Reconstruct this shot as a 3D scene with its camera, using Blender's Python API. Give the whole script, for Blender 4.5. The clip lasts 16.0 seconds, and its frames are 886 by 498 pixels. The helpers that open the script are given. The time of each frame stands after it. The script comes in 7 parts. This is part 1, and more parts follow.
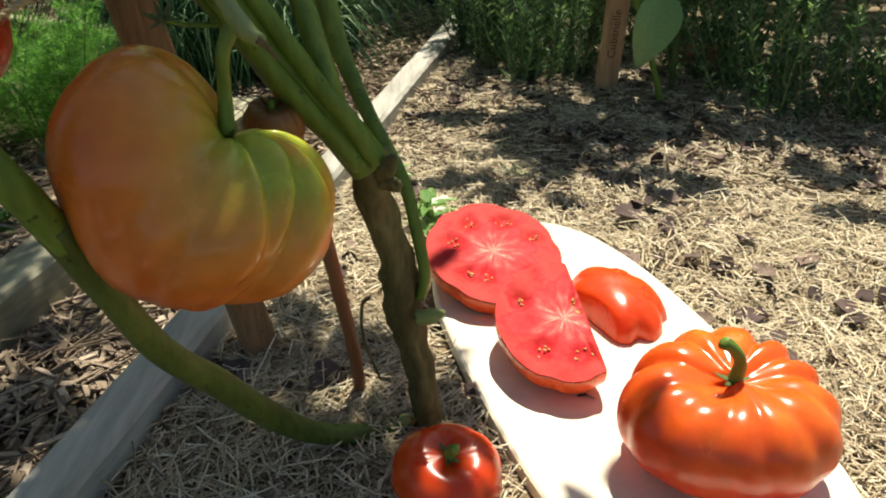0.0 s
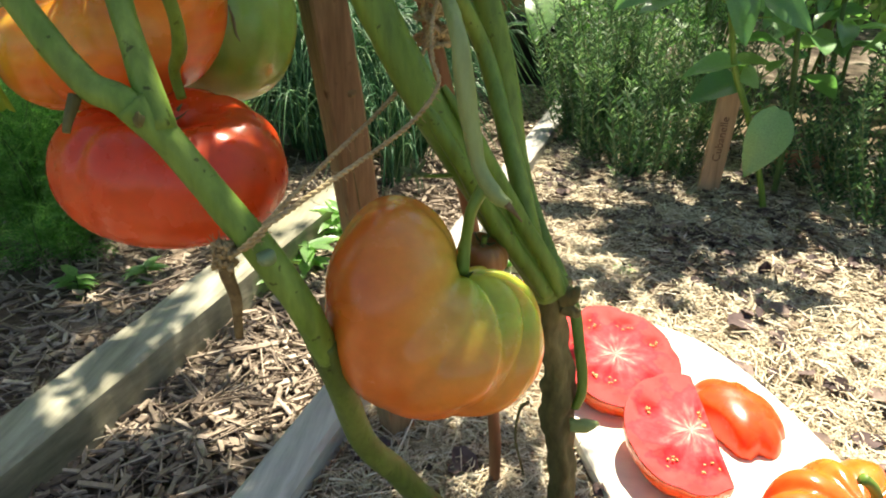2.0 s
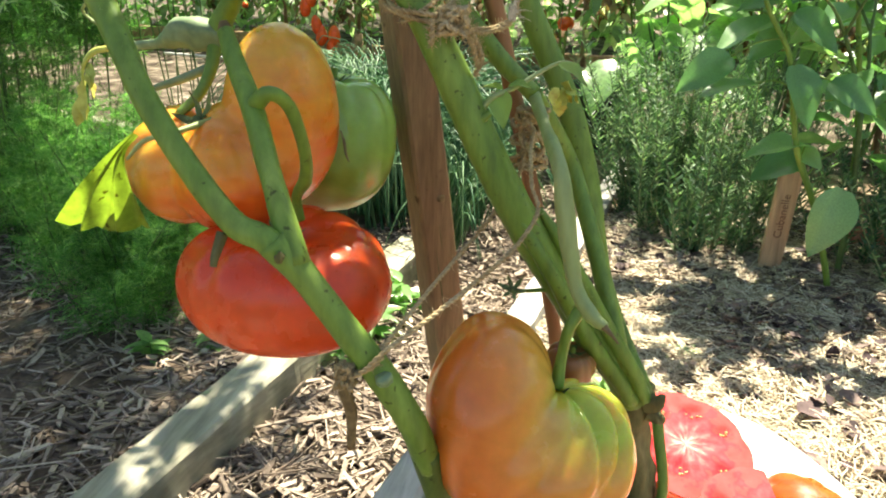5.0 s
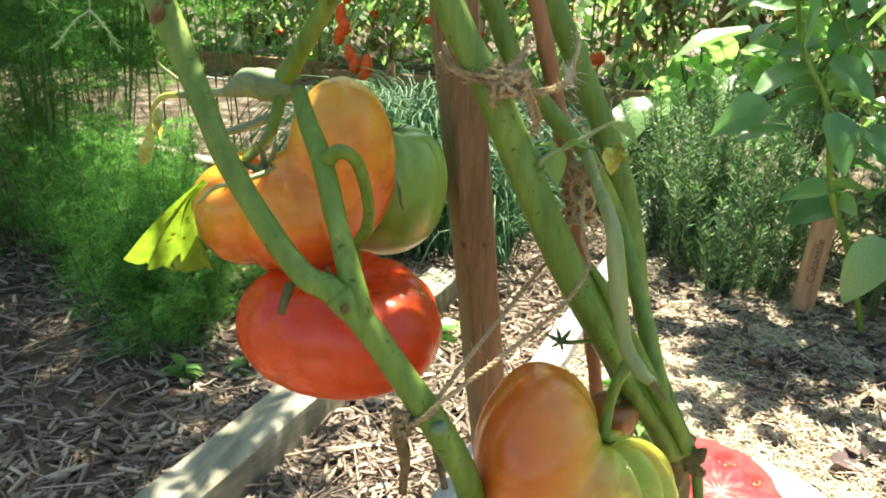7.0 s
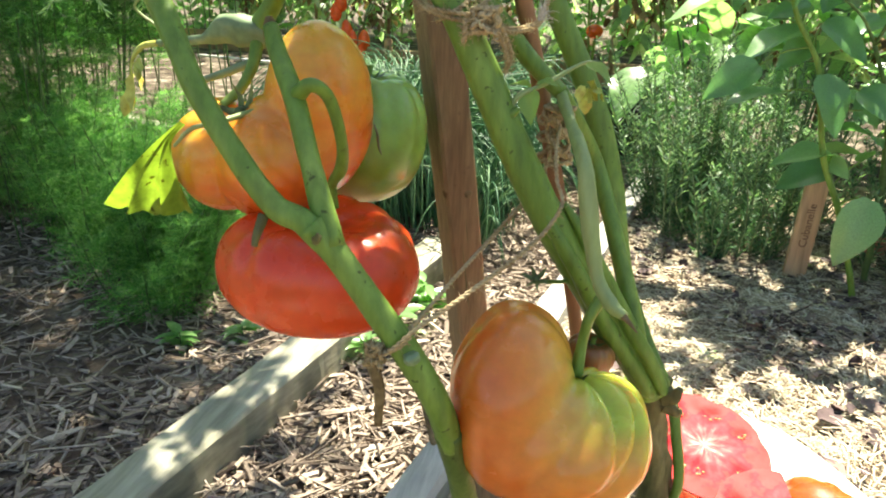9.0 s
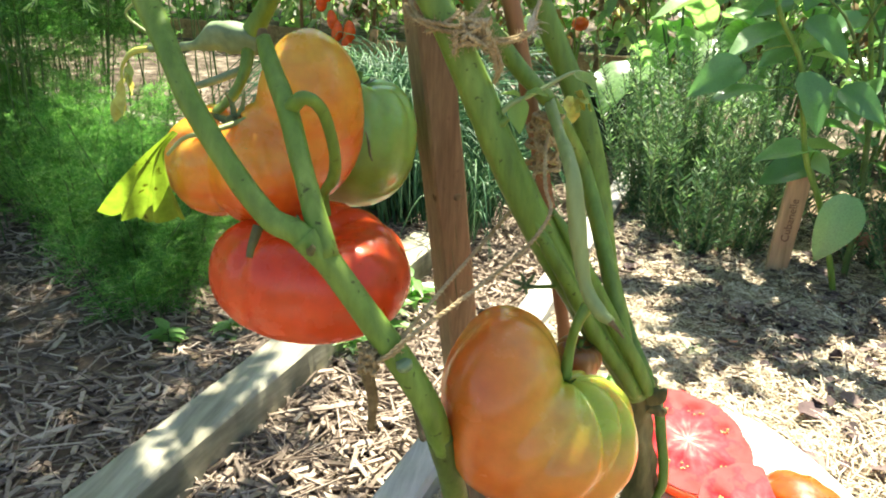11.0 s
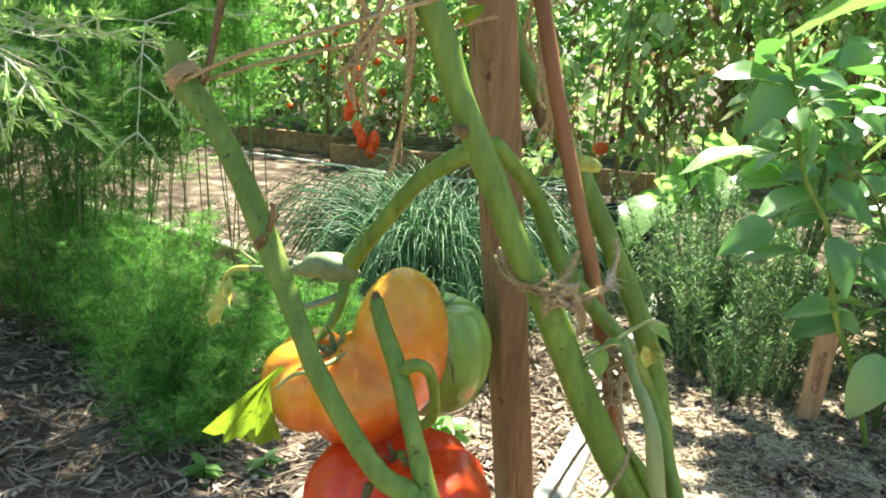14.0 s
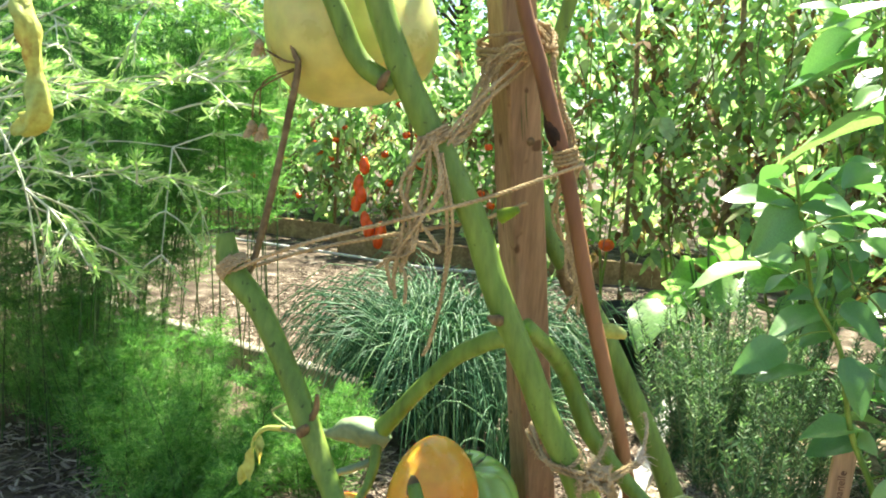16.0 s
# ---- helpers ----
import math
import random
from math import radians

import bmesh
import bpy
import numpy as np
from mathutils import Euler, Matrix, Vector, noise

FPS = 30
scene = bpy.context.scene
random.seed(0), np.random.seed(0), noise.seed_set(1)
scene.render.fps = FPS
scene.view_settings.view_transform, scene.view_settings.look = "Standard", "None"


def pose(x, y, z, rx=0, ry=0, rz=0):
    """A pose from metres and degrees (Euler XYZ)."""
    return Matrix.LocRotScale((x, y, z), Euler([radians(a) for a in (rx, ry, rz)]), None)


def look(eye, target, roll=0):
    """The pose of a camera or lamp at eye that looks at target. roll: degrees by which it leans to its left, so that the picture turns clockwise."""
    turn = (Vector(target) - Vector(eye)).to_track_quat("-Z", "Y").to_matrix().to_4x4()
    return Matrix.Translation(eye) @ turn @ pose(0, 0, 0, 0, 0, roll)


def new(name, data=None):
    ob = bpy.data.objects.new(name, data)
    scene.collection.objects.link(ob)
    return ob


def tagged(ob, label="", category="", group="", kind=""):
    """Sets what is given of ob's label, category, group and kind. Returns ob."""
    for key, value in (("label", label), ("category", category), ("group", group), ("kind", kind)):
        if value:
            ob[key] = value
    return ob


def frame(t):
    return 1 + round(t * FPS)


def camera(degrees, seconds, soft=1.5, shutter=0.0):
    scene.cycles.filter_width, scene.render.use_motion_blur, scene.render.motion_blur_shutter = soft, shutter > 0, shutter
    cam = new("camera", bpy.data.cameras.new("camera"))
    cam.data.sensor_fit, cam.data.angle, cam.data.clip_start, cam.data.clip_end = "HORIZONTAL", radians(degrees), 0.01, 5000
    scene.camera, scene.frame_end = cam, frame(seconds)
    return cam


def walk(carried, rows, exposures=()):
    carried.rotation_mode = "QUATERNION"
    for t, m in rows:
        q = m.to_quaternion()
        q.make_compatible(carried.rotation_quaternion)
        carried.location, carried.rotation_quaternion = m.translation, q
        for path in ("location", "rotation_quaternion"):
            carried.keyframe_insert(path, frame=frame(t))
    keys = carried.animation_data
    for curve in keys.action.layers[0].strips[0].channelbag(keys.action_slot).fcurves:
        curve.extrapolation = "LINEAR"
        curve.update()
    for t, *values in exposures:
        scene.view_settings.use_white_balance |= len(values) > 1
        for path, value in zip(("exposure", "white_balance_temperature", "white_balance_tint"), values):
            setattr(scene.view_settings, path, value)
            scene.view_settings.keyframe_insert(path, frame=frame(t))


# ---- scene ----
cam = camera(63.0, 16.0, soft=2.0)
PATH = [
    (0, (0.071, 0.0, 0.477), (0.028, 1.727, -0.53), -1.1),
    (0.4, (0.067, -0.014, 0.501), (-0.035, 1.72, -0.491), -0.1),
    (0.5, (0.044, -0.015, 0.504), (-0.023, 1.727, -0.477), 0.3),
    (1, (0.021, -0.027, 0.515), (-0.096, 1.732, -0.429), 1.0),
    (1.5, (0.004, -0.038, 0.535), (-0.161, 1.737, -0.372), 1.4),
    (2, (-0.013, -0.042, 0.546), (-0.22, 1.75, -0.32), 1.2),
    (2.5, (-0.021, -0.045, 0.556), (-0.258, 1.757, -0.278), 1.2),
    (3, (-0.026, -0.045, 0.561), (-0.288, 1.765, -0.248), 1.0),
    (3.5, (-0.031, -0.047, 0.57), (-0.311, 1.768, -0.222), 0.9),
    (4, (-0.035, -0.048, 0.577), (-0.33, 1.773, -0.195), 0.8),
    (4.5, (-0.042, -0.053, 0.588), (-0.356, 1.772, -0.166), 0.7),
    (5, (-0.047, -0.056, 0.593), (-0.381, 1.773, -0.143), 0.7),
    (5.2, (-0.049, -0.058, 0.597), (-0.39, 1.773, -0.131), 1.0),
    (7.3, (-0.066, -0.069, 0.613), (-0.474, 1.771, -0.055), 1.6),
    (7.5, (-0.065, -0.069, 0.609), (-0.475, 1.77, -0.064), 1.4),
    (8, (-0.063, -0.07, 0.602), (-0.474, 1.761, -0.091), 1.4),
    (8.5, (-0.061, -0.071, 0.596), (-0.469, 1.754, -0.113), 1.6),
    (9, (-0.045, -0.079, 0.59), (-0.443, 1.743, -0.131), 1.4),
    (9.2, (-0.04, -0.077, 0.584), (-0.44, 1.748, -0.128), 1.4),
    (11.3, (-0.049, -0.084, 0.607), (-0.404, 1.736, -0.141), 1.7),
    (11.5, (-0.05, -0.078, 0.609), (-0.424, 1.744, -0.125), 1.9),
    (12, (-0.057, -0.076, 0.618), (-0.447, 1.747, -0.104), 1.2),
    (12.5, (-0.064, -0.075, 0.63), (-0.468, 1.75, -0.083), 1.2),
    (13, (-0.073, -0.084, 0.657), (-0.485, 1.753, -0.019), 1.0),
    (13.5, (-0.088, -0.095, 0.687), (-0.498, 1.77, 0.094), 1.7),
    (14, (-0.104, -0.105, 0.714), (-0.513, 1.786, 0.206), 3.0),
    (14.5, (-0.117, -0.111, 0.735), (-0.53, 1.795, 0.292), 3.3),
    (15, (-0.122, -0.11, 0.756), (-0.538, 1.807, 0.369), 3.3),
    (15.1, (-0.126, -0.108, 0.764), (-0.538, 1.813, 0.389), 3.1),
    (15.5, (-0.126, -0.114, 0.777), (-0.551, 1.811, 0.443), 3.0),
    (16, (-0.129, -0.116, 0.787), (-0.566, 1.813, 0.496), 3.1),
]
EXPOSURE = [(0.0, 0.6, 7100, 11), (0.5, 0.66, 7100, 11), (1.0, 0.77, 7100, 11), (1.5, 1.2, 7050, 11), (2.0, 1.6, 7000, 11), (2.8, 1.88, 7000, 11), (5.0, 2.05, 6950, 10), (9.0, 2.16, 6750, 10), (12.5, 2.2, 6700, 10), (16.0, 2.27, 6650, 9)]
walk(cam, [(t, look(eye, target, roll)) for t, eye, target, roll in PATH], EXPOSURE)

# ---- world, sun ----
SUN_TO = Vector((0.22, 0.85, 1.55)).normalized()
world = bpy.data.worlds.new("sky")
scene.world = world
world.use_nodes = True
wn, wl = world.node_tree.nodes, world.node_tree.links
sky = wn.new("ShaderNodeTexSky")
sky.sky_type, sky.sun_disc = "NISHITA", False
sky.sun_elevation = math.asin(SUN_TO.z)
sky.sun_rotation = math.atan2(SUN_TO.x, SUN_TO.y)
wn["Background"].inputs["Strength"].default_value = 0.060
wl.new(sky.outputs["Color"], wn["Background"].inputs["Color"])
sun_data = bpy.data.lights.new("sun", "SUN")
sun_data.energy, sun_data.angle, sun_data.color = 5.0, radians(0.55), (1.0, 0.955, 0.83)
sun = new("sun", sun_data)
sun.matrix_world = look(SUN_TO * 30, (0, 0, 0))


# ---- small mesh kit ----
class Kit:
    """Collects vertices and faces of many small pieces for one mesh."""

    def __init__(self):
        self.v, self.f, self.m = [], [], []

    def add(self, verts, faces, slot=0):
        n = len(self.v)
        if slot:
            self.m += [0] * (len(self.f) - len(self.m)) + [slot] * len(faces)
        self.v.extend(tuple(p) for p in verts)
        self.f.extend(tuple(i + n for i in face) for face in faces)

    def mesh(self, name, smooth=True):
        me = bpy.data.meshes.new(name)
        me.from_pydata(self.v, [], self.f)
        if smooth:
            me.polygons.foreach_set("use_smooth", [True] * len(me.polygons))
        if self.m:
            me.polygons.foreach_set("material_index", self.m + [0] * (len(self.f) - len(self.m)))
        me.update()
        return me


def part(name, mesh, material, parent=None, label="", m=None):
    """One mesh object, a thing of its own or a part under its parent."""
    if isinstance(mesh, Kit):
        mesh = mesh.mesh(name)
    if isinstance(mesh, bmesh.types.BMesh):
        bm, mesh = mesh, bpy.data.meshes.new(name)
        bm.to_mesh(mesh)
        bm.free()
    if material and not mesh.materials:
        for each in material if isinstance(material, tuple) else (material,):
            mesh.materials.append(each)
    ob = new(name, mesh)
    if parent:
        ob.parent = parent
    if m is not None:
        ob.matrix_basis = m
    if label:
        ob["label"] = label
    return ob


def thing(name, place, label, category, group="", kind=""):
    ob = new(name)
    ob.empty_display_size = 0.02
    ob.location = place
    return tagged(ob, label, category, group, kind)


def rel(points, base):
    return [tuple(Vector(p) - Vector(base)) for p in points]


def smooth_line(points, steps=6):
    """A Catmull-Rom line through the points."""
    p = [Vector(q) for q in points]
    p = [p[0] * 2 - p[1]] + p + [p[-1] * 2 - p[-2]]
    out = []
    for i in range(1, len(p) - 2):
        for s in range(steps):
            u = s / steps
            a, b, c, d = p[i - 1 : i + 3]
            out.append(0.5 * (2 * b + (c - a) * u + (2 * a - 5 * b + 4 * c - d) * u * u + (3 * b - a - 3 * c + d) * u**3))
    out.append(p[-2])
    return out


def tube(kit, line, radius, sides=8, rough=0.0, ridge=0.0, seed=0.0, cap=True):
    """A tube along a line. radius: a number, or a list spread along it."""
    n = len(line)
    if n < 2:
        return
    verts, faces = [], []
    side = None
    for i, p in enumerate(line):
        ahead = (line[min(i + 1, n - 1)] - line[max(i - 1, 0)]).normalized()
        if side is None:
            side = ahead.orthogonal().normalized()
        side = (side - ahead * side.dot(ahead)).normalized()
        other = ahead.cross(side)
        if isinstance(radius, (list, tuple)):
            u = i / (n - 1) * (len(radius) - 1)
            k = min(int(u), len(radius) - 2)
            r = radius[k] + (radius[k + 1] - radius[k]) * (u - k)
        else:
            r = radius
        for s in range(sides):
            a = 2 * math.pi * s / sides
            w = r * (1 + ridge * math.cos(3 * a + seed))
            if rough:
                w *= 1 + rough * noise.noise((p.x * 60 + seed, p.y * 60 + 3 * math.cos(a), p.z * 45 + 3 * math.sin(a)))
            verts.append(p + side * (w * math.cos(a)) + other * (w * math.sin(a)))
    for i in range(n - 1):
        for s in range(sides):
            t = (s + 1) % sides
            faces.append((i * sides + s, i * sides + t, (i + 1) * sides + t, (i + 1) * sides + s))
    if cap:
        verts += [line[0], line[-1]]
        for s in range(sides):
            t = (s + 1) % sides
            faces.append((n * sides, t, s))
            faces.append((n * sides + 1, (n - 1) * sides + s, (n - 1) * sides + t))
    kit.add(verts, faces)


def twine(kit, points, r=0.0012, turns=260, steps=10, fuzz=0):
    """Two-ply jute twine along points. turns: twists a metre."""
    line = smooth_line(points, steps)
    fine = []
    for a, b in zip(line, line[1:]):
        k = max(1, int((b - a).length / 0.0012))
        fine += [a.lerp(b, i / k) for i in range(k)]
    fine.append(line[-1])
    if len(fine) < 3:
        return
    for ply in (0, math.pi):
        out, run, side = [], 0.0, None
        for i, p in enumerate(fine):
            ahead = (fine[min(i + 1, len(fine) - 1)] - fine[max(i - 1, 0)]).normalized()
            side = side or ahead.orthogonal().normalized()
            side = (side - ahead * side.dot(ahead)).normalized()
            run += (fine[i] - fine[i - 1]).length if i else 0
            a = run * turns * 2 * math.pi * 0.5 + ply
            out.append(p + (side * math.cos(a) + ahead.cross(side) * math.sin(a)) * r * 0.55)
        tube(kit, out, r * 0.75, 5, cap=True)
    rng = random.Random(len(fine))
    for _ in range(fuzz):
        p = rng.choice(fine)
        d = Vector((rng.uniform(-1, 1), rng.uniform(-1, 1), rng.uniform(-1, 1))).normalized() * rng.uniform(0.002, 0.007)
        tube(kit, [p, p + d * 0.6 + Vector((0, 0, -0.0005)), p + d], 0.00018, 3, cap=False)


# ---- materials ----
def material(name):
    m = bpy.data.materials.new(name)
    m.use_nodes = True
    return m, m.node_tree.nodes, m.node_tree.links, m.node_tree.nodes["Principled BSDF"]


def ramp(nodes, stops):
    r = nodes.new("ShaderNodeValToRGB")
    e = r.color_ramp.elements
    while len(e) < len(stops):
        e.new(0.5)
    for el, (pos, col) in zip(e, stops):
        el.position, el.color = pos, (*col, 1)
    return r


def noise_tex(nodes, links, scale, detail=4.0, coords="Object", rough=0.6, stretch=None):
    tc = nodes.new("ShaderNodeTexCoord")
    n = nodes.new("ShaderNodeTexNoise")
    n.inputs["Scale"].default_value, n.inputs["Detail"].default_value, n.inputs["Roughness"].default_value = scale, detail, rough
    if stretch:
        mp = nodes.new("ShaderNodeMapping")
        mp.inputs["Scale"].default_value = stretch
        links.new(tc.outputs[coords], mp.inputs["Vector"])
        links.new(mp.outputs["Vector"], n.inputs["Vector"])
    else:
        links.new(tc.outputs[coords], n.inputs["Vector"])
    return n


def mix(nodes, links, fac, a, b, mode="MIX"):
    m = nodes.new("ShaderNodeMix")
    m.data_type, m.blend_type = "RGBA", mode
    for sock, v in ((m.inputs["Factor"], fac), (m.inputs["A"], a), (m.inputs["B"], b)):
        if isinstance(v, bpy.types.NodeSocket):
            links.new(v, sock)
        elif isinstance(v, (int, float)):
            sock.default_value = v
        else:
            sock.default_value = (*v, 1)
    return m.outputs["Result"]


def bump(nodes, links, bsdf, height, strength=0.3, distance=0.002):
    b = nodes.new("ShaderNodeBump")
    b.inputs["Strength"].default_value, b.inputs["Distance"].default_value = strength, distance
    links.new(height, b.inputs["Height"])
    links.new(b.outputs["Normal"], bsdf.inputs["Normal"])


def mottled(name, stops, scale, rough=0.7, fine=60.0, bumps=0.3, depth=0.002, spec=0.4, stretch=None, random_value=0.0, coords="Object", grain=(0.62, 1.2), specks=0.0):
    """A surface whose colour wanders along stops at one scale, with fine grain and relief at another."""
    m, nd, lk, bs = material(name)
    big = noise_tex(nd, lk, scale, 5, coords, stretch=stretch)
    small = noise_tex(nd, lk, fine, 5, coords, stretch=stretch)
    r = ramp(nd, stops)
    lk.new(big.outputs["Fac"], r.inputs["Fac"])
    g = ramp(nd, [(0.3, (grain[0],) * 3), (0.7, (grain[1],) * 3)])
    lk.new(small.outputs["Fac"], g.inputs["Fac"])
    col = mix(nd, lk, 1.0, r.outputs["Color"], g.outputs["Color"], "MULTIPLY")
    if random_value:
        geo = nd.new("ShaderNodeNewGeometry")
        g2 = ramp(nd, [(0.0, (1 - random_value,) * 3), (1.0, (1 + random_value,) * 3)])
        lk.new(geo.outputs["Random Per Island"], g2.inputs["Fac"])
        col = mix(nd, lk, 1.0, col, g2.outputs["Color"], "MULTIPLY")
    if specks:
        dots = noise_tex(nd, lk, specks, 2, coords)
        g3 = ramp(nd, [(0.66, (1.0, 1.0, 1.0)), (0.72, (0.42, 0.36, 0.3))])
        lk.new(dots.outputs["Fac"], g3.inputs["Fac"])
        col = mix(nd, lk, 1.0, col, g3.outputs["Color"], "MULTIPLY")
    lk.new(col, bs.inputs["Base Color"])
    bs.inputs["Roughness"].default_value = rough
    bs.inputs["Specular IOR Level"].default_value = spec
    if bumps:
        bump(nd, lk, bs, small.outputs["Fac"], bumps, depth)
    return m


def island_stops(name, stops, rough=0.8, fine=90.0, spec=0.3, translucent=0.0, per_object=False, specks=0.0):
    """Many pieces, each with its own colour out of stops; leaves also let light through."""
    m, nd, lk, bs = material(name)
    if per_object:
        src = nd.new("ShaderNodeObjectInfo").outputs["Random"]
    else:
        src = nd.new("ShaderNodeNewGeometry").outputs["Random Per Island"]
    r = ramp(nd, stops)
    lk.new(src, r.inputs["Fac"])
    n = noise_tex(nd, lk, fine, 4)
    g = ramp(nd, [(0.3, (0.72, 0.72, 0.72)), (0.7, (1.18, 1.18, 1.18))])
    lk.new(n.outputs["Fac"], g.inputs["Fac"])
    col = mix(nd, lk, 1.0, r.outputs["Color"], g.outputs["Color"], "MULTIPLY")
    if specks:
        dots = noise_tex(nd, lk, specks, 2)
        g3 = ramp(nd, [(0.64, (1.0, 1.0, 1.0)), (0.70, (0.34, 0.24, 0.12))])
        lk.new(dots.outputs["Fac"], g3.inputs["Fac"])
        col = mix(nd, lk, 1.0, col, g3.outputs["Color"], "MULTIPLY")
    lk.new(col, bs.inputs["Base Color"])
    bs.inputs["Roughness"].default_value, bs.inputs["Specular IOR Level"].default_value = rough, spec
    bump(nd, lk, bs, n.outputs["Fac"], 0.25, 0.001)
    if translucent:
        tr = nd.new("ShaderNodeBsdfTranslucent")
        warm = mix(nd, lk, 1.0, col, (1.25, 1.45, 0.85), "MULTIPLY")
        lk.new(warm, tr.inputs["Color"])
        mx = nd.new("ShaderNodeMixShader")
        mx.inputs["Fac"].default_value = translucent
        lk.new(bs.outputs["BSDF"], mx.inputs[1])
        lk.new(tr.outputs["BSDF"], mx.inputs[2])
        lk.new(mx.outputs["Shader"], nd["Material Output"].inputs["Surface"])
    return m


def tomato_skin(name, stops, axis, scale=9.0, rough=0.24, wobble=0.45, sss=0.4, bands=None, spot=None):
    """Skin whose ripeness runs along an axis of the fruit, or out from a green spot, broken up by blotches, faint streaks and tiny pores."""
    m, nd, lk, bs = material(name)
    tc = nd.new("ShaderNodeTexCoord")
    dot = nd.new("ShaderNodeVectorMath")
    dot.operation = "DOT_PRODUCT"
    dot.inputs[1].default_value = axis
    lk.new(tc.outputs["Object"], dot.inputs[0])
    big = noise_tex(nd, lk, scale, 3, stretch=bands)
    ma = nd.new("ShaderNodeMath")
    ma.operation = "MULTIPLY_ADD"
    lk.new(big.outputs["Fac"], ma.inputs[0])
    ma.inputs[1].default_value = wobble
    lk.new(dot.outputs["Value"], ma.inputs[2])
    if spot:
        dot.operation = "DISTANCE"
        dot.inputs[1].default_value = spot[:3]
        near = nd.new("ShaderNodeMath")
        near.operation = "MULTIPLY_ADD"
        near.inputs[1].default_value, near.inputs[2].default_value = -spot[3], 0.5
        lk.new(dot.outputs["Value"], near.inputs[0])
        lk.new(near.outputs["Value"], ma.inputs[2])
    ad = nd.new("ShaderNodeMath")
    ad.operation = "ADD"
    lk.new(ma.outputs["Value"], ad.inputs[0])
    ad.inputs[1].default_value = 0.5 - wobble / 2
    r = ramp(nd, stops)
    lk.new(ad.outputs["Value"], r.inputs["Fac"])
    pores = noise_tex(nd, lk, 60, 4)
    g = ramp(nd, [(0.3, (0.86, 0.84, 0.8)), (0.68, (1.08, 1.08, 1.08))])
    lk.new(pores.outputs["Fac"], g.inputs["Fac"])
    col = mix(nd, lk, 1.0, r.outputs["Color"], g.outputs["Color"], "MULTIPLY")
    lk.new(col, bs.inputs["Base Color"])
    bs.inputs["Subsurface Weight"].default_value = sss
    bs.inputs["Subsurface Radius"].default_value = (0.03, 0.009, 0.002)
    bs.inputs["Subsurface Scale"].default_value = 0.8
    bs.inputs["Specular IOR Level"].default_value = 0.5
    worn = noise_tex(nd, lk, 30, 4)
    rr = ramp(nd, [(0.3, (rough * 0.8,) * 3), (0.7, (rough * 1.5,) * 3)])
    lk.new(worn.outputs["Fac"], rr.inputs["Fac"])
    lk.new(rr.outputs["Color"], bs.inputs["Roughness"])
    bump(nd, lk, bs, worn.outputs["Fac"], 0.08, 0.002)
    return m


SOIL = mottled("soil", [(0.3, (0.07, 0.05, 0.035)), (0.55, (0.16, 0.12, 0.085)), (0.8, (0.30, 0.24, 0.17))], 9, 0.95, 90, 0.8, 0.01, 0.1)
# Path soil; its dark and bright blotches stand in for dappled shade.
DAPPLED_TRACK = mottled("dappled_path", [(0.38, (0.045, 0.034, 0.024)), (0.52, (0.12, 0.095, 0.068)), (0.68, (0.32, 0.27, 0.21))], 7, 0.95, 90, 0.9, 0.01, 0.1, grain=(0.4, 1.3))
BEDSOIL = mottled("straw_soil", [(0.34, (0.07, 0.048, 0.032)), (0.5, (0.20, 0.15, 0.095)), (0.7, (0.42, 0.34, 0.23))], 14, 0.95, 120, 0.9, 0.008, 0.1)
CHIP = island_stops("bark_chip", [(0.0, (0.10, 0.075, 0.055)), (0.3, (0.22, 0.17, 0.125)), (0.7, (0.36, 0.285, 0.21)), (1.0, (0.54, 0.45, 0.35))], 0.85, 160)
STRAW = island_stops("straw", [(0.0, (0.17, 0.125, 0.075)), (0.25, (0.40, 0.325, 0.205)), (0.65, (0.62, 0.53, 0.36)), (1.0, (0.80, 0.73, 0.56))], 0.65, 200, 0.4)
DEAD = island_stops("dead_leaf", [(0.0, (0.035, 0.022, 0.02)), (0.6, (0.11, 0.075, 0.07)), (1.0, (0.26, 0.19, 0.15))], 0.8, 120, 0.3)
OLDWOOD = mottled("weathered_wood", [(0.3, (0.30, 0.29, 0.255)), (0.5, (0.47, 0.455, 0.41)), (0.75, (0.62, 0.60, 0.55))], 9, 0.85, 60, 0.6, 0.002, 0.25, (1.0, 0.12, 1.0))
OLIVEWOOD = mottled("treated_wood", [(0.3, (0.19, 0.18, 0.11)), (0.5, (0.33, 0.315, 0.225)), (0.75, (0.50, 0.485, 0.38))], 8, 0.85, 60, 0.6, 0.002, 0.25, (1.0, 0.12, 1.0))
TANWOOD = mottled("tan_wood", [(0.3, (0.17, 0.11, 0.055)), (0.5, (0.28, 0.19, 0.10)), (0.75, (0.40, 0.29, 0.165))], 14, 0.85, 60, 0.6, 0.002, 0.25)
STAKE = mottled("stake_wood", [(0.3, (0.21, 0.13, 0.065)), (0.5, (0.31, 0.20, 0.105)), (0.72, (0.42, 0.29, 0.165))], 26, 0.8, 300, 0.5, 0.0012, 0.25, (1.0, 1.0, 0.10), grain=(0.7, 1.14), specks=45)
ROD = mottled("cane", [(0.3, (0.13, 0.055, 0.024)), (0.55, (0.27, 0.12, 0.05)), (0.8, (0.40, 0.22, 0.09))], 14, 0.55, 90, 0.3, 0.001, 0.4, (1.0, 1.0, 0.15), grain=(0.75, 1.12))
DRYSTEM = mottled("dry_stem", [(0.3, (0.10, 0.068, 0.03)), (0.55, (0.21, 0.15, 0.07)), (0.8, (0.35, 0.27, 0.145))], 60, 0.8, 200, 0.6, 0.001, 0.2)
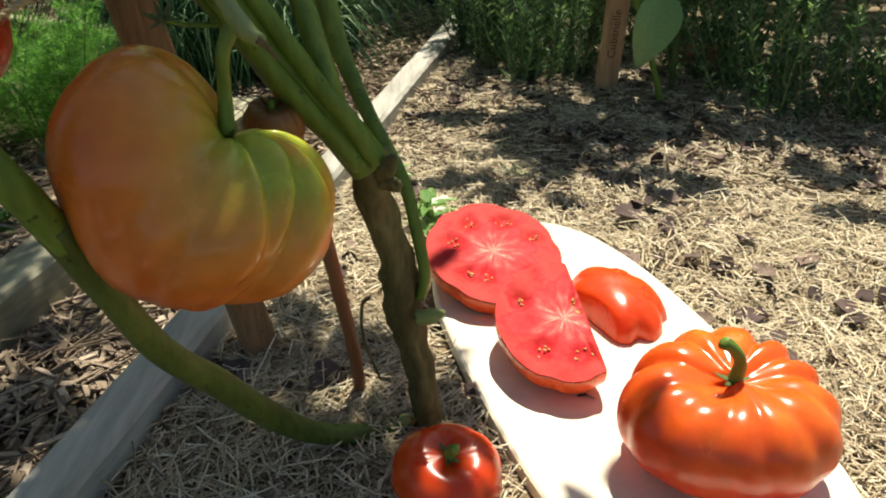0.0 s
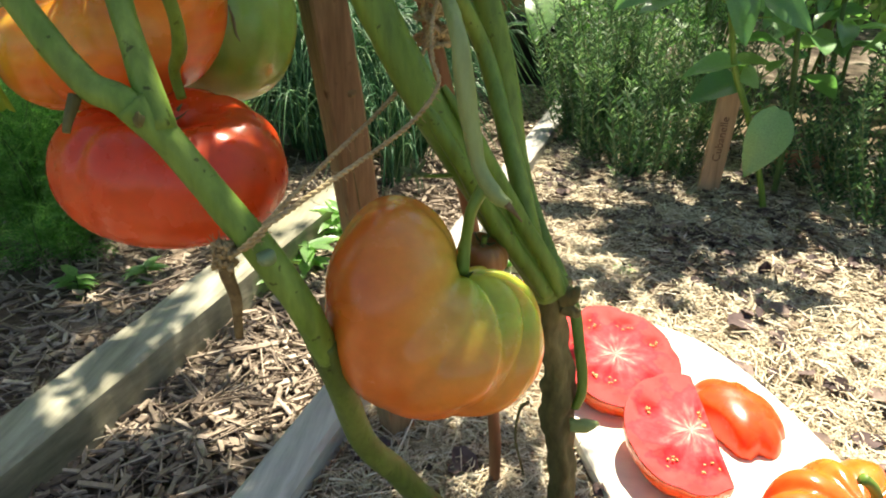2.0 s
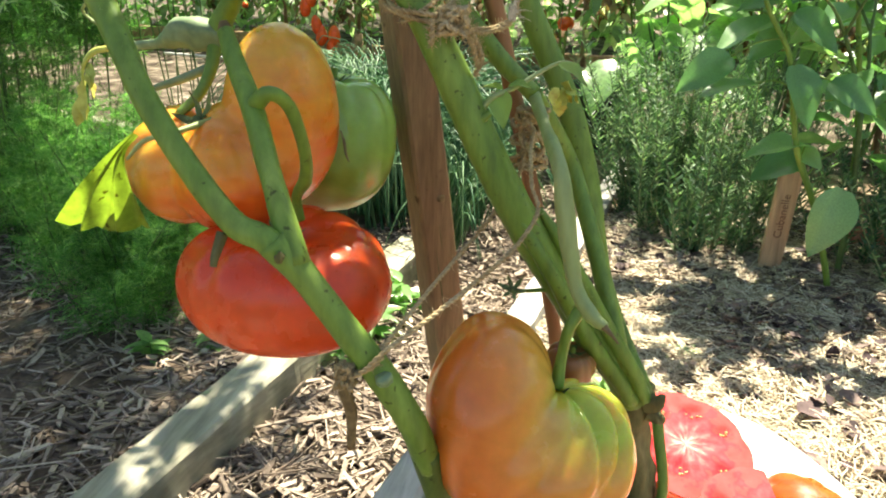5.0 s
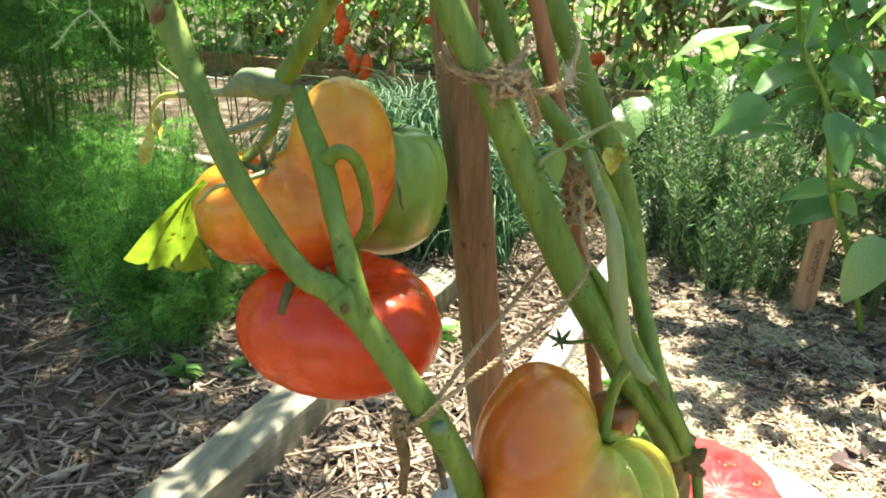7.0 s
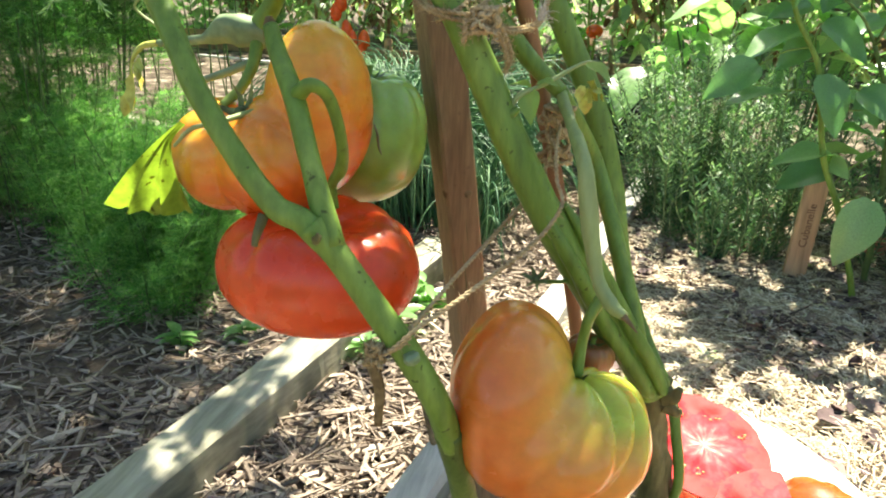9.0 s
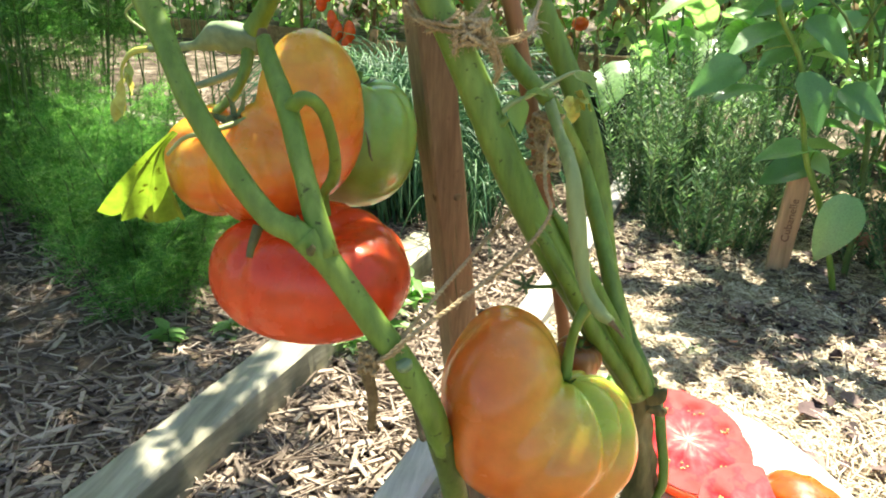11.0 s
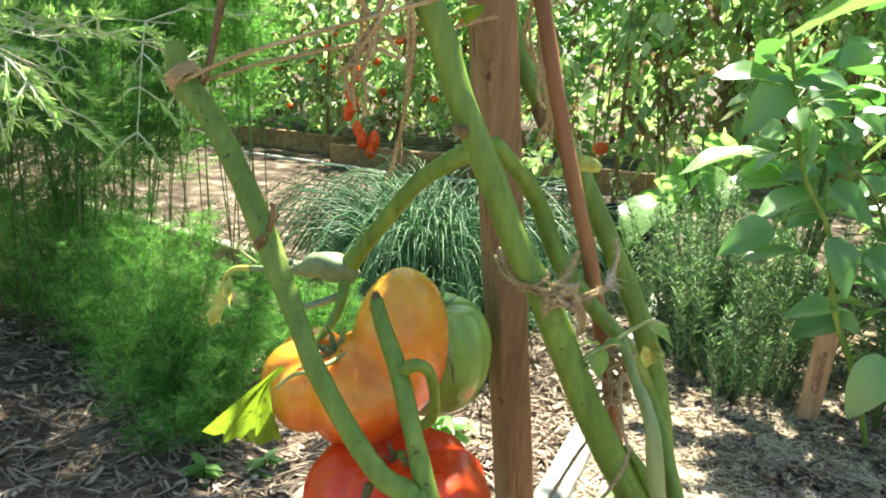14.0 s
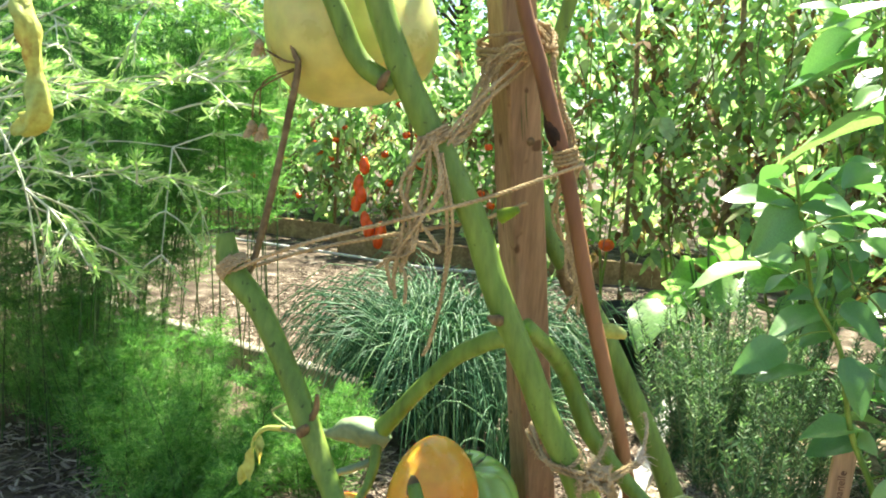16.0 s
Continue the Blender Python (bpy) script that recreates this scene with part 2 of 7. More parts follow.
VINE = mottled("vine_green", [(0.25, (0.10, 0.18, 0.026)), (0.5, (0.15, 0.25, 0.038)), (0.75, (0.235, 0.335, 0.066))], 34, 0.46, 150, 0.5, 0.0012, 0.32, (1.0, 1.0, 0.22), grain=(0.7, 1.16), specks=170)
PALEVINE = mottled("vine_pale", [(0.25, (0.21, 0.28, 0.085)), (0.5, (0.26, 0.33, 0.115)), (0.75, (0.33, 0.39, 0.155))], 26, 0.5, 120, 0.2, 0.0006, 0.4, (1.0, 1.0, 0.3), grain=(0.85, 1.1))
# Lower stem: its age and the shade over it, both in the colour.
DARKVINE = mottled("vine_old_shaded", [(0.25, (0.065, 0.105, 0.021)), (0.5, (0.11, 0.165, 0.031)), (0.75, (0.18, 0.23, 0.055))], 30, 0.5, 140, 0.6, 0.0014, 0.3, (1.0, 1.0, 0.3), grain=(0.7, 1.15), specks=150)
GREYVINE = mottled("vine_grey", [(0.25, (0.13, 0.20, 0.095)), (0.5, (0.18, 0.26, 0.125)), (0.75, (0.26, 0.34, 0.18))], 40, 0.5, 150, 0.4, 0.001, 0.35, grain=(0.75, 1.12))
OLDVINE = mottled("vine_woody", [(0.25, (0.05, 0.046, 0.02)), (0.5, (0.125, 0.12, 0.046)), (0.75, (0.26, 0.225, 0.105))], 22, 0.75, 150, 0.7, 0.0015, 0.25, (1.0, 1.0, 0.4))
TWINE = mottled("jute", [(0.3, (0.34, 0.245, 0.115)), (0.5, (0.48, 0.36, 0.185)), (0.75, (0.62, 0.50, 0.29))], 30, 0.9, 500, 0.5, 0.0005, 0.15)
PALETWINE = mottled("bleached_jute", [(0.3, (0.62, 0.54, 0.40)), (0.7, (0.78, 0.73, 0.62))], 30, 0.9, 500, 0.4, 0.0005, 0.15)
BOARD = mottled("cutting_board", [(0.3, (0.82, 0.72, 0.54)), (0.5, (0.88, 0.81, 0.66)), (0.75, (0.92, 0.87, 0.75))], 5, 0.4, 40, 0.05, 0.0004, 0.4, (0.5, 1.0, 1.0), grain=(0.86, 1.06))
CALYX = mottled("calyx_green", [(0.3, (0.05, 0.065, 0.02)), (0.5, (0.11, 0.15, 0.045)), (0.75, (0.2, 0.25, 0.09))], 60, 0.6, 240, 0.3, 0.0006, 0.3)
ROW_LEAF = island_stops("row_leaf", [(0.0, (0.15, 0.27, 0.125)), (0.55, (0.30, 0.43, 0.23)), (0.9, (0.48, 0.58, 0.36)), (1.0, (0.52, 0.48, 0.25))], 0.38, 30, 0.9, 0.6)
PEPPER_LEAF = island_stops("pepper_leaf", [(0.0, (0.095, 0.23, 0.07)), (0.6, (0.155, 0.33, 0.105)), (1.0, (0.28, 0.46, 0.17))], 0.33, 60, 0.9, 0.33, True)
TOMATO_LEAF = island_stops("tomato_leaf", [(0.0, (0.03, 0.07, 0.018)), (0.55, (0.055, 0.125, 0.028)), (0.9, (0.11, 0.2, 0.045)), (1.0, (0.3, 0.28, 0.07))], 0.55, 60, 0.35, 0.4)
DRY_LEAF = island_stops("withered_leaf", [(0.0, (0.10, 0.06, 0.03)), (0.6, (0.22, 0.14, 0.07)), (1.0, (0.38, 0.28, 0.14))], 0.85, 80, 0.2, 0.25)
HEDGE_LEAF = island_stops("far_leaf", [(0.0, (0.13, 0.27, 0.085)), (0.6, (0.25, 0.44, 0.16)), (1.0, (0.46, 0.62, 0.31))], 0.3, 20, 0.8, 0.58)
# Needles lightened: sun on the fronds is part of the colour.
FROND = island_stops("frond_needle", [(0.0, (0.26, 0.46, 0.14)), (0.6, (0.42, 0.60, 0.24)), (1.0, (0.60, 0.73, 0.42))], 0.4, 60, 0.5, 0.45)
YELLOW_LEAF = island_stops("yellowing_leaf", [(0.0, (0.17, 0.26, 0.028)), (1.0, (0.26, 0.34, 0.04))], 0.5, 110, 0.35, 0.5, specks=130)
POD = mottled("withered_yellow", [(0.3, (0.55, 0.33, 0.06)), (0.42, (0.56, 0.54, 0.10)), (0.62, (0.42, 0.52, 0.13))], 30, 0.6, 120, 0.5, 0.003, 0.3)
NEEDLE = island_stops("needle", [(0.0, (0.03, 0.075, 0.035)), (0.6, (0.075, 0.155, 0.07)), (0.85, (0.17, 0.29, 0.13)), (1.0, (0.36, 0.49, 0.28))], 0.5, 60, 0.35, 0.35)
FERN = island_stops("fern_thread", [(0.0, (0.06, 0.175, 0.04)), (0.6, (0.135, 0.335, 0.08)), (1.0, (0.32, 0.54, 0.18))], 0.5, 60, 0.4, 0.55)
FERNSTEM = mottled("fern_stem", [(0.3, (0.045, 0.085, 0.02)), (0.6, (0.09, 0.155, 0.04)), (0.8, (0.17, 0.24, 0.08))], 6, 0.55, 60, 0.2, 0.001, 0.35)
SHOOT = mottled("herb_stem", [(0.3, (0.10, 0.14, 0.06)), (0.6, (0.19, 0.25, 0.11)), (0.8, (0.30, 0.36, 0.19))], 12, 0.55, 60, 0.2, 0.001, 0.3)
# Darker copy of FERN: shade on the far-left fennel put into the colour.
SHADEFERN = island_stops("shaded_fern_thread", [(0.0, (0.03, 0.10, 0.025)), (0.6, (0.07, 0.20, 0.05)), (1.0, (0.18, 0.35, 0.11))], 0.5, 60, 0.4, 0.5)
# Near-white, so that the upper frond stems look sunlit by colour.
SUNLITSTEM = mottled("frond_stem", [(0.3, (0.42, 0.48, 0.32)), (0.6, (0.58, 0.63, 0.47)), (0.8, (0.70, 0.73, 0.6))], 8, 0.5, 60, 0.2, 0.001, 0.35)
CHIVE = island_stops("chive", [(0.0, (0.035, 0.115, 0.05)), (0.6, (0.07, 0.19, 0.085)), (1.0, (0.21, 0.35, 0.16))], 0.45, 40, 0.4, 0.25)
SIGNWOOD = mottled("sign_wood", [(0.3, (0.30, 0.17, 0.085)), (0.5, (0.43, 0.265, 0.14)), (0.75, (0.55, 0.37, 0.21))], 9, 0.75, 80, 0.35, 0.001, 0.3, (1.0, 1.0, 0.1))
INK = mottled("ink", [(0.3, (0.13, 0.065, 0.035)), (0.7, (0.2, 0.11, 0.06))], 60, 0.8, 200, 0.0)
FARFRUIT = island_stops("far_fruit", [(0.0, (0.75, 0.06, 0.01)), (1.0, (0.85, 0.16, 0.015))], 0.25, 30, 0.5)
GREENFRUIT = island_stops("green_fruit", [(0.0, (0.15, 0.26, 0.05)), (1.0, (0.28, 0.36, 0.08))], 0.3, 30, 0.5)
POT = mottled("dark_pot", [(0.3, (0.012, 0.012, 0.012)), (0.7, (0.03, 0.028, 0.026))], 8, 0.6, 60, 0.2, 0.002)
PALEBARK = mottled("bark", [(0.3, (0.05, 0.035, 0.025)), (0.7, (0.14, 0.105, 0.08))], 5, 0.9, 30, 0.8, 0.01)
BLOCK = mottled("clay_block", [(0.3, (0.33, 0.13, 0.075)), (0.7, (0.5, 0.24, 0.15))], 20, 0.9, 120, 0.5, 0.002)
CHAR = mottled("charred_cane", [(0.3, (0.02, 0.014, 0.01)), (0.6, (0.06, 0.035, 0.02)), (0.8, (0.25, 0.11, 0.05))], 120, 0.8, 200, 0.5, 0.001, 0.2)
MULCH = island_stops("leaf_mulch", [(0.0, (0.07, 0.05, 0.035)), (0.4, (0.17, 0.125, 0.085)), (0.8, (0.30, 0.235, 0.16)), (1.0, (0.42, 0.35, 0.25))], 0.85, 150)
YOUNG_LEAF = island_stops("young_leaf", [(0.0, (0.20, 0.33, 0.09)), (1.0, (0.30, 0.44, 0.14))], 0.45, 90, 0.4, 0.45)

# ---- ground and beds ----
PATH_Z = -0.118


def edge_x(y):
    """Middle line of the bed's timber edge."""
    return -0.224 + 0.205 * (y - 0.5)


def left_x(y):
    """Right face of the timber edge of the neighbouring bed."""
    return -0.592 + 0.19 * (y - 0.5)


def lumps(x, y, scale, height, seed=0.0):
    return height * (noise.noise((x * scale, y * scale, seed)) + 0.5 * noise.noise((x * scale * 2.7, y * scale * 2.7, seed + 5)))


def bed_z(x, y):
    return 0.012 + 0.012 * math.exp(-((x - 0.05) ** 2 + (y - 0.45) ** 2) / 0.03) + lumps(x, y, 7, 0.008, 2.0)


def sheet(name, xs, ys, height, mat, label, category, keep=None):
    k = Kit()
    k.v = [(x, y, height(x, y)) for y in ys for x in xs]
    w = len(xs)
    for j in range(len(ys) - 1):
        for i in range(w - 1):
            if keep is None or keep(0.5 * (xs[i] + xs[i + 1]), 0.5 * (ys[j] + ys[j + 1])):
                k.f.append((j * w + i, j * w + i + 1, (j + 1) * w + i + 1, (j + 1) * w + i))
    return tagged(part(name, k, mat), label, category, kind="structure")


def spread(lo, hi, step, far, grow=1.35):
    """Even steps from lo to hi, then ever longer ones out to far on both sides."""
    mid = [lo + step * i for i in range(int((hi - lo) / step) + 1)]
    out, d = [], step
    a, b = [], []
    x = lo
    while x > -far:
        d *= grow
        x -= d
        a.append(x)
    d, x = step, mid[-1]
    while x < far:
        d *= grow
        x += d
        b.append(x)
    return a[::-1] + mid + b


sheet("ground", spread(-2.6, 1.6, 0.05, 300), spread(-0.6, 6.0, 0.05, 300),
      lambda x, y: PATH_Z - 0.014 + (lumps(x, y, 3, 0.012) if abs(x) < 8 and abs(y) < 12 else 0.0), DAPPLED_TRACK,
      "trodden pale brown garden soil with scattered bark, dappled shade in its colour", "ground")
sheet("bed_soil", [-0.6 + 0.03 * i for i in range(80)], [-0.6 + 0.03 * i for i in range(96)],
      lambda x, y: bed_z(x, y) if x > edge_x(y) - 0.005 else PATH_Z - 0.05, BEDSOIL,
      "raised bed soil under dry straw mulch", "soil", keep=lambda x, y: x > edge_x(y) - 0.03)
sheet("bed_soil_beside", [-2.6 + 0.05 * i for i in range(47)], [-0.6 + 0.05 * i for i in range(66)],
      lambda x, y: PATH_Z + 0.012 + lumps(x, y, 6, 0.010, 7.0), SOIL,
      "dark shaded soil of the neighbouring bed", "soil", keep=lambda x, y: x < left_x(y) - 0.05 and y < 2.55 - 0.0 * x and y < 1.28 - 0.69 * (x + 0.0) + 0.25)


def plank(name, a, b, width, top, bottom, mat, label, category="timber edging", taper=0.0, kind="structure"):
    """A straight sawn timber from a to b (plan points of its middle line), with worn edges and a slightly uneven top."""
    a, b = Vector((*a, 0)), Vector((*b, 0))
    ahead = (b - a).normalized()
    side = Vector((ahead.y, -ahead.x, 0))
    n = max(4, int((b - a).length / 0.02))
    w, c = width / 2, min(0.006, width * 0.12)
    k = Kit()
    ring = [(-w, bottom), (-w, top - c), (-w + c, top), (0, top + 0.0015), (w - c, top), (w, top - c), (w, bottom)]
    verts, faces = [], []
    for i in range(n + 1):
        p = a.lerp(b, i / n)
        for s, z in ring:
            q = p + side * s
            wob = 0.0025 * noise.noise((q.x * 14, q.y * 14, z * 30 + 3)) + 0.0015 * noise.noise((q.x * 55, q.y * 55, z * 60))
            verts.append(q + side * (wob if abs(s) > w - 0.001 else 0) + Vector((0, 0, z + (wob if z > bottom else 0))))
    m = len(ring)
    for i in range(n):
        for s in range(m):
            t = (s + 1) % m
            faces.append((i * m + s, i * m + t, (i + 1) * m + t, (i + 1) * m + s))
    faces.append(tuple(range(m))[::-1])
    faces.append(tuple(n * m + s for s in range(m)))
    k.add(verts, faces)
    ob = part(name, k.mesh(name, False), mat)
    return tagged(ob, label, category, kind=kind)


plank("timber_edge", (edge_x(-0.5), -0.5), (edge_x(2.15), 2.15), 0.05, 0.047, -0.14, OLDWOOD,
      "grey weathered timber edging the raised bed")
plank("timber_edge", (left_x(-0.5) - 0.042, -0.5), (left_x(1.62) - 0.042, 1.62), 0.084, -0.054, -0.15, OLIVEWOOD,
      "olive-tinted square timber edging the neighbouring bed")
plank("timber_edge", (-0.70, 1.962), (-2.6, 2.77), 0.05, 0.01, -0.16, OLIVEWOOD,
      "shaded brown timber closing the neighbouring bed's far end")
plank("timber_edge", (-2.30, 5.78), (-4.8, 6.45), 0.05, 0.03, -0.16, TANWOOD,
      "tan timber of the farther bed at the back")
plank("timber_edge", (0.5, 4.98), (-2.2, 5.26), 0.05, 0.03, -0.16, TANWOOD,
      "sunlit tan timber of the bed at the back")


def chips(name, count, place, mat, label, seed, size=(0.018, 0.07), wide=(0.004, 0.013), pile=0.016):
    rng = random.Random(seed)
    k = Kit()
    faces = [(0, 1, 2, 3), (7, 6, 5, 4), (0, 4, 5, 1), (1, 5, 6, 2), (2, 6, 7, 3), (3, 7, 4, 0)]
    for _ in range(count):
        x, y, z = place(rng)
        l = rng.uniform(*size) * (0.5 + rng.random() ** 2)
        w, h = rng.uniform(*wide), rng.uniform(0.0015, 0.005)
        if rng.random() < 0.45:
            l, w, h = l * 1.3 + 0.02, rng.uniform(0.0012, 0.0035), rng.uniform(0.001, 0.0025)
        m = pose(x, y, z + rng.random() ** 1.5 * pile, rng.gauss(0, 14), rng.gauss(0, 12), rng.uniform(0, 360))
        s = [rng.uniform(0.55, 1.05) for _ in range(4)]
        pts = [(-l / 2, -w / 2 * s[0], -h / 2), (l / 2, -w / 2 * s[1], -h / 2), (l / 2 * s[2], w / 2 * s[1], -h / 2), (-l / 2 * s[3], w / 2 * s[0], -h / 2)]
        pts += [(px * 0.96, py * 0.9, h / 2) for px, py, _ in pts]
        k.add([m @ Vector(p) for p in pts], faces)
    return tagged(part(name, k.mesh(name, False), mat), label, "mulch", kind="stuff")


def on_path(rng):
    y = -0.2 + 3.0 * rng.random() ** 1.25
    lo, hi = left_x(y) + 0.003, edge_x(y) - 0.028
    return rng.uniform(lo, hi), y, PATH_Z - 0.008


def on_left_bed(rng):
    y = 0.3 + 1.5 * rng.random()
    return left_x(y) - 0.09 - 1.3 * rng.random() ** 1.4, y, PATH_Z + 0.012


chips("bark_mulch", 7600, on_path, CHIP, "grey-brown shredded bark mulch over the garden path", 11)


def on_back_path(rng):
    return rng.uniform(-2.2, 0.3), 1.7 + 3.0 * rng.random() ** 1.3, PATH_Z - 0.012


chips("bark_mulch", 15000, on_back_path, CHIP, "scattered bark and straw bits on the back path", 13, (0.012, 0.06), (0.004, 0.014))
chips("bark_mulch", 7000, on_left_bed, CHIP, "shaded bark mulch over the neighbouring bed", 12, pile=0.012)


def strands(name, count, place, label, seed):
    """Short dry grass stems, each a bent flat ribbon with a fold."""
    rng = random.Random(seed)
    k = Kit()
    for _ in range(count):
        x, y, z = place(rng)
        l = rng.uniform(0.012, 0.06)
        w = rng.uniform(0.0004, 0.0010)
        m = pose(x, y, z + 0.012 * rng.random() ** 2, rng.gauss(0, 15), rng.gauss(0, 13), rng.uniform(0, 360))
        bend, lift = rng.gauss(0, 0.12) * l, rng.uniform(-0.02, 0.10) * l
        rows = [(-l / 2, 0.0, 0.0), (0.0, bend, lift), (l / 2, rng.gauss(0, 0.1) * l, 0.0)]
        pts = []
        for px, py, pz in rows:
            pts += [(px, py - w, pz), (px, py, pz + w), (px, py + w, pz)]
        k.add([m @ Vector(p) for p in pts], [(0, 3, 4, 1), (1, 4, 5, 2), (3, 6, 7, 4), (4, 7, 8, 5)])
    return tagged(part(name, k, STRAW), label, "straw", kind="stuff")


def on_bed(rng):
    while True:
        y = 0.22 + 1.55 * rng.random() ** 1.1
        x = edge_x(y) + 0.03 + 1.15 * rng.random()
        du, dv = (x - 0.209) * 0.315 - (y - 0.550) * 0.949, (x - 0.209) * 0.949 + (y - 0.550) * 0.315
        if abs(du / 0.30) ** 3 + abs(dv / 0.141) ** 3 < 1:
            continue
        if noise.noise((x * 5, y * 5, 3)) > -0.28 or rng.random() < 0.35:
            return x, y, bed_z(x, y)


strands("straw_mulch", 60000, on_bed, "pale dry grass clippings spread as mulch", 21)


def crumpled(name, count, place, mat, label, category, seed, size):
    rng = random.Random(seed)
    k = Kit()
    for _ in range(count):
        x, y, z = place(rng)
        l = rng.uniform(*size)
        m = pose(x, y, z + 0.006, rng.gauss(0, 16), rng.gauss(0, 16), rng.uniform(0, 360))
        pts, faces = [], []
        for i in range(5):
            for j in range(4):
                u, v = i / 4 - 0.5, j / 3 - 0.5
                wide = 0.75 * math.sqrt(max(0.02, 1 - (2 * u) ** 2))
                pts.append((u * l, v * l * wide + rng.gauss(0, 0.03) * l, rng.gauss(0, 0.06) * l + 0.25 * l * v * v))
        for i in range(4):
            for j in range(3):
                faces.append((i * 4 + j, (i + 1) * 4 + j, (i + 1) * 4 + j + 1, i * 4 + j + 1))
        k.add([m @ Vector(p) for p in pts], faces)
    return tagged(part(name, k, mat), label, category, kind="stuff")


def back_of_bed(rng):
    while True:
        y = rng.uniform(0.86, 1.75)
        x = edge_x(y) + 0.04 + 1.15 * rng.random()
        if rng.random() < (y - 0.80) * 2.2 and noise.noise((x * 6, y * 6, 8)) > -0.25:
            return x, y, bed_z(x, y) + 0.002


chips("leaf_mulch", 9000, back_of_bed, MULCH, "brown crumbled leaf mulch at the back of the bed", 33, (0.008, 0.030), (0.003, 0.012), 0.012)


def litter_place(rng):
    while True:
        y = rng.uniform(0.5, 1.6)
        x = edge_x(y) + 0.05 + 1.0 * rng.random()
        if noise.noise((x * 4 + 9, y * 4, 1)) > 0.02:
            return x, y, bed_z(x, y) + 0.006


crumpled("leaf_litter", 330, litter_place, DEAD, "dark dry leaves scattered over the straw", "dead leaves", 31, (0.012, 0.036))
dead = tagged(part("dead_leaf", Kit(), DEAD), "large dark purple-brown dead leaf lying on straw", "dead leaf")
k = Kit()
for i in range(7):
    for j in range(6):
        u, v = i / 6 - 0.5, j / 5 - 0.5
        wide = 0.62 * math.sqrt(max(0.03, 1 - (1.9 * u) ** 2))
        k.v.append((u * 0.062, v * 0.062 * wide, 0.010 * abs(v) + 0.004 * noise.noise((u * 6, v * 6, 2)) + 0.004))
k.f = [(i * 6 + j, (i + 1) * 6 + j, (i + 1) * 6 + j + 1, i * 6 + j + 1) for i in range(6) for j in range(5)]
dead.data = k.mesh("dead_leaf")
dead.data.materials.append(DEAD)
dead.matrix_basis = pose(0.305, 0.865, bed_z(0.305, 0.865) + 0.008, 8, 12, 30)


# ---- leaves ----
def leaf_mesh(name, mat, length=1.0, width=0.5, droop=0.25, fold=0.18, wave=0.03, n=7, m=5, point=1.0, seed=0):
    """A pointed oval leaf from the origin along +y, folded along its midrib and drooping towards the tip."""
    rng = random.Random(seed)
    k = Kit()
    for i in range(n):
        u = i / (n - 1)
        half = width / 2 * math.sin(math.pi * min(1.0, 0.04 + 0.96 * u) ** 0.72) ** point
        if i == n - 1:
            half = 0.004 * length
        for j in range(m):
            v = j / (m - 1) * 2 - 1
            z = fold * abs(v) * half * 2 - droop * u * u * length + wave * math.sin(9 * u + 3 * v + seed) * abs(v) + (-0.018 * length if j == m // 2 else 0)
            k.v.append((v * half, u * length * (1 - 0.12 * droop * u), z))
    k.f = [(i * m + j, i * m + j + 1, (i + 1) * m + j + 1, (i + 1) * m + j) for i in range(n - 1) for j in range(m - 1)]
    me = k.mesh(name)
    me.materials.append(mat)
    return me


def aim(place, direction, spin=0.0, size=1.0):
    """A pose whose +y points along direction, with its face turned up as far as it goes."""
    y = Vector(direction).normalized()
    x = y.cross(Vector((0, 0, 1)))
    x = x.normalized() if x.length > 1e-4 else Vector((1, 0, 0))
    z = x.cross(y)
    r = Matrix((x, y, z)).transposed().to_4x4() @ Matrix.Rotation(spin, 4, "Y")
    return Matrix.Translation(place) @ r @ Matrix.Diagonal((size, size, size, 1))


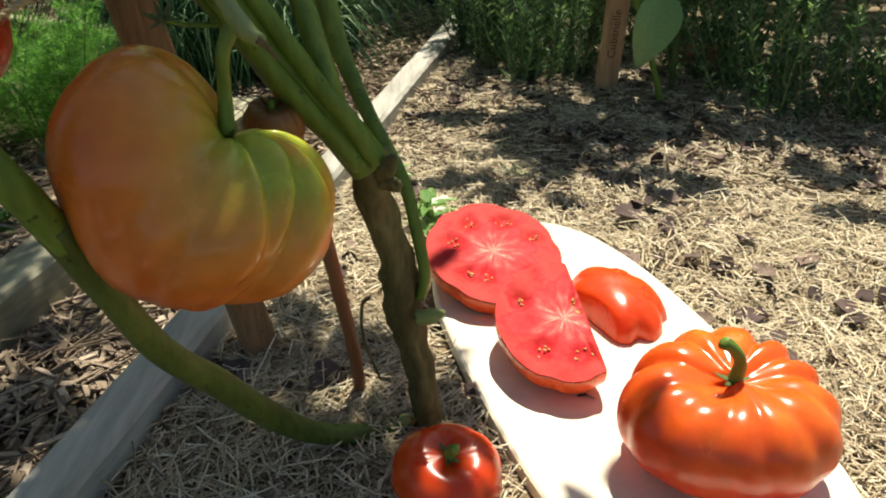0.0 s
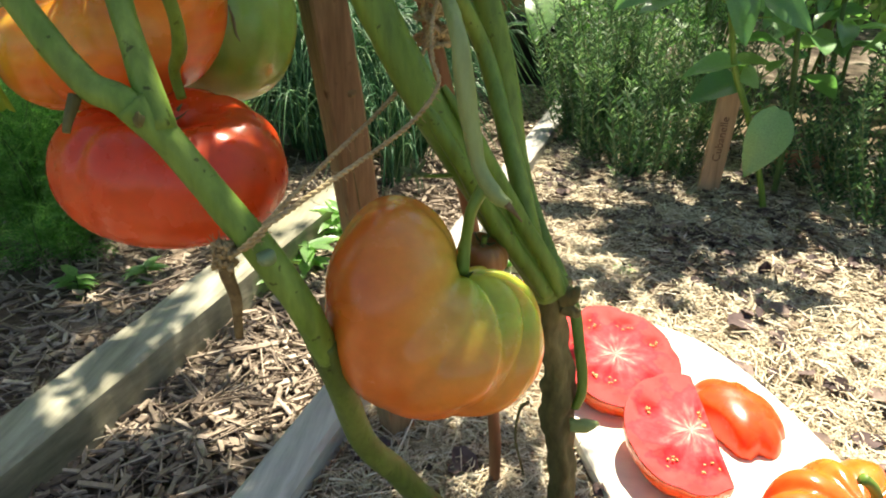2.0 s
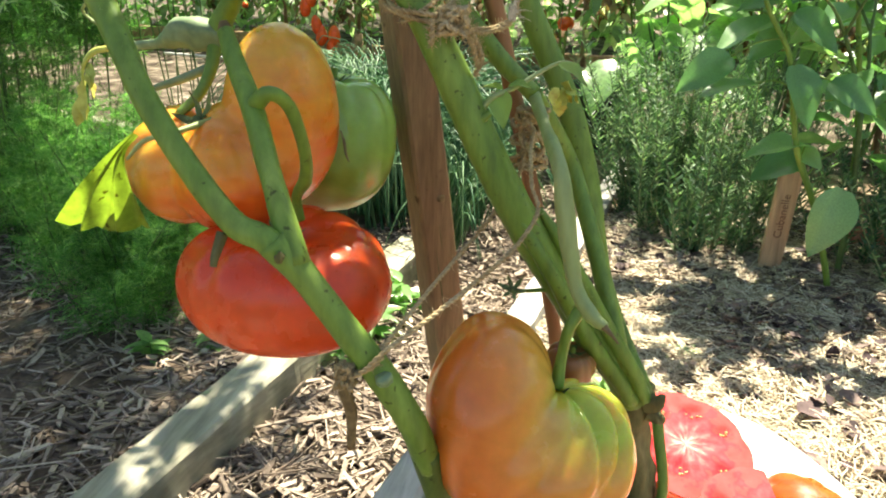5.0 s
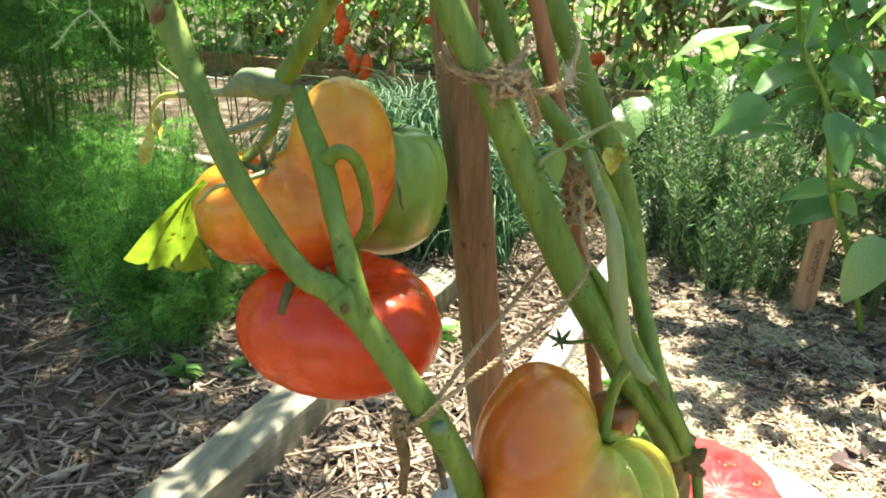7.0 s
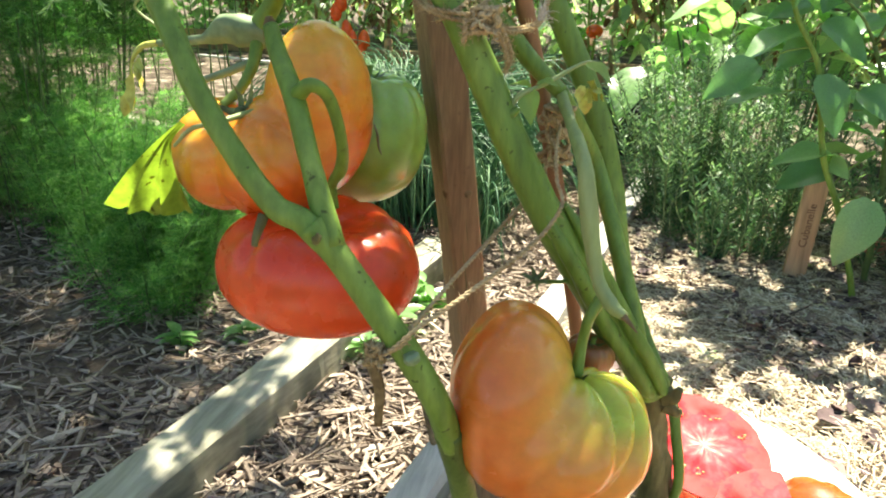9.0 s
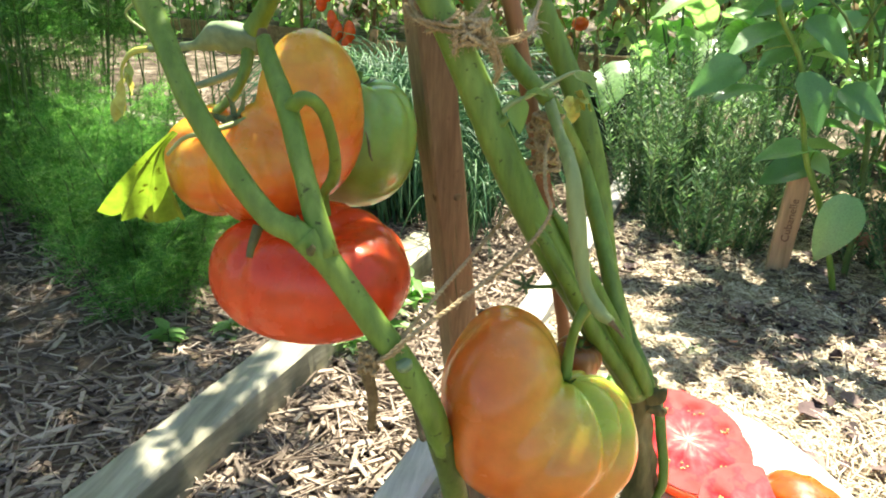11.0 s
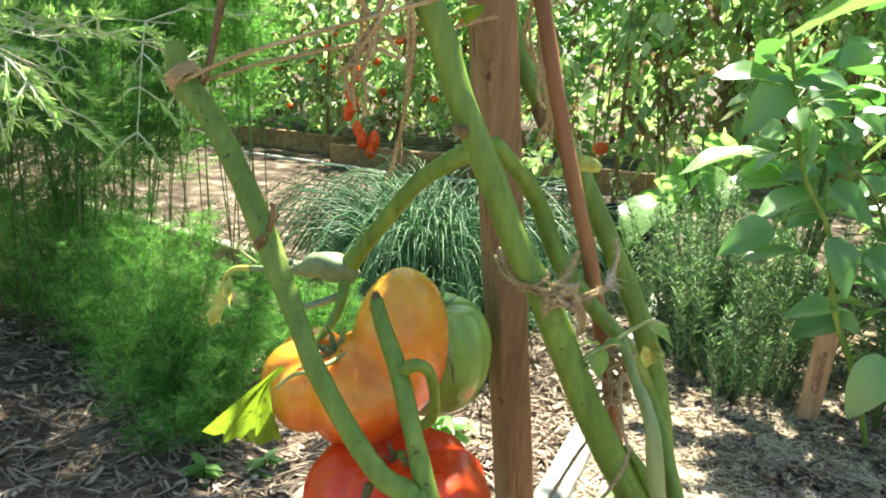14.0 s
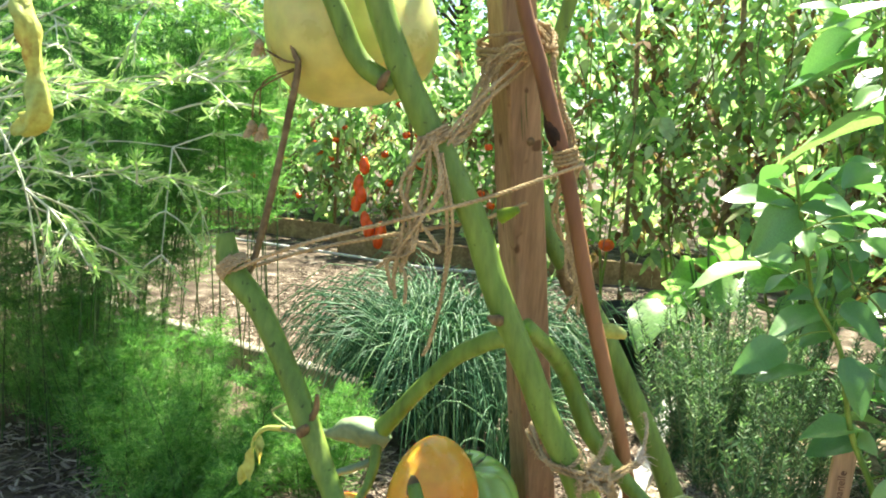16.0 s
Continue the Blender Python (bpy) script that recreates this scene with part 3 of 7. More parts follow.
# ---- tomatoes ----
def tomato_mesh(name, mat, wide, deep, tall, furrows, depth, dimple=0.3, seed=0, nu=56, nv=160, lean=(0.0, 0.0), sharp=0.16, skew=(0.0, 0.0), fall=0.6):
    """A ribbed beefsteak tomato with its stem end up (+z): furrows run out of a sunken stem scar and fade underneath."""
    rng = random.Random(seed)
    cuts = [(radians(a), d, w) for a, d, w in furrows] if isinstance(furrows, list) else []
    for i in range(0 if cuts else furrows):
        cuts.append((2 * math.pi * (i + rng.uniform(-0.28, 0.28)) / furrows, depth * rng.uniform(0.4, 1.25), sharp * rng.uniform(0.7, 1.3)))
    bulges = [(rng.uniform(0, 6.28), rng.uniform(0.01, 0.045), q) for q in (1, 2, 3)]
    k = Kit()
    for i in range(nu + 1):
        u = math.pi * i / nu
        s, c = math.sin(u), math.cos(u)
        for j in range(nv):
            v = 2 * math.pi * j / nv
            vv = v + 0.10 * math.sin(2 * u + seed)
            f = 1.0
            fade = (0.5 + 0.5 * c) ** fall if c > -0.98 else 0.0
            for at, d, w in cuts:
                g = (vv - at + math.pi) % (2 * math.pi) - math.pi
                f -= d * fade * math.exp(-((g / w) ** 2)) * min(1, s * 2.5)
            for ph, amp, q in bulges:
                f += amp * math.cos(q * v + ph) * s
            f *= 1 + (skew[0] * math.cos(v) + skew[1] * math.sin(v)) * s
            r = s ** 0.82 * f
            z = (abs(c) ** 0.9 * (1 if c > 0 else -1)) * 0.5 * (0.86 if c < 0 else 1.0)
            rho = s * 1.0
            if c > 0:
                z -= dimple * math.exp(-((rho / 0.42) ** 2)) * (1 + 0.25 * math.cos(2 * v + seed))
                z *= f ** 0.5 if f > 0 else 1
            k.v.append((wide / 2 * r * math.cos(v) + lean[0] * z, deep / 2 * r * math.sin(v) + lean[1] * z, tall * z))
    for i in range(nu):
        for j in range(nv):
            t = (j + 1) % nv
            k.f.append((i * nv + j, (i + 1) * nv + j, (i + 1) * nv + t, i * nv + t))
    me = k.mesh(name)
    me.materials.append(mat)
    return me, tall * (0.5 - dimple)


def calyx_kit(radius, sepals, seed, curl=0.5, stem=0.02, stem_r=0.004, bend=(0.0, 0.0)):
    """A star of narrow sepals and a stub of stalk, stem end at the origin, up +z."""
    rng = random.Random(seed)
    star, stub = [], Kit()
    for i in range(sepals):
        a = 2 * math.pi * (i + rng.uniform(-0.2, 0.2)) / sepals
        l = radius * rng.uniform(0.7, 1.15)
        pts = []
        for q in range(5):
            u = q / 4
            w = 0.16 * l * math.sin(math.pi * (0.15 + 0.8 * u))
            z = 0.12 * l + curl * l * u * u * rng.uniform(0.7, 1.2)
            d = Vector((math.cos(a), math.sin(a), 0))
            t = Vector((-math.sin(a), math.cos(a), 0))
            c = d * (l * u) + Vector((0, 0, z * u))
            pts += [c - t * w, c + Vector((0, 0, 0.3 * w)), c + t * w]
        one = Kit()
        one.add(pts, [(3 * q + s, 3 * q + 3 + s, 3 * q + 4 + s, 3 * q + 1 + s) for q in range(4) for s in (0, 1)])
        star.append(one)
    tube(stub, smooth_line([(0, 0, -0.002), (0, 0, stem * 0.5), (bend[0] * 0.5, bend[1] * 0.5, stem * 0.85), (bend[0], bend[1], stem)], 4),
         [stem_r * 1.25, stem_r, stem_r * 0.95, stem_r * 1.1], 8, 0.15)
    return star, stub


def put_calyx(star, radius, parent, name, label, m):
    hub = Kit()
    tube(hub, [Vector((0, 0, -0.001)), Vector((0, 0, 0.16 * radius)), Vector((0, 0, 0.28 * radius))], [0.26 * radius, 0.24 * radius, 0.1 * radius], 8, 0.2)
    ob = part(name, hub, CALYX, parent, label, m)
    for one in star:
        part("sepal", one, CALYX, ob)
    return ob


def tomato(place, axis, spin, mat, wide, deep, tall, furrows, depth, label, dimple=0.3, seed=0, calyx=(0.02, 6, 0.6), stem=0.0, stem_r=0.004, bend=(0, 0), lean=(0, 0), group="", sharp=0.16, skew=(0.0, 0.0), fall=0.6):
    """A tomato with its calyx. axis: where its stem end points."""
    body, dip = tomato_mesh("tomato_skin", mat, wide, deep, tall, furrows, depth, dimple, seed, lean=lean, sharp=sharp, skew=skew, fall=fall)
    q = Vector((0, 0, 1)).rotation_difference(Vector(axis).normalized()).to_matrix().to_4x4() @ Matrix.Rotation(radians(spin), 4, "Z")
    ob = tagged(new("tomato", body), label, "tomato", group)
    ob.matrix_basis = Matrix.Translation(place) @ q
    if calyx:
        star, stub = calyx_kit(calyx[0], calyx[1], seed + 3, calyx[2], max(stem, 0.006), stem_r, bend)
        put_calyx(star, calyx[0], ob, "calyx", "dried green star of sepals", Matrix.Translation((lean[0] * dip / tall, 0, dip)))
        if stem:
            part("stalk", stub, VINE, ob, "short cut green stalk", Matrix.Translation((lean[0] * dip / tall, 0, dip)))
    return ob


def lobed_tomato(lobes, origin, axis, mat, cuts, label, dimple=0.1, seed=0, calyx=(0.014, 6, 0.4), blend=9.0, nu=64, nv=128):
    """A misshapen tomato of several merged lobes. axis: from the middle to the sunken stem end; cuts: furrows round it."""
    o, ax = Vector(origin), Vector(axis).normalized()
    sx = Vector((0, -1, 0)).cross(ax).normalized()
    sy = ax.cross(sx)

    def reach(d, theta, phi):
        total = 0.0
        for c, r in lobes:
            q = Vector([(o[i] - c[i]) / r[i] for i in range(3)])
            e = Vector([d[i] / r[i] for i in range(3)])
            a, b, g = e.dot(e), q.dot(e), q.dot(q) - 1
            h = b * b - a * g
            if h > 0:
                total += max(1e-4, (-b + math.sqrt(h)) / a) ** blend
        r = total ** (1 / blend)
        fade = (0.5 + 0.5 * math.cos(theta)) ** 0.7 * min(1, math.sin(theta) * 2.2)
        for at, depth, w in cuts:
            g = (phi - radians(at) + 0.12 * math.sin(2 * theta + at) + math.pi) % (2 * math.pi) - math.pi
            r *= 1 - depth * fade * math.exp(-((g / w) ** 2))
        r *= 1 - dimple * math.exp(-((theta / 0.32) ** 2))
        return r * (1 + 0.028 * noise.noise(d * 2.2 + Vector((seed, 0, 0))) + 0.008 * noise.noise(d * 6 + Vector((0, seed, 0))))

    k = Kit()
    for i in range(nu + 1):
        theta = math.pi * i / nu
        for j in range(nv):
            phi = 2 * math.pi * j / nv
            d = ax * math.cos(theta) + (sx * math.cos(phi) + sy * math.sin(phi)) * math.sin(theta)
            k.v.append(d * reach(d, theta, phi))
    for i in range(nu):
        for j in range(nv):
            t = (j + 1) % nv
            k.f.append((i * nv + j, (i + 1) * nv + j, (i + 1) * nv + t, i * nv + t))
    ob = tagged(part("tomato", k, mat), label, "tomato", "tomatoes on the vine")
    ob.location = o
    end = ax * reach(ax, 0.0, 0.0)
    star, _ = calyx_kit(calyx[0], calyx[1], seed + 3, calyx[2])
    put_calyx(star, calyx[0], ob, "calyx", "dried green star of sepals", Matrix.Translation(end) @ ax.to_track_quat("Z", "Y").to_matrix().to_4x4())
    return ob, o + end


T1_SKIN = tomato_skin("skin_half_ripe", [(0.12, (0.66, 0.175, 0.027)), (0.36, (0.71, 0.275, 0.042)), (0.54, (0.70, 0.36, 0.06)), (0.67, (0.62, 0.43, 0.06)), (0.8, (0.48, 0.56, 0.065))], (0, 0, 1), 22, 0.2, 0.34, 0.4, (0.8, 0.8, 1.6), (0.045, -0.004, 0.024, 9.6))
# Browned down: the shadow behind the stem is part of this colour.
SHADED_SKIN = tomato_skin("skin_shaded", [(0.1, (0.17, 0.07, 0.025)), (0.5, (0.28, 0.13, 0.04)), (0.9, (0.34, 0.2, 0.06))], (0.0, 0.0, 6.0), 30, 0.35, 0.6)
T2_SKIN = tomato_skin("skin_red", [(0.08, (0.80, 0.25, 0.05)), (0.3, (0.76, 0.11, 0.016)), (0.65, (0.72, 0.06, 0.010)), (0.95, (0.74, 0.13, 0.016))], (1.0, 0.0, 5.0), 18, 0.24, 0.5)
T3_SKIN = tomato_skin("skin_orange", [(0.05, (0.52, 0.045, 0.012)), (0.26, (0.74, 0.15, 0.016)), (0.50, (0.78, 0.29, 0.028)), (0.76, (0.80, 0.43, 0.055)), (0.95, (0.74, 0.53, 0.10))], (-2.5, 0.5, 4.0), 18, 0.22, 0.9, 0.4, (0.45, 0.45, 2.0))
T4_SKIN = tomato_skin("skin_green", [(0.14, (0.66, 0.62, 0.32)), (0.30, (0.45, 0.46, 0.14)), (0.44, (0.20, 0.30, 0.045)), (0.65, (0.23, 0.40, 0.07)), (0.95, (0.34, 0.53, 0.14))], (1.0, -1.0, 6.0), 12, 0.18, 0.4)
T6_SKIN = tomato_skin("skin_yellow", [(0.05, (0.48, 0.53, 0.17)), (0.35, (0.62, 0.57, 0.15)), (0.6, (0.64, 0.63, 0.20)), (0.95, (0.48, 0.60, 0.26))], (3.0, 0.0, 4.0), 14, 0.3, 0.8, 0.3)
T7_SKIN = tomato_skin("skin_orange_red", [(0.1, (0.66, 0.034, 0.011)), (0.45, (0.75, 0.065, 0.013)), (0.75, (0.82, 0.13, 0.018)), (1.0, (0.86, 0.29, 0.04))], (0.0, 0.0, 6.0), 18, 0.19, 0.7, 0.35)

_, T1_END = lobed_tomato([((-0.086, 0.338, 0.331), (0.0420, 0.056, 0.0595)), ((-0.032, 0.335, 0.306), (0.0385, 0.050, 0.0425)), ((-0.062, 0.331, 0.303), (0.058, 0.052, 0.046))], (-0.062, 0.338, 0.318), (0.021, 0.008, 0.032), T1_SKIN,
                        [(12, 0.035, 0.14), (40, 0.04, 0.16), (74, 0.045, 0.16), (104, 0.10, 0.11), (127, 0.19, 0.095), (149, 0.23, 0.095), (172, 0.22, 0.095), (198, 0.17, 0.10), (228, 0.12, 0.13), (270, 0.06, 0.18)],
                        "half-ripe orange beefsteak tomato with yellow-green ribbed shoulder hanging on the vine", 0.14, 4, (0.012, 6, 0.5), 15.0)
tomato((-0.230, 0.362, 0.393), (0.06, -0.12, 0.95), 20, T2_SKIN, 0.140, 0.122, 0.096, 11, 0.075, "large ripe red beefsteak tomato hanging on the vine", 0.17, 7, (0.016, 6, 0.4), 0.008, 0.003, group="tomatoes on the vine", sharp=0.16, fall=1.3)
lobed_tomato([((-0.317, 0.399, 0.458), (0.036, 0.046, 0.042)), ((-0.246, 0.413, 0.494), (0.037, 0.050, 0.062)), ((-0.270, 0.388, 0.462), (0.043, 0.048, 0.045))], (-0.280, 0.405, 0.472), (-0.030, -0.065, 0.055), T3_SKIN,
             [(20, 0.05, 0.16), (70, 0.05, 0.2), (-30, 0.06, 0.18), (150, 0.05, 0.2), (-110, 0.06, 0.2)],
             "large two-lobed orange tomato hanging in a cluster", 0.2, 12, (0.022, 6, 0.5), 22.0)
green = tomato((-0.238, 0.472, 0.463), (0.15, 0.1, 0.97), 40, T4_SKIN, 0.108, 0.108, 0.122, 12, 0.085, "unripe green tomato with paler yellowish base and a small dark crack", 0.12, 15, (0.016, 6, 0.5), 0.01, 0.003, group="tomatoes on the vine", sharp=0.11, fall=1.8)
tomato((-0.038, 0.404, 0.326), (0.1, -0.2, 0.9), 0, SHADED_SKIN, 0.036, 0.034, 0.034, 6, 0.08, "small orange-brown tomato tucked behind a stem, shade put into its skin", 0.14, 18, (0.01, 5, 0.5), 0.006, 0.002, group="tomatoes on the vine")
tomato((-0.332, 0.425, 0.868), (-0.2, 0.1, 0.95), 50, T6_SKIN, 0.136, 0.12, 0.132, 8, 0.08, "pale yellow-green ripening tomato high on the vine", 0.14, 21, (0.02, 6, 0.5), 0.01, 0.003, group="tomatoes on the vine")

# ---- cutting board with cut tomatoes ----
BOARD_TOP = 0.034
bm_k = Kit()
axis_b = Vector((0.315, -0.949, 0)).normalized()
side_b = Vector((axis_b.y, -axis_b.x, 0)) * -1
mid_b = Vector((0.209, 0.550, 0))
rings = [(-0.009, 0.0), (-0.007, 0.002), (-0.002, 0.003), (0.002, 0.003), (0.007, 0.0015), (0.009, -0.001)]
NB = 96
for h, out in rings:
    for i in range(NB):
        a = 2 * math.pi * i / NB
        ca, sa = math.cos(a), math.sin(a)
        e = 2 / 2.8
        p = mid_b + axis_b * ((0.285 + out) * abs(ca) ** e * (1 if ca > 0 else -1)) + side_b * ((0.128 + out) * abs(sa) ** e * (1 if sa > 0 else -1))
        bm_k.v.append((p.x, p.y, BOARD_TOP - 0.009 + h))
for r in range(len(rings) - 1):
    for i in range(NB):
        t = (i + 1) % NB
        bm_k.f.append((r * NB + i, r * NB + t, (r + 1) * NB + t, (r + 1) * NB + i))
bm_k.f.append(tuple(range(NB))[::-1])
bm_k.f.append(tuple((len(rings) - 1) * NB + i for i in range(NB)))
tagged(part("cutting_board", bm_k.mesh("cutting_board", False), BOARD), "pale oval wooden cutting board lying on straw, stained with juice", "cutting board")

tomato((0.277, 0.424, BOARD_TOP + 0.047), (0.02, -0.06, 1.0), 10, T7_SKIN, 0.168, 0.154, 0.104, 12, 0.17, "large ripe orange-red ribbed tomato on the cutting board", 0.17, 25, (0.016, 7, 0.25), 0.036, 0.0048, (-0.016, 0.004), group="tomatoes on the board", sharp=0.125, fall=1.15)
tomato((0.062, 0.392, 0.046), (0.05, -0.1, 1.0), 10, T2_SKIN, 0.086, 0.082, 0.066, 7, 0.06, "small ripe red tomato lying beside the board", 0.13, 28, (0.011, 6, 0.2), 0.012, 0.004, (0.004, -0.004))


def flesh_material():
    """Cut tomato: wet red flesh, a pale core with streaks running outwards, darker gel between them."""
    m, nd, lk, bs = material("tomato_flesh")
    tc = nd.new("ShaderNodeTexCoord")
    ln = nd.new("ShaderNodeVectorMath")
    ln.operation = "LENGTH"
    lk.new(tc.outputs["Object"], ln.inputs[0])
    xyz = nd.new("ShaderNodeSeparateXYZ")
    lk.new(tc.outputs["Object"], xyz.inputs[0])
    turn = nd.new("ShaderNodeMath")
    turn.operation = "ARCTAN2"
    lk.new(xyz.outputs["Y"], turn.inputs[0])
    lk.new(xyz.outputs["X"], turn.inputs[1])
    polar = nd.new("ShaderNodeCombineXYZ")
    far = nd.new("ShaderNodeMath")
    far.operation = "MULTIPLY"
    far.inputs[1].default_value = 16.0
    lk.new(ln.outputs["Value"], far.inputs[0])
    lk.new(turn.outputs["Value"], polar.inputs["X"])
    lk.new(far.outputs["Value"], polar.inputs["Y"])
    streak = nd.new("ShaderNodeTexNoise")
    streak.inputs["Scale"].default_value, streak.inputs["Detail"].default_value = 3.2, 3.0
    lk.new(polar.outputs["Vector"], streak.inputs["Vector"])
    n2 = noise_tex(nd, lk, 130, 4)
    blot = noise_tex(nd, lk, 34, 3)
    ad = nd.new("ShaderNodeMath")
    ad.operation = "MULTIPLY_ADD"
    lk.new(ln.outputs["Value"], ad.inputs[0])
    ad.inputs[1].default_value = 9.0
    lk.new(streak.outputs["Fac"], ad.inputs[2])
    r = ramp(nd, [(0.44, (0.84, 0.46, 0.36)), (0.56, (0.72, 0.15, 0.13)), (0.72, (0.64, 0.05, 0.055)), (0.92, (0.56, 0.02, 0.028)), (1.0, (0.62, 0.045, 0.04))])
    lk.new(ad.outputs["Value"], r.inputs["Fac"])
    g = ramp(nd, [(0.3, (0.78, 0.66, 0.66)), (0.62, (1.1, 1.1, 1.1))])
    lk.new(blot.outputs["Fac"], g.inputs["Fac"])
    lk.new(mix(nd, lk, 1.0, r.outputs["Color"], g.outputs["Color"], "MULTIPLY"), bs.inputs["Base Color"])
    bs.inputs["Roughness"].default_value = 0.5
    bs.inputs["Specular IOR Level"].default_value = 0.06
    bs.inputs["Subsurface Weight"].default_value = 0.1
    bs.inputs["Subsurface Radius"].default_value = (0.01, 0.003, 0.002)
    bs.inputs["Subsurface Scale"].default_value = 0.5
    bump(nd, lk, bs, n2.outputs["Fac"], 0.3, 0.001)
    return m


FLESH = flesh_material()
SEED = mottled("seed_gel", [(0.3, (0.66, 0.3, 0.10)), (0.7, (0.76, 0.5, 0.22))], 90, 0.15, 300, 0.1, 0.001, 0.6)


def cut_tomato(place, turn, outline, thick, label, tilt=(0, 0), pockets=7, seed=0, hollow=0.55, skin=None):
    """A cut tomato lying with its cut face up: rounded skin below, wet flesh with seed pockets and a pale core above."""
    rng = random.Random(seed)
    n = len(outline)
    body, face = Kit(), Kit()
    levels = [(1.0, 0.0), (1.012, -0.12), (1.0, -0.35), (0.93, -0.62), (0.78, -0.85), (0.5, -1.0)]
    for s, z in levels:
        for x, y in outline:
            body.v.append((x * s, y * s, z * thick))
    for q in range(len(levels) - 1):
        for i in range(n):
            t = (i + 1) % n
            body.f.append((q * n + i, (q + 1) * n + i, (q + 1) * n + t, q * n + t))
    body.f.append(tuple((len(levels) - 1) * n + i for i in range(n))[::-1])
    holes = []
    for i in range(pockets):
        a = 2 * math.pi * (i + rng.uniform(-0.3, 0.3)) / pockets
        holes.append((a, rng.uniform(0.5, 0.75), rng.uniform(0.12, 0.24), rng.uniform(0.10, 0.16)))
    rows = 14
    for q in range(rows + 1):
        s = 1 - q / rows
        for i, (x, y) in enumerate(outline):
            a = math.atan2(y, x)
            z = 0.0009 * noise.noise((x * s * 90, y * s * 90, seed)) - 0.0010 * (1 - s)
            if s > 0.98:
                z = 0.0
            for ha, hs, hw, hr in holes:
                g = (a - ha + math.pi) % (2 * math.pi) - math.pi
                z -= hollow * 0.009 * math.exp(-((g / hw) ** 2) - (((s - hs) / hr) ** 2))
            face.v.append((x * s * 0.997, y * s * 0.997, z + 0.0012))
    for q in range(rows):
        for i in range(n):
            t = (i + 1) % n
            face.f.append((q * n + i, q * n + t, (q + 1) * n + t, (q + 1) * n + i))
    ob = tagged(part("tomato_slice", body, skin or T2_SKIN), label, "cut tomato", "cut tomatoes on the board")
    ob.matrix_basis = pose(*place, tilt[0], tilt[1], turn)
    part("cut_face", face, FLESH, ob, "wet red flesh with pale core")
    seeds = Kit()
    xs = [math.hypot(x, y) for x, y in outline]
    for ha, hs, hw, hr in holes:
        for _ in range(5):
            a = ha + rng.gauss(0, hw * 0.5)
            i = min(range(n), key=lambda q: abs((math.atan2(outline[q][1], outline[q][0]) - a + math.pi) % (2 * math.pi) - math.pi))
            r = xs[i] * (hs + rng.gauss(0, 0.05))
            c = Vector((r * math.cos(a), r * math.sin(a), -0.0015))
            m = Matrix.Translation(c) @ Matrix.Rotation(rng.uniform(0, 6.28), 4, "Z") @ Matrix.Diagonal((0.0021, 0.0014, 0.0012, 1))
            bm = bmesh.new()
            bmesh.ops.create_icosphere(bm, subdivisions=1, radius=1.0)
            seeds.add([m @ v.co for v in bm.verts], [tuple(v.index for v in f.verts) for f in bm.faces])
            bm.free()
    part("seeds", seeds, SEED, ob, "small yellow seeds in gel")["kind"] = "stuff"
    return ob


def round_outline(rx, ry, lobes, amp, seed, n=72):
    rng = random.Random(seed)
    cuts = [(2 * math.pi * (i + rng.uniform(-0.3, 0.3)) / lobes, amp * rng.uniform(0.3, 1.3)) for i in range(lobes)]
    out = []
    for i in range(n):
        a = 2 * math.pi * i / n
        f = 1.0
        for at, d in cuts:
            g = (a - at + math.pi) % (2 * math.pi) - math.pi
            f -= d * math.exp(-((g / 0.13) ** 2))
        out.append((rx * f * math.cos(a), ry * f * math.sin(a)))
    return out


def half_outline(r, long, lobes, amp, seed, n=72):
    """A curved side to -x and a straight cut on +x."""
    full = round_outline(1.0, 1.0, lobes, amp, seed, n)
    out = []
    for x, y in full:
        out.append((min(x * r * 1.3 - 0.1 * r, 0.42 * r + 0.05 * r * y), y * long))
    return out


cut_tomato((0.110, 0.692, BOARD_TOP + 0.037), 15, round_outline(0.075, 0.082, 7, 0.045, 5), 0.036, "thick round slice of red tomato, cut face up, on the board", (13, 2), 7, 2)
cut_tomato((0.170, 0.554, BOARD_TOP + 0.045), 10, half_outline(0.046, 0.074, 6, 0.04, 9), 0.038, "halved slice of red tomato, cut face up, on the board", (13, -6), 5, 6)

# a rounded end piece, skin up
k = Kit()
NU, NV = 20, 48
for i in range(NU + 1):
    u = 0.5 * math.pi * i / NU
    for j in range(NV):
        v = 2 * math.pi * j / NV
        f = 1 + 0.05 * math.cos(3 * v + 1) + 0.05 * noise.noise((2 * math.cos(v), 2 * math.sin(v), u)) - sum(d * math.exp(-(((v - a) / 0.16) ** 2)) for a, d in ((0.35, 0.16), (1.05, 0.12), (2.1, 0.16), (3.0, 0.08), (4.4, 0.14), (5.4, 0.16))) * math.sin(u)
        k.v.append((0.046 * f * math.sin(u) ** 0.8 * math.cos(v), 0.062 * f * math.sin(u) ** 0.8 * math.sin(v), 0.036 * math.cos(u) + 0.003 * math.sin(2 * v) * math.sin(u)))
k.v = [(max(x, -0.036 + 0.2 * z), y, z) for x, y, z in k.v]
for i in range(NU):
    for j in range(NV):
        t = (j + 1) % NV
        k.f.append((i * NV + j, (i + 1) * NV + j, (i + 1) * NV + t, i * NV + t))
k.f.append(tuple(NU * NV + j for j in range(NV))[::-1])
end = tagged(part("tomato_slice", k, T2_SKIN), "rounded end piece of red tomato, skin side up, on the board", "cut tomato", "cut tomatoes on the board")
end.matrix_basis = pose(0.236, 0.628, BOARD_TOP, 3, 0, 28)

# ---- the staked tomato plant ----
plant = thing("tomato_plant", (0.046, 0.468, 0.02), "pruned staked tomato plant with thick green stems tied with twine", "tomato plant")
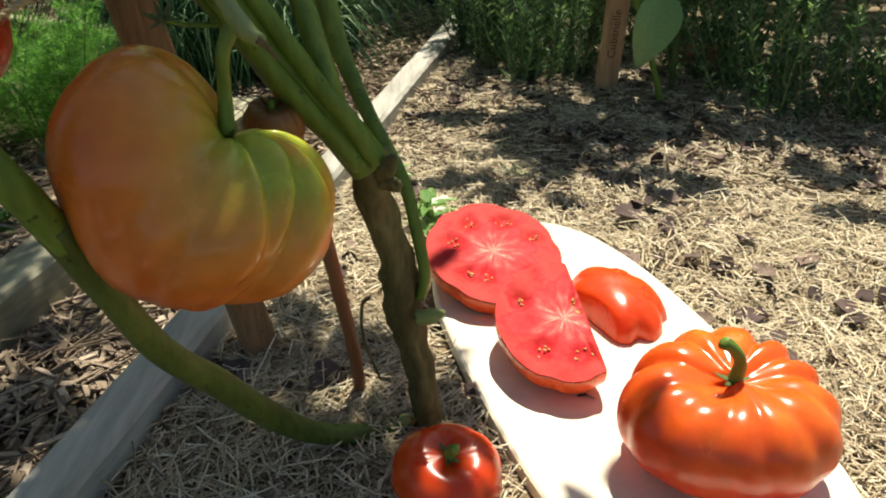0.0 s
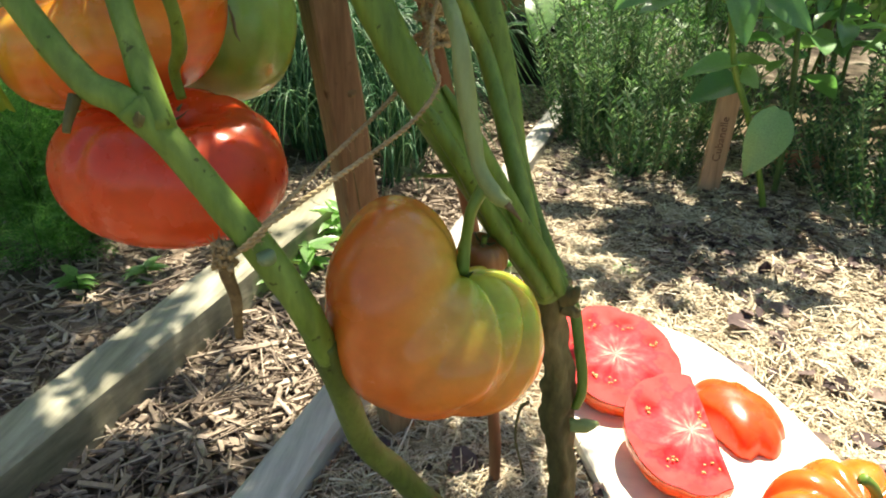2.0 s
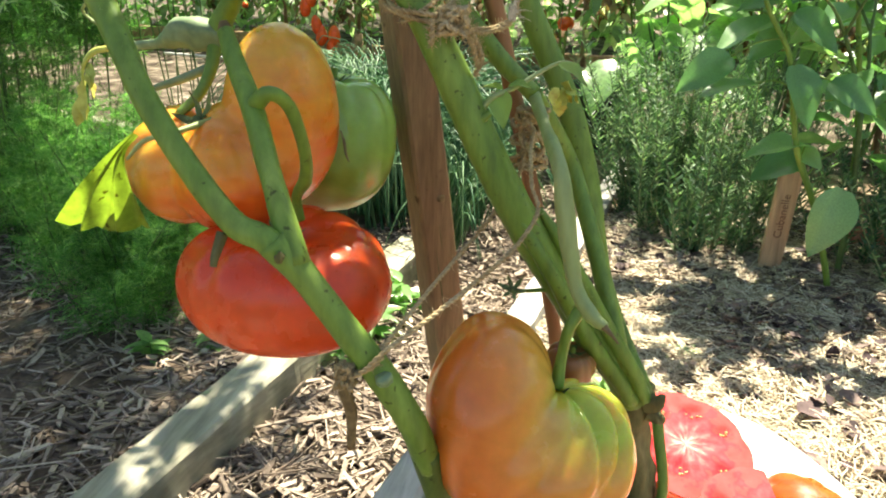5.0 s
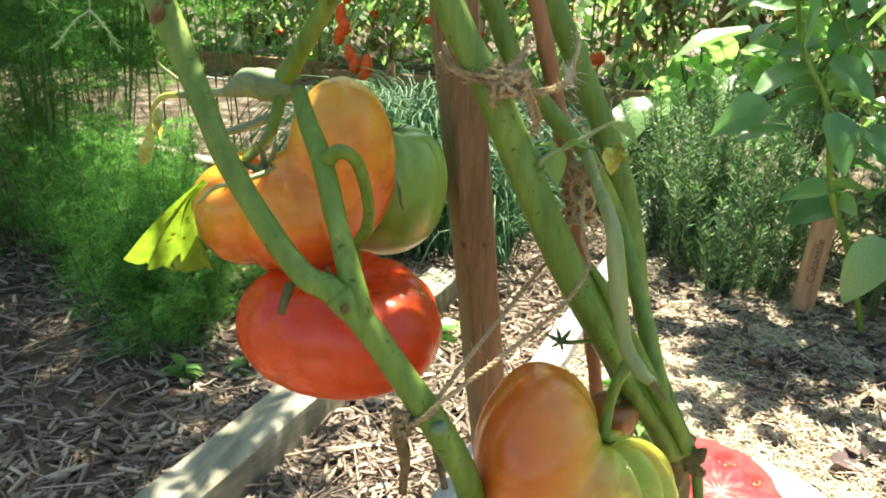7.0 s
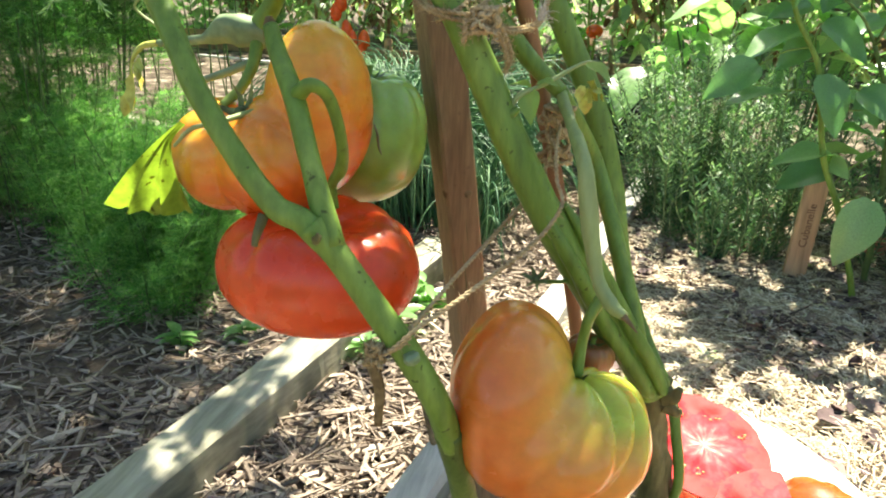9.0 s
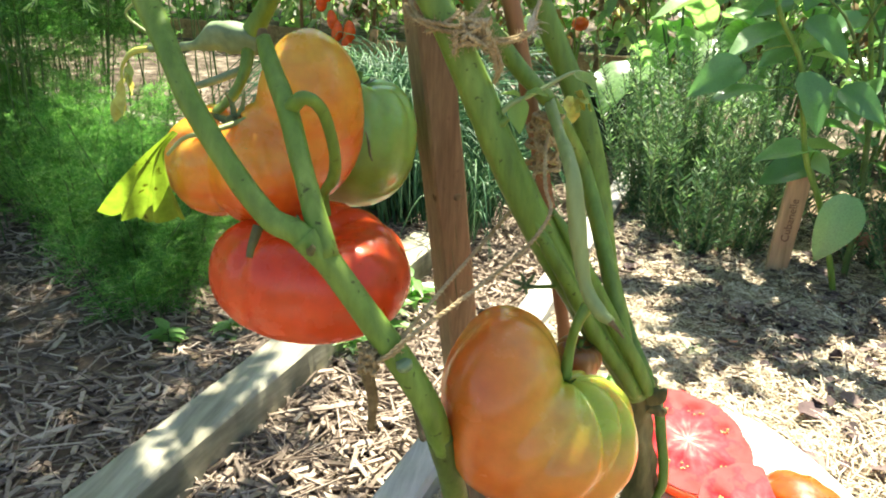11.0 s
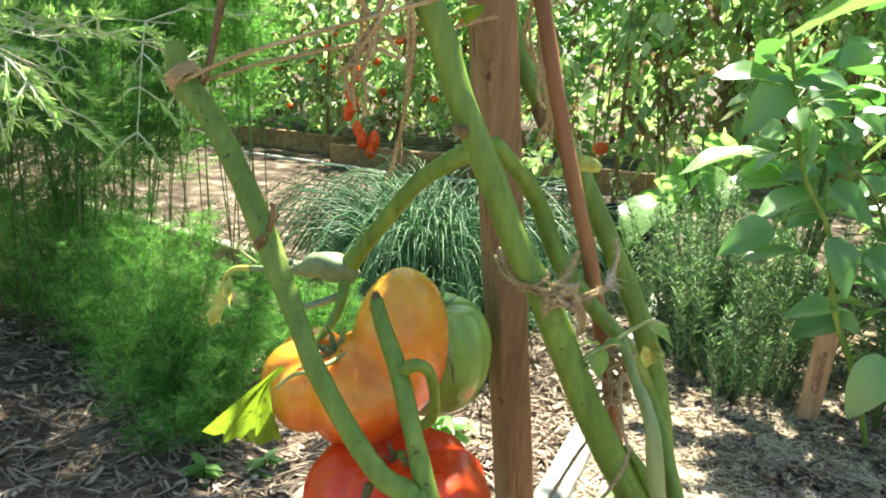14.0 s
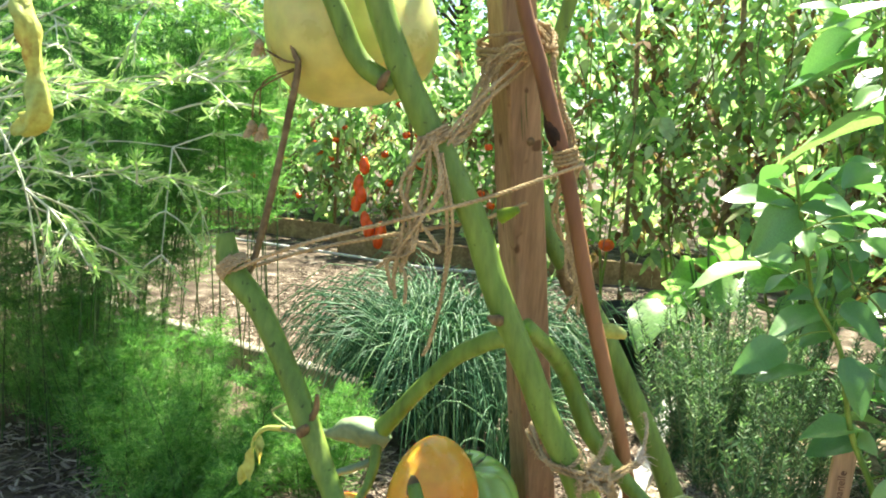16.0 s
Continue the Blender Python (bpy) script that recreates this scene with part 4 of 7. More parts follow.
BASE = plant.location.copy()


def stem(points, radius, mat, name="stem", label="", sides=14, rough=0.06, ridge=0.05, steps=7):
    k = Kit()
    tube(k, smooth_line(rel(points, BASE), steps), radius, sides, rough, ridge, len(points))
    return part(name, k, mat, plant, label)


stem([(0.050, 0.478, -0.02), (0.046, 0.468, 0.026), (0.038, 0.455, 0.096), (0.029, 0.448, 0.157), (0.026, 0.443, 0.205), (0.015, 0.436, 0.259), (0.014, 0.430, 0.296)],
     [0.0140, 0.0122, 0.0110, 0.0114, 0.0128, 0.0112, 0.0120, 0.0126], OLDVINE, "trunk", "brown-green woody old stem", 18, 0.5, 0.12, 12)
stem([(0.040, 0.470, 0.020), (-0.008, 0.455, 0.029), (-0.048, 0.440, 0.045), (-0.076, 0.420, 0.083), (-0.095, 0.385, 0.145), (-0.111, 0.350, 0.202), (-0.116, 0.315, 0.275), (-0.121, 0.297, 0.318)],
     [0.0078, 0.0084, 0.0092, 0.0106, 0.0102, 0.0092, 0.0088, 0.0086], DARKVINE, "stem", "old lower stem, dark green with shade in its colour")
stem([(-0.1195, 0.302, 0.306), (-0.122, 0.295, 0.322), (-0.127, 0.283, 0.350), (-0.144, 0.277, 0.384), (-0.166, 0.274, 0.417), (-0.183, 0.271, 0.443), (-0.196, 0.268, 0.459)],
     [0.0084, 0.0086, 0.0086, 0.0087, 0.0078, 0.0079, 0.0085], VINE)
stem([(-0.190, 0.269, 0.452), (-0.200, 0.268, 0.461), (-0.217, 0.270, 0.468), (-0.242, 0.276, 0.495), (-0.265, 0.284, 0.525), (-0.278, 0.292, 0.545), (-0.292, 0.302, 0.565), (-0.313, 0.313, 0.600), (-0.333, 0.322, 0.633), (-0.360, 0.332, 0.670), (-0.383, 0.338, 0.692), (-0.389, 0.340, 0.716)],
     [0.0075, 0.0072, 0.0068, 0.0066, 0.0066, 0.0068, 0.0072, 0.0085, 0.0078, 0.008, 0.0095, 0.006], VINE)
stem([(-0.183, 0.270, 0.446), (-0.200, 0.285, 0.487), (-0.217, 0.305, 0.520), (-0.235, 0.325, 0.543), (-0.242, 0.332, 0.557)], [0.0075, 0.006, 0.0062, 0.0055, 0.0045], VINE)
stem([(-0.217, 0.305, 0.520), (-0.205, 0.300, 0.529), (-0.198, 0.310, 0.520), (-0.197, 0.325, 0.492), (-0.203, 0.338, 0.472), (-0.214, 0.350, 0.457), (-0.215, 0.356, 0.440)], [0.005, 0.0042, 0.0036, 0.0034, 0.0042, 0.0032, 0.003], VINE, "fruit_stalk")
stem([(0.013, 0.430, 0.290), (-0.004, 0.425, 0.318), (-0.027, 0.415, 0.350), (-0.049, 0.405, 0.388), (-0.078, 0.395, 0.436), (-0.102, 0.390, 0.482), (-0.120, 0.388, 0.520), (-0.140, 0.385, 0.561), (-0.157, 0.382, 0.590), (-0.177, 0.378, 0.636), (-0.202, 0.374, 0.689), (-0.219, 0.372, 0.735),
      (-0.240, 0.368, 0.773), (-0.264, 0.362, 0.817), (-0.280, 0.358, 0.853), (-0.289, 0.356, 0.878), (-0.298, 0.356, 0.912), (-0.30, 0.37, 1.0), (-0.26, 0.42, 1.1), (-0.2, 0.5, 1.2)],
     [0.0142, 0.0136, 0.0126, 0.0120, 0.0116, 0.011, 0.0100, 0.0096, 0.0096, 0.0096, 0.0095, 0.0092, 0.009, 0.0095, 0.008, 0.007], VINE, "main_stem")
stem([(0.010, 0.416, 0.294), (-0.008, 0.411, 0.322), (-0.028, 0.402, 0.352), (-0.047, 0.393, 0.388), (-0.066, 0.387, 0.420), (-0.082, 0.386, 0.446)], [0.0055, 0.0068, 0.0066, 0.006, 0.005, 0.002], VINE, "stem", "", 12, 0.15)
stem([(0.019, 0.420, 0.295), (0.006, 0.416, 0.322), (-0.012, 0.410, 0.352), (-0.030, 0.404, 0.385), (-0.050, 0.400, 0.420), (-0.066, 0.398, 0.444)], [0.0055, 0.0062, 0.006, 0.0055, 0.005, 0.002], VINE, "stem", "", 12, 0.15)
stem([(-0.276, 0.362, 0.822), (-0.299, 0.356, 0.837), (-0.314, 0.352, 0.866), (-0.327, 0.350, 0.900), (-0.335, 0.35, 0.96)], [0.007, 0.0072, 0.007, 0.006, 0.005], VINE)
stem([(0.042, 0.446, 0.175), (0.046, 0.447, 0.195), (0.040, 0.455, 0.231), (0.032, 0.465, 0.262), (0.006, 0.490, 0.306), (-0.013, 0.515, 0.345), (-0.025, 0.530, 0.389), (-0.034, 0.540, 0.425), (-0.054, 0.545, 0.484), (-0.081, 0.545, 0.541), (-0.124, 0.540, 0.622), (-0.153, 0.537, 0.668), (-0.183, 0.535, 0.718), (-0.2, 0.54, 0.80), (-0.17, 0.55, 0.95)],
     [0.0038, 0.0044, 0.0048, 0.0055, 0.0068, 0.009, 0.0105, 0.010, 0.0095, 0.009, 0.008, 0.006], VINE)
stem([(0.008, 0.424, 0.300), (0.000, 0.424, 0.322), (-0.012, 0.432, 0.36), (-0.03, 0.455, 0.41), (-0.048, 0.475, 0.455), (-0.068, 0.455, 0.495), (-0.076, 0.440, 0.511)], [0.0062, 0.0065, 0.007, 0.0065, 0.006, 0.0055, 0.005], VINE)
stem([(-0.076, 0.440, 0.511), (-0.064, 0.400, 0.494), (-0.054, 0.365, 0.481), (-0.046, 0.355, 0.441), (-0.039, 0.350, 0.412), (-0.028, 0.344, 0.397), (-0.020, 0.338, 0.393)],
     [0.0038, 0.0042, 0.0048, 0.0054, 0.0042, 0.0050, 0.0028], PALEVINE, "stem", "pale cut-back side shoot", 14, 0.3)
stem([(-0.034, 0.350, 0.400), (-0.041, 0.345, 0.386), (-0.044, 0.347, 0.367), tuple(T1_END + Vector((0, 0, 0.002)))], [0.0042, 0.0036, 0.0034, 0.0045], VINE, "fruit_stalk")
stem([(-0.180, 0.392, 0.660), (-0.160, 0.423, 0.632), (-0.148, 0.438, 0.609), (-0.139, 0.440, 0.588), (-0.129, 0.440, 0.568), (-0.115, 0.441, 0.550), (-0.097, 0.442, 0.530), (-0.076, 0.440, 0.511)], [0.006, 0.0066, 0.0070, 0.0072, 0.0072, 0.0070, 0.0066, 0.0055], VINE)
stem([(-0.190, 0.376, 0.655), (-0.207, 0.385, 0.646), (-0.234, 0.400, 0.626), (-0.259, 0.415, 0.597), (-0.285, 0.427, 0.564), (-0.299, 0.432, 0.546)], [0.0075, 0.0068, 0.0064, 0.0064, 0.0068, 0.0085], VINE, "fruit_stalk")
stem([(-0.291, 0.431, 0.538), (-0.300, 0.431, 0.543), (-0.313, 0.432, 0.546), (-0.326, 0.432, 0.545), (-0.337, 0.433, 0.540), (-0.347, 0.436, 0.537), (-0.370, 0.440, 0.534), (-0.392, 0.445, 0.531)], [0.0062, 0.0098, 0.0118, 0.0105, 0.0066, 0.0036, 0.0030, 0.0026], GREYVINE, "fruit_stalk", "swollen grey-green joint of the truss", 14, 0.3, 0.1)
stem([(-0.300, 0.430, 0.538), (-0.297, 0.415, 0.523), (-0.300, 0.400, 0.508), (-0.308, 0.385, 0.497)], [0.0052, 0.0042, 0.0036, 0.003], VINE, "fruit_stalk")
stem([(-0.300, 0.425, 0.524), (-0.325, 0.418, 0.514), (-0.350, 0.415, 0.506)], [0.0035, 0.003, 0.002], GREYVINE, "fruit_stalk")
stem([(-0.242, 0.334, 0.550), (-0.2425, 0.333, 0.5565), (-0.243, 0.3325, 0.562)], [0.0052, 0.0046, 0.002], DRYSTEM, "stub", "brown torn end of the side stem", 10, 0.4)
stem([(-0.199, 0.362, 0.740), (-0.193, 0.360, 0.743), (-0.187, 0.358, 0.746)], [0.005, 0.004, 0.0022], YELLOW_LEAF, "stub", "yellow cut leaf stalk")


def lump(points, radius, mat, name, label, seed):
    stem(points, radius, mat, name, label, 10, 0.45, 0.1)


# scars where leaves and shoots were cut off
lump([(-0.1375, 0.272, 0.384), (-0.1385, 0.268, 0.3835), (-0.1395, 0.2655, 0.3825)], [0.0046, 0.0042, 0.0022], GREYVINE, "scar", "callused pruning scar", 1)
lump([(-0.196, 0.366, 0.668), (-0.199, 0.360, 0.670), (-0.203, 0.358, 0.672)], [0.0043, 0.0034, 0.0012], DRYSTEM, "scar", "brown pruning scar", 2)
lump([(-0.313, 0.306, 0.594), (-0.309, 0.302, 0.598), (-0.307, 0.299, 0.602)], [0.0043, 0.0031, 0.0012], DRYSTEM, "scar", "brown pruning scar", 3)
lump([(-0.308, 0.309, 0.602), (-0.303, 0.305, 0.612), (-0.302, 0.303, 0.622)], [0.0025, 0.0019, 0.0012], DRYSTEM, "stub", "dry peeling stub", 9)
lump([(0.022, 0.424, 0.288), (0.028, 0.418, 0.294), (0.031, 0.416, 0.302)], [0.0075, 0.0055, 0.0022], OLDVINE, "scar", "dark gnarled stub", 4)
lump([(0.024, 0.424, 0.282), (0.032, 0.42, 0.279), (0.034, 0.418, 0.283)], [0.006, 0.0042, 0.0016], OLDVINE, "scar", "dark gnarled stub", 5)
lump([(-0.190, 0.263, 0.452), (-0.187, 0.258, 0.455), (-0.186, 0.256, 0.459)], [0.0031, 0.0022, 0.0006], OLDVINE, "scar", "small brown scar", 6)
lump([(-0.222, 0.268, 0.462), (-0.224, 0.262, 0.452), (-0.225, 0.260, 0.446)], [0.0028, 0.0022, 0.0019], OLDVINE, "stub", "dry brown cut stub", 7)
lump([(-0.285, 0.356, 0.822), (-0.280, 0.349, 0.826), (-0.276, 0.346, 0.831)], [0.0031, 0.0025, 0.0012], DRYSTEM, "scar", "brown scar in the fork", 8)
lump([(0.040, 0.440, 0.162), (0.052, 0.436, 0.166), (0.060, 0.433, 0.171)], [0.005, 0.0055, 0.002], PALEVINE, "bud", "pale green side bud", 10)
lump([(0.030, 0.458, 0.040), (0.026, 0.452, 0.048), (0.022, 0.45, 0.052)], [0.004, 0.005, 0.002], PALEVINE, "bud", "pale green side bud", 11)
lump([(-0.021, 0.338, 0.393), (-0.016, 0.335, 0.389), (-0.012, 0.333, 0.385)], [0.0022, 0.0012, 0.0006], DRYSTEM, "tip", "pale dry tip", 12)
stem([(-0.160, 0.270, 0.383), (-0.160, 0.271, 0.371), (-0.158, 0.273, 0.355), (-0.160, 0.276, 0.331)], [0.0035, 0.004, 0.003, 0.0024], DRYSTEM, "stub", "brown dried leaf stalk hanging down", 8, 0.35)
stem([(0.004, 0.447, 0.175), (-0.002, 0.45, 0.165), (-0.004, 0.455, 0.13), (0.006, 0.46, 0.085)], [0.0018, 0.0016, 0.0014, 0.001], OLDVINE, "dry_tendril", "thin brown dry stalk", 6, 0.3)
stem([(-0.112, 0.388, 0.500), (-0.104, 0.385, 0.504), (-0.099, 0.386, 0.508)], [0.006, 0.0035, 0.002], VINE, "bud", "", 8)

# fine hairs along the stems
hairs = Kit()
rng = random.Random(71)
HAIRY = [((-0.049, 0.405, 0.388), (-0.140, 0.385, 0.561), 0.0108), ((-0.140, 0.385, 0.561), (-0.264, 0.362, 0.817), 0.0096), ((-0.144, 0.277, 0.384), (-0.196, 0.268, 0.459), 0.0078), ((-0.217, 0.270, 0.468), (-0.36, 0.332, 0.67), 0.0072), ((-0.046, 0.355, 0.441), (-0.028, 0.344, 0.397), 0.006)]
for a, b, r in HAIRY:
    a, b = Vector(a) - BASE, Vector(b) - BASE
    ax = (b - a).normalized()
    s = ax.orthogonal().normalized()
    for _ in range(int((b - a).length * 1500)):
        p, g = a.lerp(b, rng.random()), rng.uniform(0, 6.28)
        d = s * math.cos(g) + ax.cross(s) * math.sin(g)
        q = p + d * r * 0.9
        e = q + (d + ax * rng.uniform(-0.3, 0.3)) * rng.uniform(0.001, 0.0022)
        hairs.add([q - ax * 0.00007, q + ax * 0.00007, e], [(0, 1, 2)])
part("stem_hairs", hairs, PALEVINE, plant, "short pale hairs")

# the one hanging yellow-green leaf
k = Kit()
LEFT = smooth_line(rel([(-0.317, 0.345, 0.493), (-0.329, 0.343, 0.479), (-0.352, 0.341, 0.457), (-0.379, 0.341, 0.433)], BASE), 8)
RIGHT = smooth_line(rel([(-0.313, 0.345, 0.491), (-0.323, 0.347, 0.478), (-0.3225, 0.349, 0.458), (-0.319, 0.350, 0.431)], BASE), 8)
out = Vector((-0.2, -0.9, 0.2)).normalized()
NJ = 41
for i, (a, b) in enumerate(zip(LEFT, RIGHT)):
    u = i / (len(LEFT) - 1)
    for j in range(NJ):
        w = j / (NJ - 1)
        p = a.lerp(b, w) + out * (0.0044 * math.cos(2 * math.pi * 2.6 * w + 0.8) * u**0.8 + 0.0016 * math.sin(31 * w + 4 * u) * u + 0.006 * math.sin(math.pi * u))
        p.z -= 0.0035 * u**3 * abs(math.sin(2 * math.pi * 2.2 * w + 0.4)) + 0.004 * u * math.sin(math.pi * w)
        k.v.append(p)
k.f = [(i * NJ + j, i * NJ + j + 1, (i + 1) * NJ + j + 1, (i + 1) * NJ + j) for i in range(len(LEFT) - 1) for j in range(NJ - 1)]
part("leaf", k, YELLOW_LEAF, plant, "drooping yellow-green leaf with brown specks")
stem([(-0.275, 0.372, 0.498), (-0.290, 0.345, 0.494), (-0.305, 0.338, 0.490), (-0.318, 0.337, 0.478)], [0.0022, 0.0018, 0.0015, 0.001], PALEVINE, "leaf_stalk", "", 6)
# withered curled leaf on the truss
k = Kit()
tube(k, smooth_line(rel([(-0.390, 0.445, 0.531), (-0.410, 0.448, 0.527), (-0.422, 0.450, 0.514), (-0.425, 0.452, 0.496)], BASE), 6), [0.0028, 0.0022, 0.0014, 0.001], 6, 0.3)
for i, (x, z, l, turn) in enumerate([(-0.424, 0.505, 0.030, 0.4), (-0.421, 0.513, 0.022, -0.9), (-0.427, 0.492, 0.024, 1.5), (-0.416, 0.518, 0.018, 0.0)]):
    m = aim(Vector((x, 0.452, z)) - BASE, (0.35 * math.sin(2.1 * i), -0.2, -1), turn, l)
    one = []
    for q in range(6):
        for w in range(4):
            u, v = q / 5, w / 3 * 2 - 1
            half = 0.26 * math.sin(math.pi * (0.08 + 0.9 * u))
            one.append(m @ Vector((v * half, u, 0.35 * v * v * half + 0.16 * noise.noise((u * 4 + i, v * 2.0, 3.0)))))
    k.add(one, [(q * 4 + w, q * 4 + w + 1, q * 4 + w + 5, q * 4 + w + 4) for q in range(5) for w in range(3)])
part("withered_leaf", k, POD, plant, "curled brown and yellow withered leaf")
# tendrils and small leaflets by the twine
k = Kit()
lf = leaf_mesh("leaflet", VINE, 1.0, 0.62, 0.25, 0.2, 0.04)
for p, d, s in [((-0.094, 0.395, 0.520), (0.1, -0.5, -0.9), 0.024), ((-0.094, 0.398, 0.520), (-0.6, -0.4, 0.3), 0.016), ((-0.090, 0.40, 0.522), (0.7, -0.3, 0.2), 0.016), ((-0.060, 0.41, 0.535), (0.8, -0.2, -0.3), 0.022)]:
    ob = part("leaflet", lf, None, plant, "small young serrated leaflet", aim(Vector(p) - BASE, d, 0.3, s))
    ob.data.materials[0] = YOUNG_LEAF
stem([(-0.110, 0.392, 0.50), (-0.10, 0.39, 0.515), (-0.085, 0.40, 0.522), (-0.060, 0.42, 0.535), (-0.045, 0.43, 0.53)], [0.0022, 0.0018, 0.0016, 0.0012, 0.001], PALEVINE, "tendril", "", 6)
stem([(-0.37, 0.415, 0.545), (-0.385, 0.41, 0.56), (-0.362, 0.405, 0.572), (-0.352, 0.40, 0.56)], [0.0012, 0.001, 0.001, 0.0008], PALEVINE, "tendril", "", 6)
# star-shaped old flower calyx behind the front fruit
star, stub = calyx_kit(0.010, 6, 5, 0.2, 0.03, 0.0014)
put_calyx(star, 0.010, plant, "old_calyx", "small green star of sepals", Matrix.Translation(Vector((-0.079, 0.374, 0.395)) - BASE) @ pose(0, 0, 0, 55, 0, -20))
stem([(-0.079, 0.376, 0.394), (-0.070, 0.388, 0.389), (-0.050, 0.402, 0.386)], [0.0014, 0.0014, 0.0018], VINE, "fruit_stalk", "", 6)

# unseen leaf clumps added above the plant to cast dappled shade
rng = random.Random(5)
tl = Kit()


def leaflets(kit, p, d, size, rng, n=7):
    """A compound tomato leaf: leaflets in pairs along a drooping stalk."""
    d = Vector(d).normalized()
    side = d.cross(Vector((0, 0, 1)))
    side = side.normalized() if side.length > 0.01 else Vector((1, 0, 0))
    for i in range(n):
        u = (i // 2 + 1) / (n // 2 + 1)
        c = Vector(p) + d * size * u * 1.5 + Vector((0, 0, -0.35 * size * u * u))
        s = side * (1 if i % 2 else -1)
        if i == n - 1:
            s = d
        g = (s + d * 0.6 + Vector((rng.gauss(0, 0.25), rng.gauss(0, 0.25), rng.gauss(-0.25, 0.25)))).normalized()
        w = g.cross(Vector((rng.gauss(0, 0.4), rng.gauss(0, 0.4), 1))).normalized()
        l = size * rng.uniform(0.55, 0.95)
        drop = Vector((0, 0, -0.25 * l))
        kit.add([c, c + g * l * 0.3 + w * l * 0.26, c + g * l * 0.34 + drop * 0.1, c + g * l * 0.3 - w * l * 0.26,
                 c + g * l * 0.68 + w * l * 0.2 + drop * 0.5, c + g * l * 0.7 + drop * 0.4, c + g * l * 0.68 - w * l * 0.2 + drop * 0.5, c + g * l + drop],
                [(0, 2, 1), (0, 3, 2), (1, 2, 5, 4), (2, 3, 6, 5), (4, 5, 7), (5, 6, 7)])


# out-of-view clumps, each placed up-sun of the spot it has to shade
SHADE_CLUMPS = [((0.055, 0.80, 1.20), (0.085, 0.075, 0.08), 24), ((-0.11, 0.81, 1.20), (0.09, 0.075, 0.08), 13), ((0.09, 0.94, 1.26), (0.09, 0.07, 0.08), 30), ((0.03, 1.16, 1.28), (0.10, 0.11, 0.10), 80), ((0.0, 1.12, 1.30), (0.07, 0.09, 0.09), 20),
          ((0.12, 1.05, 1.22), (0.11, 0.08, 0.06), 20), ((-0.27, 1.29, 1.32), (0.12, 0.13, 0.1), 34), ((-0.17, 1.42, 1.34), (0.12, 0.13, 0.1), 16), ((-0.46, 1.36, 1.34), (0.13, 0.18, 0.1), 18), ((0.31, 0.97, 1.20), (0.03, 0.02, 0.02), 2)]
arms = Kit()
for c, ext, n in SHADE_CLUMPS:
    q = Vector(c)
    tube(arms, smooth_line(rel([(-0.2, 0.5, 1.2), (0.5 * (q.x - 0.2), 0.5 * (q.y + 0.5), 1.33), c], BASE), 6), [0.006, 0.004, 0.002], 6)
    for _ in range(n):
        off = [max(-1.7, min(1.7, rng.gauss(0, 1))) * 0.7 for _ in range(2)]
        p = Vector((c[0] + off[0] * ext[0], c[1] + off[1] * ext[1], c[2] + rng.uniform(-0.3, 1.0) * ext[2])) - BASE
        a = rng.uniform(0, 6.28)
        leaflets(tl, p, (math.cos(a), math.sin(a), rng.uniform(-0.3, 0.2)), rng.uniform(0.05, 0.075), rng)
part("side_stem", arms, VINE, plant)
part("foliage", tl, TOMATO_LEAF, plant, "green compound leaves added overhead, unseen, to cast dappled shade")[
    "kind"] = "stuff"

# ---- stake, cane, twine ----
stk = Kit()
a, b = Vector((-0.118, 0.602, -0.12)), Vector((-0.230, 0.462, 1.02))
ahead = (b - a).normalized()
sx = Vector((0.80, 0.60, 0)).normalized()
sx = (sx - ahead * sx.dot(ahead)).normalized()
sy = ahead.cross(sx)
ring = [(-0.0155, -0.013), (-0.013, -0.0155), (0.002, -0.016), (0.013, -0.0155), (0.0155, -0.013), (0.0155, 0.013), (0.013, 0.0155), (-0.013, 0.0155), (-0.0155, 0.013)]
n = 70
for i in range(n + 1):
    p = a.lerp(b, i / n)
    for u, v in ring:
        w = 1 + 0.04 * noise.noise((p.z * 9, u * 70, v * 70)) + 0.025 * noise.noise((p.z * 40, u * 90, v * 90 + 4))
        stk.v.append(p + sx * (u * w) + sy * (v * w))
m = len(ring)
stk.f = [(i * m + s, i * m + (s + 1) % m, (i + 1) * m + (s + 1) % m, (i + 1) * m + s) for i in range(n) for s in range(m)]
stk.f += [tuple(range(m))[::-1], tuple(n * m + s for s in range(m))]
stake = tagged(part("garden_stake", stk.mesh("garden_stake", False), STAKE), "weathered brown square wooden stake driven into the bed", "stake")
rng = random.Random(3)
for _ in range(9):
    u, w = rng.uniform(0.25, 0.9), rng.uniform(-0.6, 0.6)
    long = rng.uniform(0.03, 0.10)
    side = rng.choice((-1, 1))
    p = a.lerp(b, u) + (sx * (0.0150 * w) - sy * 0.0154 if side > 0 else sy * (0.0150 * w) - sx * 0.0154)
    k = Kit()
    tube(k, smooth_line([p, p + ahead * long * 0.5 + sx * rng.gauss(0, 0.0006), p + ahead * long], 4), [0.0002, rng.uniform(0.0007, 0.0014), 0.0002], 5, 0.3)
    part("split", k, OLDVINE, stake, "dark weathered split in the grain")
for u, w in ((0.46, 0.35), (0.62, -0.3), (0.80, 0.2)):
    p = a.lerp(b, u) + sx * (0.015 * w) - sy * 0.0158
    k = Kit()
    tube(k, [p + sy * 0.001, p - sy * 0.0006, p - sy * 0.001], [0.0042, 0.0036, 0.0016], 10, 0.3)
    part("knot", k, DRYSTEM, stake, "small dark knot")

k = Kit()
